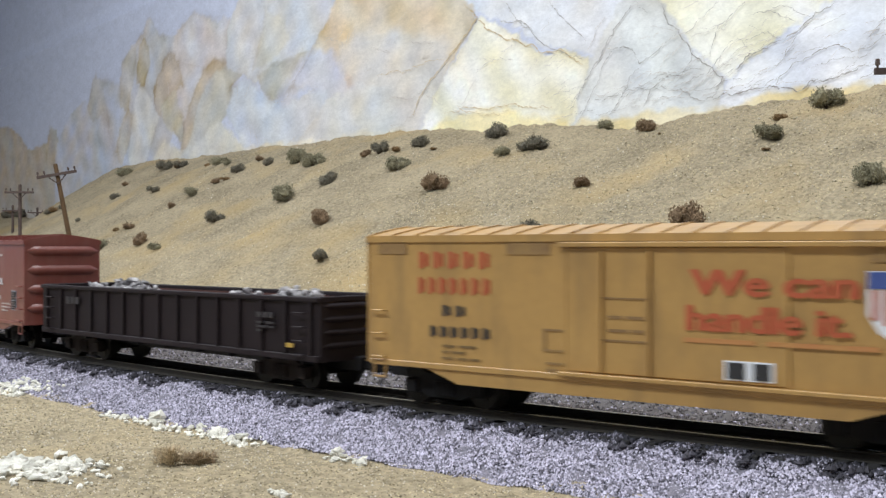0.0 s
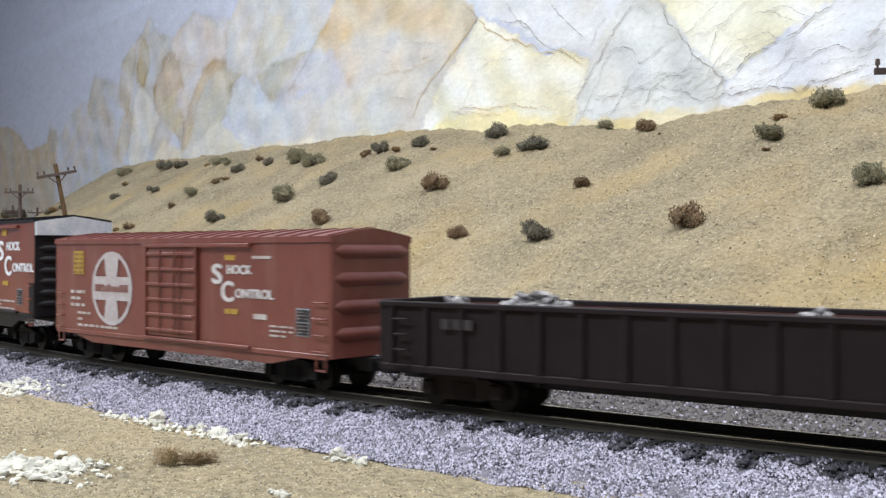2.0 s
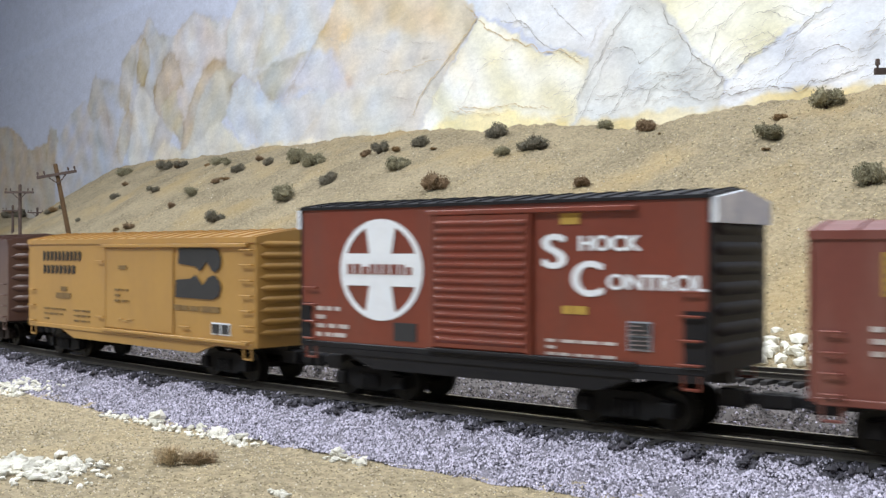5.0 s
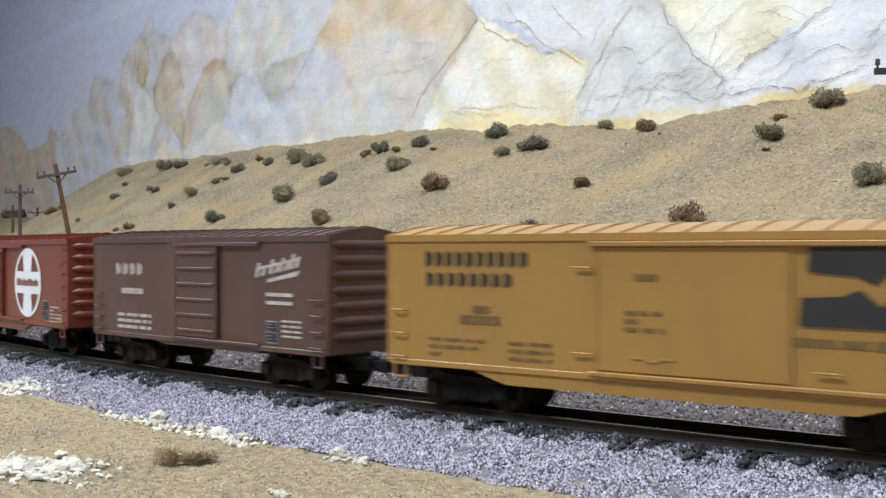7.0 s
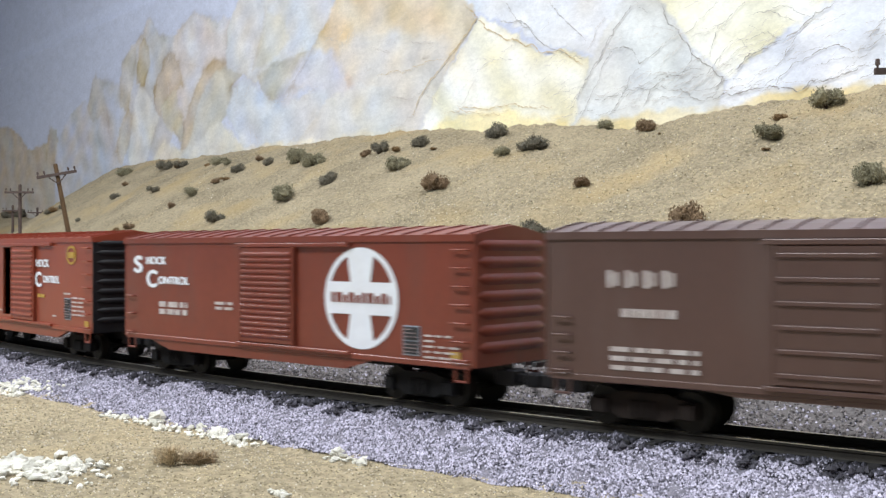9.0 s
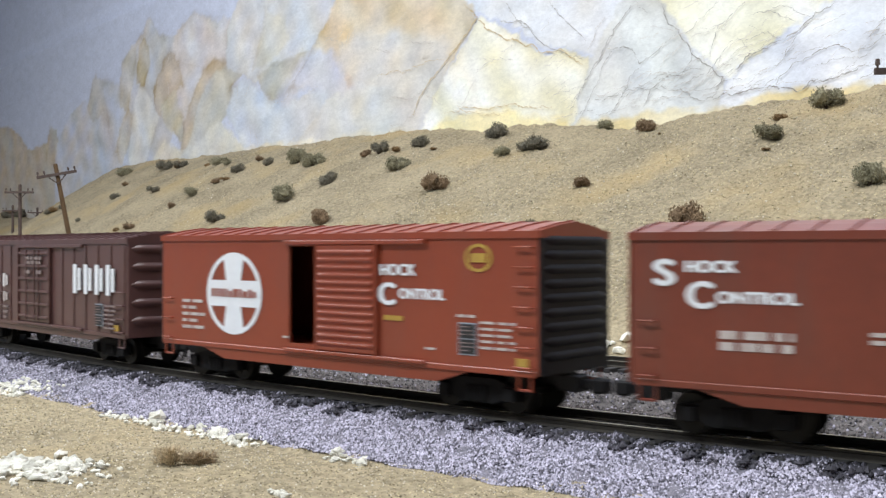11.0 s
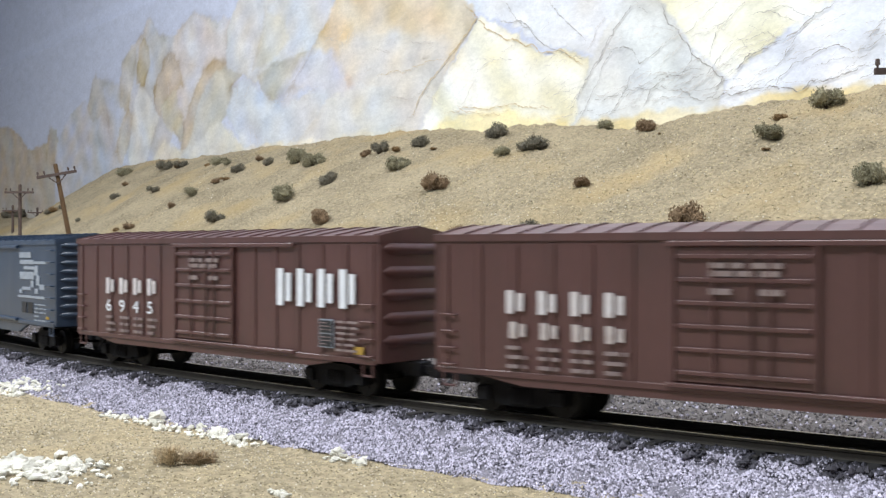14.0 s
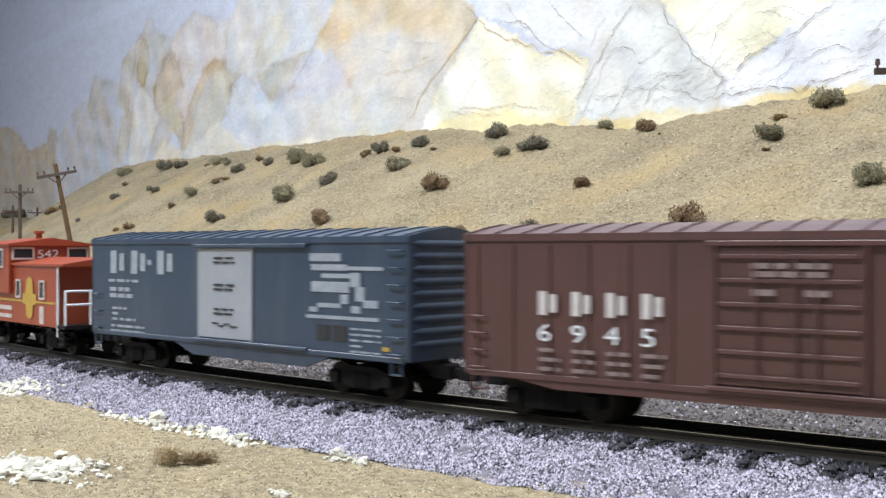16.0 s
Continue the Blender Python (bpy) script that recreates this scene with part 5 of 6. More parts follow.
crag([(-1.58, 0.439), (-1.557, 0.452), (-1.529, 0.428), (-1.523, 0.401), (-1.554, 0.359), (-1.586, 0.37)], (0.491, 0.428, 0.339), (0.525, 0.488, 0.433), 0.0031, 0.304)
crag([(-1.662, 0.396), (-1.646, 0.426), (-1.613, 0.446), (-1.592, 0.441), (-1.594, 0.386), (-1.627, 0.325), (-1.67, 0.335)], (0.509, 0.473, 0.420), (0.553, 0.535, 0.525), 0.0037, 0.190)
crag([(-1.683, 0.244), (-1.67, 0.294), (-1.627, 0.33), (-1.603, 0.313), (-1.621, 0.259), (-1.652, 0.216)], (0.536, 0.473, 0.402), (0.571, 0.535, 0.498), 0.0050, 0.152)
crag([(-1.469, 0.369), (-1.417, 0.436), (-1.377, 0.457), (-1.343, 0.465), (-1.31, 0.447), (-1.27, 0.435), (-1.248, 0.437), (-1.222, 0.431), (-1.213, 0.321), (-1.407, 0.259)], (0.636, 0.589, 0.580), (0.608, 0.617, 0.665), 0.0031, 0.152)
crag([(-1.51, 0.351), (-1.469, 0.402), (-1.443, 0.409), (-1.407, 0.384), (-1.389, 0.344), (-1.417, 0.334), (-1.463, 0.321), (-1.479, 0.295), (-1.505, 0.316)], (0.518, 0.446, 0.375), (0.590, 0.535, 0.479), 0.0037, 0.266)
crag([(-1.479, 0.318), (-1.417, 0.339), (-1.405, 0.305), (-1.385, 0.289), (-1.395, 0.244), (-1.458, 0.269)], (0.544, 0.509, 0.428), (0.590, 0.571, 0.525), 0.0043, 0.152)
crag([(-1.348, 0.326), (-1.31, 0.361), (-1.27, 0.373), (-1.246, 0.369), (-1.184, 0.334), (-1.218, 0.318), (-1.229, 0.277), (-1.283, 0.239), (-1.402, 0.217), (-1.387, 0.276)], (0.544, 0.518, 0.455), (0.598, 0.580, 0.553), 0.0037, 0.266)
crag([(-1.348, 0.326), (-1.31, 0.361), (-1.27, 0.373), (-1.246, 0.369), (-1.222, 0.356), (-1.265, 0.354), (-1.301, 0.333), (-1.338, 0.298), (-1.367, 0.237), (-1.397, 0.222), (-1.387, 0.276)], (0.518, 0.428, 0.331), (0.580, 0.525, 0.461), 0.0050, 0.076)
crag([(-1.627, 0.194), (-1.603, 0.328), (-1.574, 0.364), (-1.512, 0.327), (-1.488, 0.295), (-1.54, 0.233), (-1.551, 0.189)], (0.665, 0.646, 0.617), (0.627, 0.636, 0.674), 0.0050, 0.000)
crag([(-1.557, 0.19), (-1.469, 0.246), (-1.387, 0.225), (-1.31, 0.242), (-1.256, 0.271), (-1.197, 0.223), (-1.109, 0.216), (-1.015, 0.215), (-1.015, 0.158)], (0.684, 0.655, 0.589), (0.665, 0.665, 0.655), 0.0062, 0.000)
crag([(-1.235, 0.354), (-1.23, 0.413), (-1.205, 0.442), (-1.188, 0.468), (-0.929, 0.415), (-0.929, 0.357), (-1.008, 0.336), (-1.102, 0.333), (-1.14, 0.312), (-1.188, 0.335)], (0.646, 0.646, 0.655), (0.627, 0.655, 0.712), 0.0025, 0.114)
crag([(-1.152, 0.334), (-1.136, 0.368), (-1.109, 0.42), (-1.057, 0.406), (-1.043, 0.369), (-1.094, 0.342)], (0.646, 0.627, 0.570), (0.655, 0.646, 0.627), 0.0062, 0.000)
crag([(-1.222, 0.314), (-1.172, 0.324), (-1.132, 0.303), (-1.087, 0.275), (-1.022, 0.277), (-0.936, 0.285), (-0.911, 0.257), (-0.929, 0.2), (-1.188, 0.218), (-1.232, 0.277)], (0.617, 0.655, 0.722), (0.665, 0.684, 0.712), 0.0050, 0.095)
crag([(-1.136, 0.324), (-1.094, 0.336), (-1.029, 0.342), (-0.961, 0.344), (-0.942, 0.315), (-1.015, 0.288), (-1.087, 0.275), (-1.125, 0.302)], (0.518, 0.500, 0.455), (0.571, 0.553, 0.525), 0.0037, 0.152)
crag([(-0.999, 0.326), (-0.927, 0.396), (-0.913, 0.449), (-0.646, 0.389), (-0.631, 0.322), (-0.676, 0.278), (-0.707, 0.24), (-0.86, 0.267), (-0.927, 0.299)], (0.681, 0.552, 0.386), (0.699, 0.644, 0.552), 0.0035, 0.3)
crag([(-0.927, 0.267), (-0.913, 0.337), (-0.786, 0.332), (-0.676, 0.299), (-0.697, 0.243), (-0.835, 0.252)], (0.699, 0.644, 0.57), (0.662, 0.644, 0.607), 0.0098, 0)
crag([(-1.061, 0.184), (-0.97, 0.24), (-0.913, 0.29), (-0.835, 0.271), (-0.686, 0.245), (-0.74, 0.172)], (0.718, 0.708, 0.681), (0.662, 0.662, 0.662), 0.0042, 0.06)
crag([(-0.981, 0.343), (-0.929, 0.333), (-0.909, 0.296), (-0.877, 0.272), (-0.910, 0.265), (-1.014, 0.290), (-1.050, 0.265), (-1.079, 0.276), (-1.014, 0.330)], (0.66, 0.65, 0.7), (0.62, 0.63, 0.7), 0.008, 0.05)
crag([(-0.901, 0.288), (-0.889, 0.295), (-0.877, 0.276), (-0.892, 0.272)], (0.6, 0.52, 0.47), (0.64, 0.58, 0.55), 0.006, 0)
crag([(-0.910, 0.318), (-0.874, 0.348), (-0.789, 0.330), (-0.748, 0.287), (-0.789, 0.269), (-0.874, 0.277)], (0.73, 0.68, 0.63), (0.7, 0.68, 0.66), 0.016, 0)
crag([(-0.817, 0.259), (-0.768, 0.276), (-0.689, 0.281), (-0.708, 0.255), (-0.748, 0.221), (-0.795, 0.233)], (0.64, 0.62, 0.58), (0.68, 0.66, 0.64), 0.014, 0)
crag([(-0.757, 0.174), (-0.697, 0.253), (-0.626, 0.325), (-0.58, 0.296), (-0.527, 0.269), (-0.487, 0.259), (-0.463, 0.247), (-0.482, 0.162), (-0.617, 0.159)], (0.886, 0.834, 0.618), (0.896, 0.886, 0.824), 0.0021, 0.264)
crag([(-0.757, 0.17), (-0.697, 0.211), (-0.58, 0.212), (-0.495, 0.187), (-0.482, 0.159), (-0.617, 0.156)], (0.886, 0.742, 0.35), (0.896, 0.803, 0.515), 0.007, 0)
crag([(-0.656, 0.357), (-0.646, 0.389), (-0.412, 0.337), (-0.405, 0.295), (-0.459, 0.249), (-0.527, 0.278), (-0.617, 0.323)], (0.783, 0.803, 0.845), (0.742, 0.772, 0.824), 0.0021, 0.144)
crag([(-0.495, 0.163), (-0.463, 0.247), (-0.408, 0.313), (-0.391, 0.332), (-0.374, 0.3), (-0.345, 0.254), (-0.299, 0.212), (-0.311, 0.163), (-0.419, 0.162)], (0.721, 0.731, 0.731), (0.783, 0.793, 0.783), 0.0021, 0.24)
crag([(-0.398, 0.334), (-0.175, 0.285), (-0.195, 0.26), (-0.24, 0.239), (-0.296, 0.211), (-0.345, 0.256)], (0.896, 0.855, 0.639), (0.886, 0.886, 0.824), 0.0021, 0.096)
crag([(-0.314, 0.163), (-0.296, 0.211), (-0.235, 0.238), (-0.185, 0.273), (-0.175, 0.285), (-0.122, 0.274), (-0.122, 0.161), (-0.273, 0.16)], (0.783, 0.814, 0.896), (0.824, 0.845, 0.896), 0.0021, 0.12)
crag([(-0.495, 0.16), (-0.479, 0.185), (-0.405, 0.184), (-0.302, 0.182), (-0.235, 0.186), (-0.122, 0.188), (-0.122, 0.157), (-0.29, 0.159)], (0.803, 0.659, 0.35), (0.824, 0.742, 0.536), 0.0042, 0.12)
crag([(-1.294, 0.186), (-1.145, 0.211), (-0.97, 0.208), (-0.786, 0.204), (-0.718, 0.192), (-0.74, 0.158)], (0.783, 0.7, 0.515), (0.803, 0.762, 0.659), 0.0084, 0)

BRUSH_LINES = []  # soft brown brush strokes along the crags, and their depth
BRUSH_LINES.append(([(-1.664, 0.381), (-1.652, 0.425), (-1.615, 0.447), (-1.563, 0.456), (-1.54, 0.485), (-1.523, 0.488), (-1.49, 0.453), (-1.458, 0.438)], 0.15))
BRUSH_LINES.append(([(-1.58, 0.441), (-1.592, 0.411), (-1.586, 0.37), (-1.557, 0.359), (-1.523, 0.401)], 0.15))
BRUSH_LINES.append(([(-1.506, 0.35), (-1.469, 0.402), (-1.443, 0.409), (-1.407, 0.384), (-1.389, 0.344)], 0.26))
BRUSH_LINES.append(([(-1.505, 0.35), (-1.505, 0.316), (-1.469, 0.289), (-1.407, 0.25), (-1.392, 0.226)], 0.26))
BRUSH_LINES.append(([(-1.402, 0.222), (-1.387, 0.276), (-1.348, 0.326), (-1.31, 0.361), (-1.27, 0.373)], 0.26))
BRUSH_LINES.append(([(-1.246, 0.369), (-1.184, 0.334), (-1.218, 0.318), (-1.229, 0.277)], 0.26))
BRUSH_LINES.append(([(-1.795, 0.414), (-1.823, 0.38), (-1.83, 0.348)], 0.15))
BRUSH_LINES.append(([(-1.792, 0.414), (-1.752, 0.397), (-1.702, 0.388)], 0.15))
BRUSH_LINES.append(([(-1.417, 0.431), (-1.377, 0.457), (-1.343, 0.465), (-1.31, 0.447), (-1.248, 0.437)], 0.15))
BRUSH_LINES.append(([(-1.627, 0.325), (-1.664, 0.293), (-1.676, 0.243)], 0.15))
BRUSH_LINES.append(([(-1.603, 0.313), (-1.621, 0.259), (-1.639, 0.22)], 0.15))
BRUSH_LINES.append(([(-1.136, 0.324), (-1.117, 0.297), (-1.087, 0.275), (-1.029, 0.293)], 0.26))
BRUSH_LINES.append(([(-1.222, 0.314), (-1.172, 0.324), (-1.132, 0.303)], 0.15))
BRUSH_LINES.append(([(-1.417, 0.339), (-1.405, 0.305), (-1.385, 0.289)], 0.15))
BRUSH_LINES.append(([(-1.23, 0.413), (-1.235, 0.354), (-1.188, 0.335), (-1.14, 0.312)], 0.15))
BRUSH_LINES.append(([(-1.109, 0.424), (-1.136, 0.368), (-1.152, 0.334)], 0.15))
BRUSH_LINES.append(([(-2.06, 0.332), (-2.076, 0.286), (-2.085, 0.251)], 0.15))
BRUSH_LINES.append(([(-1.741, 0.393), (-1.728, 0.336), (-1.721, 0.288)], 0.15))
BRUSH_LINES.append(([(-1.557, 0.362), (-1.512, 0.327), (-1.488, 0.295), (-1.534, 0.232)], 0.15))


def mural():
    xs = np.concatenate([np.arange(-3.3, -1.9, 0.010), np.arange(-1.9, -1.25, 0.0040), np.arange(-1.25, -0.72, 0.0027), np.arange(-0.72, -0.06, 0.0018), np.arange(-0.06, 2.5, 0.06)])
    zs = np.concatenate([np.arange(0.03, 0.14, 0.010), np.arange(0.14, 0.36, 0.0022), np.arange(0.36, 0.52, 0.004), np.arange(0.52, 1.2, 0.03)])
    X, Z = np.meshgrid(xs, zs)
    wob = 0.003 * lumps(X, Z, 60, 31) + 0.0024 * lumps(X, Z, 190, 32) + 0.0015 * lumps(X, Z, 520, 42)
    wob2 = 0.0035 * lumps(X, Z, 45, 33) + 0.0022 * lumps(X, Z, 210, 34) + 0.0014 * lumps(X, Z, 560, 43)
    n1, n2, n3 = lumps(X, Z * 0.5, 22, 35), lumps(X + Z * 0.5, Z, 70, 36), lumps(X - 0.6 * Z, Z * 2.2, 60, 37)
    n4 = lumps(X * 1.6 + 0.3 * Z, Z * 0.35, 90, 44)
    n5, n6, n7, n8 = lumps(X, Z, 75, 51), lumps(X + 0.4 * Z, Z * 0.7, 38, 52), lumps(X, Z, 120, 53), lumps(X * 0.8, Z * 1.8, 260, 54)
    land_mask = np.zeros(X.shape)
    col = np.empty(X.shape + (3,))
    sky = np.clip((Z - 0.2) / 0.5, 0, 1)[..., None]
    col[:] = np.array([0.54, 0.57, 0.68]) * (1 - sky) + np.array([0.46, 0.50, 0.63]) * sky
    col *= np.interp(X, [-2.8, -1.9, -1.2], [0.84, 0.94, 1.14])[..., None]
    for pts, a, b, soft, edge in PAINT:
        d = inside(X + wob, Z + wob2, pts)
        m = smooth(-soft, soft, d)[..., None]
        k = np.clip(0.5 + 0.40 * n1 + 0.40 * n2, 0, 1)[..., None]
        c = a * (1 - k) + b * k
        c = c * (1 + 0.05 * n3 + 0.045 * n2 + 0.03 * n4)[..., None]
        rim = edge * np.clip(0.55 + 0.7 * n5, 0, 1.2)
        c = c * (1 - rim * np.exp(-np.abs(d) / 0.005))[..., None]
        c = c - np.array([0.0, 0.05, 0.14]) * 1.3 * (rim * np.exp(-np.abs(d) / 0.012))[..., None]
        col = col * (1 - m) + c * m
        land_mask = np.maximum(land_mask, m[..., 0])
    for pts, depth in BRUSH_LINES:
        d = np.full(X.shape, 9.0)
        for (ax, az), (bx, bz) in zip(pts, pts[1:]):
            ex, ez = bx - ax, bz - az
            t = np.clip(((X + wob - ax) * ex + (Z + wob2 - az) * ez) / (ex * ex + ez * ez), 0, 1)
            d = np.minimum(d, np.hypot(X + wob - ax - t * ex, Z + wob2 - az - t * ez))
        k = depth * np.clip(0.7 + 0.5 * n5, 0.1, 1.2) * (0.6 * np.exp(-(d / 0.0035) ** 2) + 0.4 * np.exp(-(d / 0.011) ** 2))
        col = col * (1 - k[..., None] * np.array([0.75, 1.0, 1.25]))
    # thin washes of rose, cream and blue over the rock
    far = np.interp(X, [-1.9, -0.7, -0.5], [1.0, 1.0, 0.6]) * land_mask
    for nn, tint in ((n6, (0.022, -0.002, -0.018)), (n7, (-0.020, -0.008, 0.016)), (n5, (0.014, 0.010, -0.008)), (n8, (-0.014, -0.014, -0.012))):
        col = col + (nn * far)[..., None] * np.array(tint)
    n, mrows = len(xs), len(zs)
    Y = wall_y(X) + 0.012
    i = np.arange((mrows - 1) * n).reshape(mrows - 1, n)[:, :-1].ravel()
    me = mesh_of("mural", np.stack([X.ravel(), Y.ravel(), Z.ravel()], 1), np.stack([i, i + 1, i + n + 1, i + n], 1), MURAL, None, True)
    at = me.color_attributes.new("paint", "FLOAT_COLOR", "POINT")
    at.data.foreach_set("color", np.concatenate([np.clip(col, 0.02, 0.94).reshape(-1, 3), np.ones((n * mrows, 1))], 1).astype(np.float32).ravel())
    return tagged(new("backdrop", me), "watercolour mural of pale craggy mountains under grey-blue sky", "mural", kind="structure")


def mural_paint():
    m = bpy.data.materials.new("mural_paint")
    m.use_nodes = True
    n, l = m.node_tree.nodes, m.node_tree.links
    b = n["Principled BSDF"]
    b.inputs["Roughness"].default_value = 0.85
    at = n.new("ShaderNodeAttribute")
    at.attribute_name = "paint"
    co = n.new("ShaderNodeTexCoord")
    mp = n.new("ShaderNodeMapping")
    mp.inputs["Scale"].default_value = (1, 1, 1.9)
    mp.inputs["Rotation"].default_value = (0, 0.5, 0)
    l.new(co.outputs["Object"], mp.inputs["Vector"])
    val = None
    for scale, lo, hi in ((28.0, 0.94, 1.05), (130.0, 0.91, 1.06), (420.0, 0.93, 1.05)):
        t = n.new("ShaderNodeTexNoise")
        t.inputs["Scale"].default_value, t.inputs["Detail"].default_value, t.inputs["Distortion"].default_value = scale, 5, 0.6
        l.new(mp.outputs["Vector"], t.inputs["Vector"])
        r = n.new("ShaderNodeMapRange")
        r.inputs["From Min"].default_value, r.inputs["From Max"].default_value = 0.3, 0.7
        r.inputs["To Min"].default_value, r.inputs["To Max"].default_value = lo, hi
        l.new(t.outputs["Fac"], r.inputs["Value"])
        if val is None:
            val = r.outputs["Result"]
        else:
            mu = n.new("ShaderNodeMath")
            mu.operation = "MULTIPLY"
            l.new(val, mu.inputs[0]), l.new(r.outputs["Result"], mu.inputs[1])
            val = mu.outputs[0]
    vm = n.new("ShaderNodeVectorMath")
    vm.operation = "SCALE"
    l.new(at.outputs["Color"], vm.inputs[0]), l.new(val, vm.inputs["Scale"])
    l.new(vm.outputs["Vector"], b.inputs["Base Color"])
    return m


MURAL = mural_paint()
MURAL_OB = mural()
CRACK_INK = [mat("crack_grey", (0.20, 0.18, 0.17), 0.9, (0.46, 0.44, 0.42), 160.0, 0.9), mat("crack_ochre", (0.50, 0.36, 0.18), 0.9, (0.62, 0.50, 0.30), 160.0, 0.9),
             mat("crack_pale", (0.46, 0.42, 0.40), 0.9, (0.60, 0.56, 0.52), 160.0, 0.9), mat("crack_faint", (0.58, 0.53, 0.48), 0.9, (0.66, 0.63, 0.60), 160.0, 0.9)]


def crack(pts, width, ink, seed):
    """A wavering brush line on the mural, tapering to its ends."""
    r = np.random.RandomState(seed)
    P = np.array(pts)
    seg = np.concatenate([[0], np.cumsum(np.hypot(*np.diff(P, axis=0).T))])
    t = np.arange(0, seg[-1], 0.0020)
    x, z = np.interp(t, seg, P[:, 0]), np.interp(t, seg, P[:, 1])
    jx, jz = np.cumsum(r.normal(0, 0.0009, len(t))), np.cumsum(r.normal(0, 0.0009, len(t)))
    pull = np.linspace(0, 1, len(t))
    x, z = x + jx - pull * jx[-1], z + jz - pull * jz[-1]
    dx, dz = np.gradient(x), np.gradient(z)
    ln = np.hypot(dx, dz) + 1e-9
    w = 0.62 * width * np.clip(r.uniform(0.2, 1.5, len(t)), 0.2, 2) * np.sqrt(np.clip(np.minimum(pull, 1 - pull) * 8, 0.05, 1))
    V, F = [], []
    for i in range(len(t)):
        for s in (-1, 1):
            px, pz = x[i] - s * dz[i] / ln[i] * w[i] / 2, z[i] + s * dx[i] / ln[i] * w[i] / 2
            V.append((px, float(wall_y(px)) + 0.0105, pz))
        if i:
            F.append((2 * i - 2, 2 * i - 1, 2 * i + 1, 2 * i))
    ob = new("painted_crack", mesh_of("painted_crack", V, F, CRACK_INK[ink]))
    ob.parent = MURAL_OB


crack([(-0.404, 0.299), (-0.453, 0.248), (-0.468, 0.226), (-0.488, 0.191)], 0.00112, 0, 100)
crack([(-0.375, 0.295), (-0.367, 0.279), (-0.352, 0.257), (-0.322, 0.228), (-0.299, 0.21), (-0.315, 0.19)], 0.00126, 0, 101)
crack([(-0.299, 0.21), (-0.274, 0.228), (-0.246, 0.236), (-0.228, 0.24), (-0.214, 0.249), (-0.195, 0.259)], 0.00138, 0, 102)
crack([(-0.475, 0.185), (-0.457, 0.211), (-0.445, 0.233), (-0.426, 0.251), (-0.405, 0.249), (-0.39, 0.233), (-0.372, 0.243), (-0.352, 0.257)], 0.00092, 0, 103)
crack([(-0.435, 0.183), (-0.418, 0.207), (-0.399, 0.232), (-0.39, 0.233)], 0.00100, 0, 104)
crack([(-0.39, 0.192), (-0.374, 0.211), (-0.344, 0.222), (-0.333, 0.239)], 0.00104, 0, 105)
crack([(-0.374, 0.21), (-0.358, 0.202), (-0.322, 0.189)], 0.00087, 0, 106)
crack([(-0.316, 0.23), (-0.303, 0.253), (-0.276, 0.276)], 0.00084, 0, 107)
crack([(-0.341, 0.256), (-0.322, 0.267), (-0.306, 0.28)], 0.00070, 0, 108)
crack([(-0.274, 0.261), (-0.253, 0.259), (-0.23, 0.248)], 0.00066, 0, 109)
crack([(-0.253, 0.266), (-0.237, 0.261), (-0.214, 0.25)], 0.00065, 0, 110)
crack([(-0.274, 0.252), (-0.26, 0.244), (-0.242, 0.235)], 0.00066, 0, 111)
crack([(-0.257, 0.191), (-0.237, 0.211), (-0.214, 0.22), (-0.197, 0.222), (-0.18, 0.217), (-0.153, 0.224)], 0.00084, 0, 112)
crack([(-0.242, 0.217), (-0.229, 0.236)], 0.00072, 0, 113)
crack([(-0.322, 0.188), (-0.285, 0.185), (-0.248, 0.188), (-0.228, 0.19), (-0.216, 0.196), (-0.192, 0.199), (-0.165, 0.2)], 0.00145, 0, 114)
crack([(-0.401, 0.298), (-0.387, 0.283)], 0.00074, 0, 115)
crack([(-0.427, 0.205), (-0.402, 0.207), (-0.361, 0.207)], 0.00058, 0, 116)
crack([(-0.167, 0.224), (-0.153, 0.24)], 0.00061, 0, 117)
crack([(-0.322, 0.214), (-0.301, 0.236), (-0.285, 0.24), (-0.274, 0.228)], 0.00061, 0, 118)
crack([(-0.223, 0.205), (-0.192, 0.21), (-0.165, 0.211)], 0.00056, 0, 119)
crack([(-0.457, 0.206), (-0.427, 0.209), (-0.408, 0.218)], 0.00059, 0, 120)
crack([(-0.654, 0.347), (-0.632, 0.326), (-0.663, 0.3), (-0.691, 0.276), (-0.724, 0.243), (-0.754, 0.217)], 0.00182, 1, 121)
crack([(-0.632, 0.325), (-0.59, 0.294), (-0.554, 0.278), (-0.516, 0.266), (-0.498, 0.266), (-0.484, 0.258), (-0.466, 0.242)], 0.00183, 1, 122)
crack([(-0.582, 0.334), (-0.55, 0.301), (-0.502, 0.269), (-0.466, 0.249)], 0.00109, 0, 123)
crack([(-0.516, 0.321), (-0.502, 0.301), (-0.463, 0.268)], 0.00106, 0, 124)
crack([(-0.592, 0.31), (-0.566, 0.307), (-0.539, 0.291)], 0.00084, 0, 125)
crack([(-0.637, 0.256), (-0.611, 0.269), (-0.57, 0.266)], 0.00096, 2, 126)
crack([(-0.668, 0.224), (-0.615, 0.213), (-0.562, 0.217), (-0.509, 0.203)], 0.00123, 1, 127)
crack([(-0.769, 0.322), (-0.734, 0.313), (-0.7, 0.312)], 0.00094, 2, 128)
crack([(-0.812, 0.245), (-0.744, 0.244), (-0.715, 0.253)], 0.00095, 2, 129)
crack([(-0.96, 0.352), (-0.992, 0.328), (-1.047, 0.286)], 0.00121, 2, 130)
crack([(-0.691, 0.217), (-0.654, 0.222), (-0.619, 0.209), (-0.578, 0.208)], 0.00088, 1, 131)
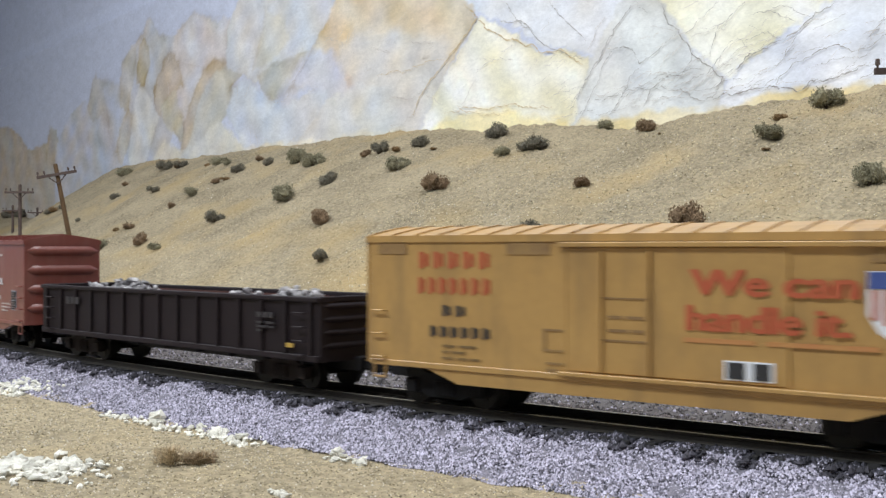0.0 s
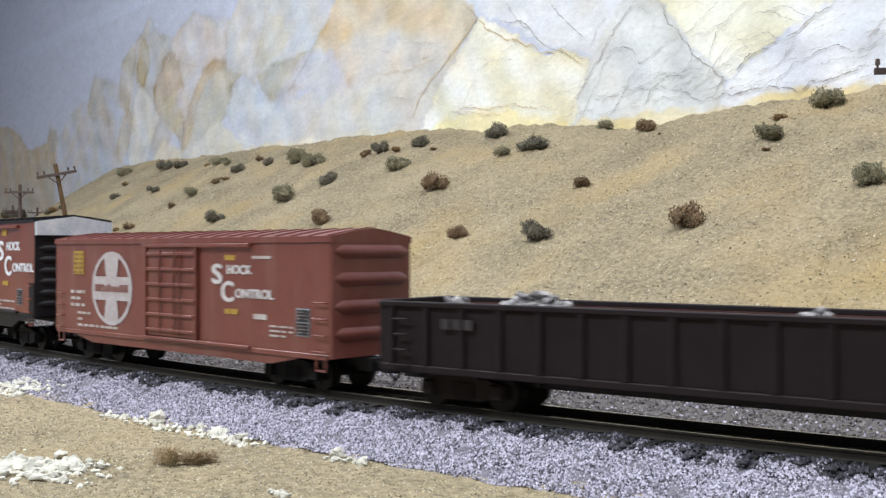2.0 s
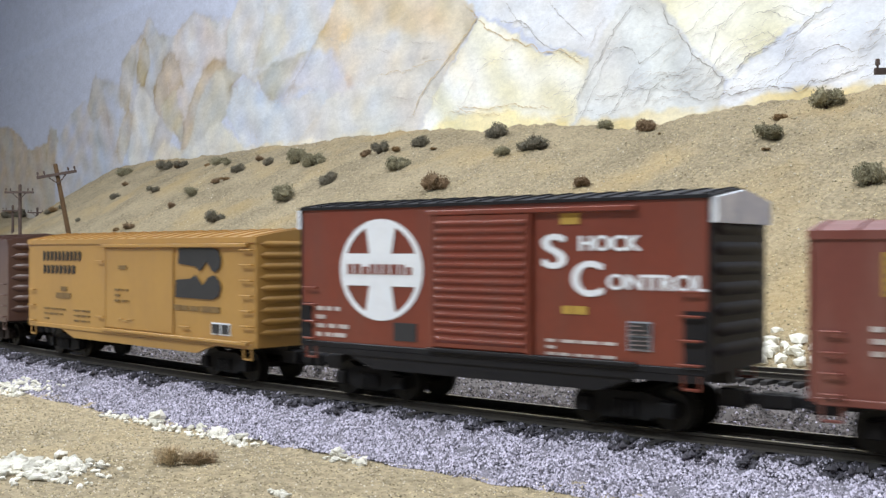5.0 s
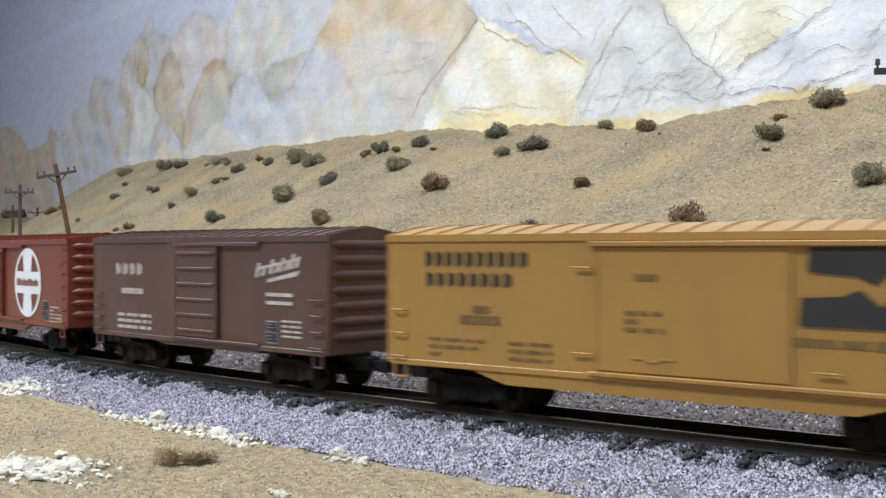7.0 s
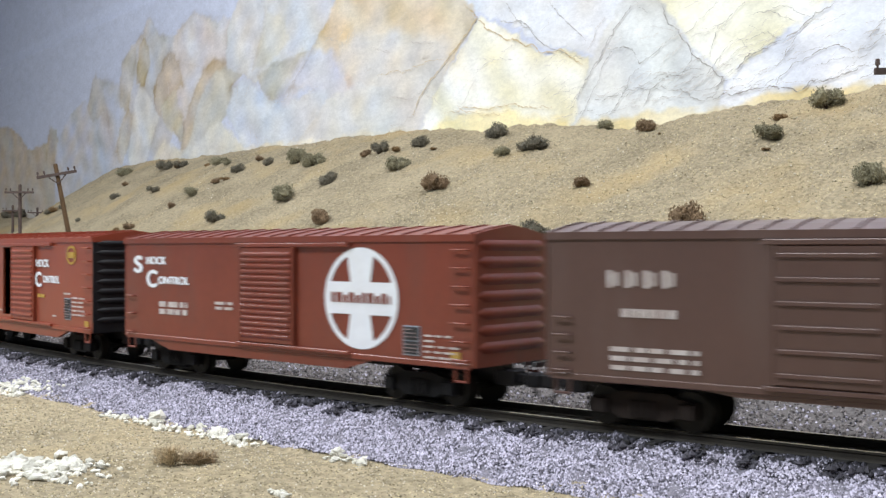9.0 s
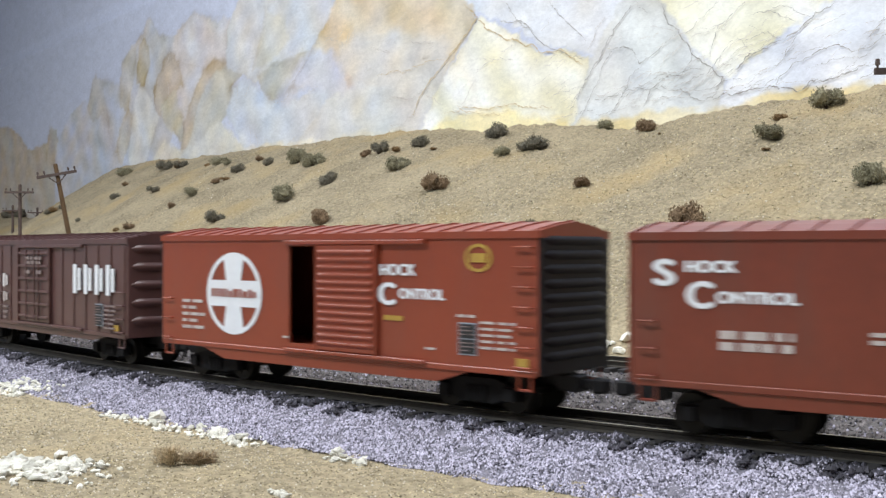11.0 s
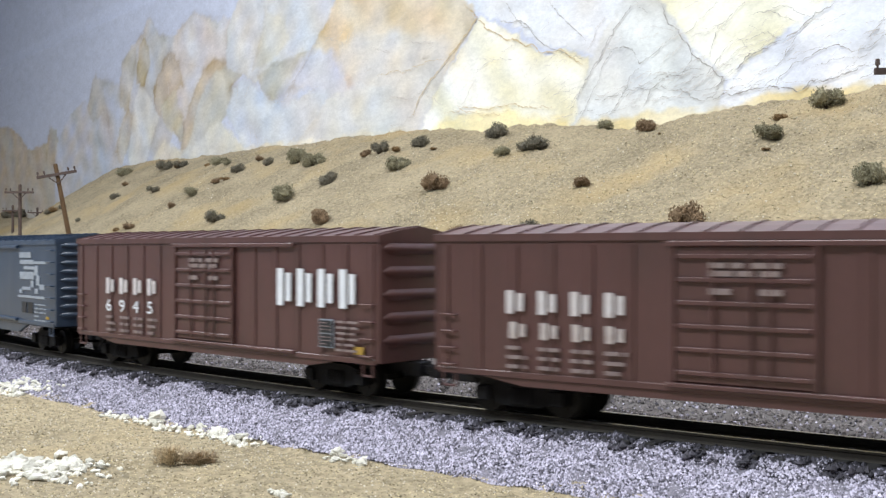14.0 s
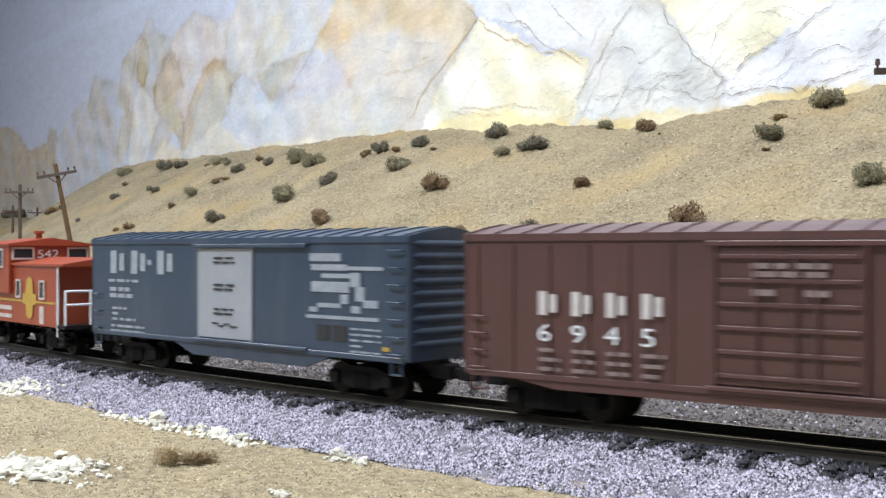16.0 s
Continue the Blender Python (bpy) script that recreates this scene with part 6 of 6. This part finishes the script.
crack([(-0.524, 0.255), (-0.513, 0.263), (-0.491, 0.261)], 0.00081, 2, 132)
crack([(-0.837, 0.321), (-0.796, 0.308), (-0.812, 0.317)], 0.00077, 2, 133)
crack([(-0.823, 0.282), (-0.785, 0.287), (-0.729, 0.285), (-0.686, 0.286)], 0.00084, 1, 134)
crack([(-0.947, 0.353), (-0.903, 0.336), (-0.909, 0.312)], 0.00093, 2, 135)
crack([(-0.796, 0.212), (-0.759, 0.215), (-0.729, 0.227)], 0.00074, 2, 136)
crack([(-1.418, 0.384), (-1.354, 0.368), (-1.294, 0.362)], 0.00115, 2, 137)
crack([(-1.409, 0.308), (-1.381, 0.288), (-1.399, 0.244)], 0.00118, 2, 138)
crack([(-1.09, 0.275), (-1.043, 0.284), (-1.017, 0.306)], 0.00100, 2, 139)


def fine_lines():
    """Short faint brush lines: upright on the far crags, level and slanting on the near faces."""
    q = random.Random(12)
    for i in range(100):
        x = q.choice((q.uniform(-1.80, -1.05), q.uniform(-1.05, -0.55), q.uniform(-0.55, -0.12), q.uniform(-0.55, -0.12)))
        top = 0.40 if x < -1.0 else (0.36 if x < -0.7 else 0.30)
        z = q.uniform(0.20, top - (0.08 if x < -1.5 else 0.0))
        if x < -1.05:
            a, n, w = q.gauss(1.57, 0.35), q.uniform(0.02, 0.07), 0.0009
        elif x < -0.55:
            a, n, w = q.gauss(0.15, 0.5), q.uniform(0.015, 0.05), 0.0007
        else:
            a, n, w = q.gauss(0.45, 0.35), q.uniform(0.012, 0.045), 0.0006
        dx, dz = math.cos(a) * n / 2, math.sin(a) * n / 2
        b = q.uniform(-0.25, 0.25) * n
        crack([(x - dx, z - dz), (x - dz * 2 * b, z + dx * 2 * b), (x + dx, z + dz)], w * q.uniform(0.7, 1.4), 3 if x < -0.55 else q.choice((2, 3)), 500 + i)

    for i in range(90):
        x = q.uniform(-0.50, -0.13)
        z = q.uniform(0.193, 0.245) if x > -0.30 else q.uniform(0.19, 0.225)
        a, n = q.gauss(0.30 if x > -0.30 else 0.15, 0.15), q.uniform(0.006, 0.024)
        crack([(x - math.cos(a) * n, z - math.sin(a) * n), (x, z + q.uniform(-0.001, 0.001)), (x + math.cos(a) * n, z + math.sin(a) * n)], 0.0006 * q.uniform(0.6, 1.2), q.choice((0, 2, 2)), 700 + i)


fine_lines()

# ---------------------------------------------------------------- brush on the hillside
LEAF = {"dark": mat("dark_foliage", (0.135, 0.125, 0.100), 0.95, (0.19, 0.170, 0.125), 500.0, 0.8, spread=0.35, spec=0.1), "sage": mat("sage_foliage", (0.265, 0.240, 0.150), 0.95, (0.175, 0.165, 0.115), 500.0, 0.8, spread=0.35),
        "brown": mat("brown_foliage", (0.26, 0.180, 0.110), 0.95, (0.17, 0.120, 0.08), 500.0, 0.8, spread=0.35, spec=0.1), "tan": mat("tan_foliage", (0.26, 0.17, 0.085), 0.9, (0.17, 0.11, 0.06), 500.0, 0.8, spread=0.35, spec=0.1)}
TWIG = mat("twig", (0.09, 0.06, 0.04), 0.9, (0.05, 0.035, 0.025), 500.0, 0.8)


def bush_meshes(seed, tint):
    """Foliage and twigs of one bush of unit half width: small ragged clumps with gaps."""
    r = np.random.RandomState(seed)
    cores = [(r.uniform(-0.55, 0.55), r.uniform(-0.45, 0.45), r.uniform(0.20, 0.55), r.uniform(0.30, 0.52)) for _ in range(6)]
    V, F, k = [], [], 0
    shapes = [octa(s) for s in range(40, 46)]
    for i in range(1700):
        cx, cy, cz, cr = cores[r.randint(6)]
        d = r.normal(size=3)
        d /= np.linalg.norm(d)
        p = np.array([cx, cy, cz]) + d * cr * r.uniform(0.55, 1.08) * np.array([1, 1, 0.85])
        if p[2] < 0.0:
            p[2] = r.uniform(0, 0.1)
        v, f = shapes[r.randint(6)]
        R = np.array(Euler(tuple(r.uniform(0, 6, 3))).to_matrix())
        V.append((v * np.array([1.1, 0.85, 0.8])) @ R * r.uniform(0.028, 0.066) + p), F.append(f + k)
        k += len(v)
    for cx, cy, cz, cr in cores:
        v, f = stone_shape(int(cr * 1e4), 0.85)
        V.append(v * cr * 0.80 + np.array([cx, cy, max(cz, cr * 0.5)])), F.append(f + k)
        k += len(v)
    me = mesh_of("foliage", np.concatenate(V), np.concatenate(F), LEAF[tint])
    bm = bmesh.new()
    for i in range(9):
        cx, cy, cz, cr = cores[i % 6]
        tube(bm, (r.uniform(-0.08, 0.08), r.uniform(-0.08, 0.08), -0.12), (cx + r.uniform(-0.2, 0.2), cy, cz + cr * 0.8), 0.045, 5, 0.012)
    tw = bpy.data.meshes.new("stem")
    bm.to_mesh(tw)
    bm.free()
    tw.materials.append(TWIG)
    return me, tw


BUSH_WORDS = {"dark": "dark grey-green scrub bush on the sand slope", "sage": "dusty sage-green scrub bush on the sand slope", "brown": "dry brown scrub bush on the sand slope", "tan": "low tan tuft of dry brush on the sand slope"}
BUSH_SHAPES = {(t, i): bush_meshes(60 + 10 * j + i, t) for j, t in enumerate(("dark", "sage", "brown", "tan")) for i in range(4)}


def bush(x, y, r, tint, seed, low=1.22):
    q = random.Random(seed)
    top = empty("bush", Matrix.LocRotScale((x, y, lz(x, y) - 0.04 * r), Euler((0, 0, q.uniform(0, 6.28))), None), BUSH_WORDS[tint], "bush", tint + " bushes of the hillside")
    for me, nm in zip(BUSH_SHAPES[(tint, seed % 4)], ("foliage", "stem")):
        ob = new(nm, me)
        ob.parent = top
        ob.scale = (r, r * 0.9, r * low * q.uniform(0.62, 1.05))


for i, (x, y, r) in enumerate([(-0.884, 0.607, 0.0155), (-0.744, 0.640, 0.0140), (-0.719, 0.707, 0.0137), (-0.666, 0.714, 0.0160), (-0.472, 0.626, 0.0200), (-0.345, 0.399, 0.0148), (-0.567, 0.416, 0.0100), (-1.375, 0.864, 0.0144), (-0.548, 0.687, 0.0156), (-1.396, 0.809, 0.0083), (-1.222, 0.812, 0.0111), (-1.351, 0.953, 0.0187), (-1.033, 0.795, 0.0144), (-0.982, 0.800, 0.0111), (-1.292, 0.932, 0.0133)]):
    bush(x, y, r, "dark", i)
for i, (x, y, r) in enumerate([(-0.792, 0.620, 0.0183), (-0.833, 0.725, 0.0173), (-0.884, 0.754, 0.0208), (-0.638, 0.634, 0.0180), (-0.218, 0.536, 0.0163), (-0.190, 0.598, 0.0165), (-0.124, 0.412, 0.0163), (-0.948, 0.573, 0.0122), (-1.063, 0.740, 0.0131), (-1.140, 0.871, 0.0190), (-1.517, 1.001, 0.0228), (-1.101, 0.846, 0.0130), (-0.496, 0.609, 0.0100), (-1.118, 0.633, 0.0125), (-0.427, 0.703, 0.0129)]):
    bush(x, y, r, "sage", i)
for i, (x, y, r) in enumerate([(-0.639, 0.506, 0.0169), (-0.536, 0.550, 0.0159), (-0.231, 0.385, 0.0148), (-0.366, 0.653, 0.0145), (-0.362, 0.502, 0.0132), (-0.430, 0.420, 0.0098), (-1.015, 0.606, 0.0146), (-1.125, 0.684, 0.0130), (-1.082, 0.720, 0.0090), (-1.043, 0.765, 0.0092), (-1.300, 0.937, 0.0122), (-1.019, 0.826, 0.0084), (-0.742, 0.713, 0.0096), (-1.407, 0.914, 0.0075)]):
    bush(x, y, r, "brown", i)
for i, (x, y, r) in enumerate([(-0.677, 0.685, 0.0091), (-0.630, 0.690, 0.0057), (-1.151, 0.681, 0.0091), (-0.225, 0.587, 0.0107), (-0.337, 0.612, 0.0032), (-1.025, 0.765, 0.0101), (-1.199, 0.899, 0.0092), (-0.217, 0.516, 0.0050), (-1.614, 0.925, 0.0133), (-2.309, 1.305, 0.0169)]):
    bush(x, y, r, "tan", i, 0.75)
for i, (x, y, r) in enumerate([(-2.250, 1.262, 0.0177), (-2.236, 1.282, 0.0197), (-2.226, 1.278, 0.0162), (-1.584, 0.921, 0.0105), (-1.625, 0.922, 0.0120)]):
    bush(x, y, r, "dark", i)

# tumbleweed by the aisle
BRUSH = mat("dry_brush", (0.42, 0.33, 0.22), 0.95, (0.30, 0.22, 0.14), 400.0, 0.8, spread=0.3, spec=0.1)
STRAW = mat("dry_straw", (0.62, 0.52, 0.37), 0.95, (0.48, 0.38, 0.25), 400.0, 0.8, spread=0.3, spec=0.1)


def tumbleweed(x, y, r):
    top = empty("tumbleweed", pose(x, y, lz(x, y), 0, 0, 35), "tangled dry tan-brown brush lying on the sand", "dry brush")
    q = np.random.RandomState(5)
    for j, (ox, hh, m) in enumerate(((-0.45, 1.0, STRAW), (0.5, 0.62, BRUSH))):
        bm = bmesh.new()
        for i in range(900):
            a, b = q.uniform(0, 6.28), q.uniform(0, 1.4)
            p = Vector((ox * r + r * 0.5 * math.cos(a) * q.uniform(0, 1), r * 0.4 * math.sin(a) * q.uniform(0, 1), hh * r * 0.7 * q.uniform(0, 0.7)))
            d = Vector((math.cos(a) * math.cos(b), math.sin(a) * math.cos(b), math.sin(b))) * r * q.uniform(0.06, 0.17)
            e = p + d
            e.z = max(e.z, 0.0004)
            tube(bm, p, e, r * 0.017, 3, r * 0.009)
        part("twig_tangle", bm, m, top)


tumbleweed(-0.215, -0.065, 0.0088)


# ---------------------------------------------------------------- white rocks
def rock_mesh(seed):
    V, F = stone_shape(seed, 0.72)
    bm = bmesh.new()
    vs = [bm.verts.new(v) for v in V]
    for f in F:
        bm.faces.new([vs[i] for i in f])
    bmesh.ops.subdivide_edges(bm, edges=bm.edges[:], cuts=1, use_grid_fill=True)
    q = random.Random(seed)
    for v in bm.verts:
        v.co *= q.uniform(0.86, 1.12)
    me = bpy.data.meshes.new("rock")
    bm.to_mesh(me)
    bm.free()
    me.materials.append(WHITE_ROCK)
    return me


ROCKS = [rock_mesh(i) for i in range(200, 209)]


def rocks(x0, y0, x1, y1, spread, n, r0, r1, seed, label, lift=0.3):
    """Rocks strewn along a line."""
    q = random.Random(seed)
    for i in range(n):
        t = q.random()
        x, y = x0 + (x1 - x0) * t + q.gauss(0, spread), y0 + (y1 - y0) * t + q.gauss(0, spread)
        r = r0 + (r1 - r0) * q.random() ** 2
        ob = new("rock", q.choice(ROCKS))
        ob.matrix_basis = Matrix.LocRotScale((x, y, lz(x, y) + r * lift), Euler((q.uniform(-0.3, 0.3), q.uniform(-0.3, 0.3), q.uniform(0, 6.28))), (r, r * q.uniform(0.7, 1), r * q.uniform(0.7, 1)))
        tagged(ob, label, "rock", "white rocks on the sand")


NEAR = "small white plaster rock on the sand by the ballast"
rocks(-0.400, 0.004, -0.368, -0.004, 0.0044, 55, 0.0011, 0.0026, 1, NEAR)
rocks(-0.302, -0.021, -0.222, -0.031, 0.0019, 50, 0.0009, 0.0028, 2, NEAR)
rocks(-0.278, -0.021, -0.268, -0.023, 0.001, 2, 0.0036, 0.0042, 12, NEAR)
rocks(-0.240, -0.026, -0.236, -0.027, 0.001, 2, 0.0036, 0.0042, 13, NEAR)
rocks(-0.192, -0.033, -0.174, -0.038, 0.0016, 17, 0.0010, 0.0024, 3, NEAR)
rocks(-0.262, -0.096, -0.232, -0.090, 0.0062, 165, 0.0012, 0.0028, 4, NEAR)
rocks(-0.170, -0.078, -0.163, -0.076, 0.0016, 7, 0.0010, 0.0022, 5, NEAR)


def crumbs():
    """White crumbs between the larger rocks."""
    r = np.random.RandomState(43)
    x = np.concatenate([-0.247 + r.normal(0, 0.0115, 420), -0.384 + r.normal(0, 0.011, 150), r.uniform(-0.305, -0.215, 130)])
    y = np.concatenate([-0.093 + r.normal(0, 0.0062, 420), r.normal(0, 0.0040, 150), np.zeros(130)])
    y[570:] = np.interp(x[570:], [-0.305, -0.165], [-0.020, -0.040]) + r.normal(0, 0.0022, 130)
    size = r.uniform(0.0004, 0.0012, len(x))
    scatter("rock_crumbs", np.column_stack([x, y, land(x, y) + size * 0.3]), size, [WHITE_ROCK], np.zeros(len(x), int), "white plaster crumbs strewn between the rocks", 44, [stone_shape(i) for i in range(310, 318)])["category"] = "rubble"


crumbs()
FAR = "pale broken rock piled at the foot of the hill"


def rubble():
    r = np.random.RandomState(41)
    x = np.concatenate([r.uniform(-0.20, 0.02, 150), r.uniform(-0.45, -0.20, 60)])
    y = np.where(x > -0.2, 0.236, 0.236 + (-0.2 - x) * 0.12) + r.normal(0, 0.008, len(x))
    size = r.uniform(0.0018, 0.0050, len(x))
    ob = scatter("rubble", np.column_stack([x, y, land(x, y) + size * 0.3]), size, [WHITE_ROCK], np.zeros(len(x), int), FAR, 6, [stone_shape(i) for i in range(300, 308)])
    ob["category"] = "rubble"


rubble()


# ---------------------------------------------------------------- telegraph poles
def telegraph_pole(x, y, top, lean_x, arm, dark, turn, lean_y=0):
    g = lz(x, y)
    H = top - g
    t = empty("telegraph_pole", pose(x, y, g - 0.004, lean_y, lean_x, 0), "dark weathered wooden telegraph pole with one cross-arm" if dark else "leaning brown wooden telegraph pole with one cross-arm", "telegraph pole", "telegraph poles by the line")
    m = POLE_DARK if dark else POLE
    bm = bmesh.new()
    tube(bm, (0, 0, -0.003), (0, 0, H + 0.004), 0.0027, 10, 0.0019)
    part("post", bm, m, t)
    c, s = math.cos(turn), math.sin(turn)
    bm = bmesh.new()
    z = H - 0.006
    h = arm / 2
    r = bmesh.ops.create_cube(bm, size=1, matrix=Matrix.Translation((-s * -0.0026, c * -0.0026, z)) @ Euler((0, 0, turn)).to_matrix().to_4x4() @ Matrix.Diagonal((arm, 0.0018, 0.0026, 1)))
    part("cross_arm", bm, POLE_DARK, t)
    for k in (-0.92, -0.6, 0.6, 0.92):
        bm = bmesh.new()
        px, py = c * k * h + s * 0.0026, s * k * h - c * 0.0026
        tube(bm, (px, py, z + 0.001), (px, py, z + 0.0030), 0.0005, 6)
        tube(bm, (px, py, z + 0.0026), (px, py, z + 0.0050), 0.0011, 8, 0.0008)
        part("insulator", bm, POLE_DARK, t)
    for k in (-1, 1):
        bm = bmesh.new()
        tube(bm, (s * 0.0026, -c * 0.0026, z - 0.009), (c * k * h * 0.45 + s * 0.0026, s * k * h * 0.45 - c * 0.0026, z - 0.0012), 0.0006, 5)
        part("brace", bm, POLE_DARK, t)


telegraph_pole(-0.802, 0.359, 0.130, -9.3, 0.036, False, 0.75, 6.0)
telegraph_pole(-1.154, 0.536, 0.130, 0, 0.036, True, 0.6)
telegraph_pole(-1.698, 0.899, 0.130, 0, 0.036, True, 0.6)
telegraph_pole(-1.747, 0.986, 0.130, 0, 0.036, True, 0.6)
telegraph_pole(-0.068, 0.190, 0.130, 0, 0.030, True, 0.5)


# ---------------------------------------------------------------- grit on the sand
def grit():
    """Coarse crumbs of several tones on the flats and on the slope."""
    r = np.random.RandomState(77)
    shapes = [octa(i) for i in range(20, 26)]
    n0, n1, n2 = 62000, 34000, 26000
    x = np.concatenate([r.uniform(-0.52, -0.03, n0), r.uniform(-1.15, 0.05, n1), r.uniform(-0.55, 0.05, n2)])
    y = np.concatenate([r.uniform(-0.14, 0.03, n0), r.uniform(0.2, 0.95, n1), r.uniform(0.2, 0.66, n2)])
    u = track_offset(x, y)
    ok = ((u < -0.041) | (u > 0.19)) & (y < wall_y(x)) & (np.hypot(x, y + 0.266) > 0.1)
    x, y = x[ok], y[ok]
    n = len(x)
    size = np.where(y < 0.1, r.uniform(0.00016, 0.00040, n), r.uniform(0.0004, 0.0010, n) * r.uniform(0.6, 1.2, n))
    patch = lumps(x, y, 60, 78)
    tone = np.where(r.uniform(0, 1, n) < np.where(y < 0.1, 0.36 + 0.24 * patch, 0.07 + 0.06 * patch), 1, 0)
    tone = np.where(r.uniform(0, 1, n) < np.where(y < 0.1, 0.15, 0.08), 2, tone)
    scatter("sand_grit", np.column_stack([x, y, land(x, y)]), size, GRITS, tone, "coarse tan and brown grit strewn on the sand", 9, shapes)["category"] = "grit"


GRITS = [mat("sand_grit", (0.475, 0.398, 0.26), 0.95, (0.382, 0.322, 0.204), 200.0, 0.8, spread=0.40, spec=0.1), mat("brown_grit", (0.20, 0.165, 0.105), 0.95, (0.14, 0.118, 0.08), 200.0, 0.8, spread=0.45, spec=0.1),
         mat("pale_grit", (0.60, 0.55, 0.46), 0.95, (0.48, 0.43, 0.36), 200.0, 0.8, spread=0.25, spec=0.1)]
grit()


# ---------------------------------------------------------------- what moves
RUN = (0.0000, 0.0548, 0.1095, 0.1634, 0.2162, 0.2687, 0.3223, 0.3778, 0.4342, 0.4901, 0.5478, 0.6061, 0.6647, 0.7236, 0.7826, 0.8412, 0.8970, 0.9543, 1.0100, 1.0669, 1.1228, 1.1791, 1.2360, 1.2940, 1.3531,
       1.4120, 1.4695, 1.5250, 1.5790, 1.6330, 1.6857, 1.7398, 1.7932)  # metres gone at each half second


def run_of_train(t):
    """Distance that the train has gone at t seconds."""
    return float(np.interp(t, np.arange(len(RUN)) * 0.5, RUN))


def car_pose(middle, reach, t):
    s = middle + run_of_train(t)
    xa, ya, _ = on_track(s - reach)
    xb, yb, _ = on_track(s + reach)
    return pose((xa + xb) / 2, (ya + yb) / 2, 0, 0, 0, math.degrees(math.atan2(yb - ya, xb - xa)))


def motions():
    for car, middle, reach in CARS:
        walk(car, [(t, car_pose(middle, reach, t)) for t in np.arange(0, 16.01, 0.5)])
    for w, wx in WHEELSETS:
        rows = []
        for i in range(0, 241):
            t = i / 15
            rows.append((t, Matrix.Translation((wx, 0, 0.0053)) @ Euler((0, run_of_train(t) / 0.0053, 0)).to_matrix().to_4x4()))
        walk(w, rows)


motions()
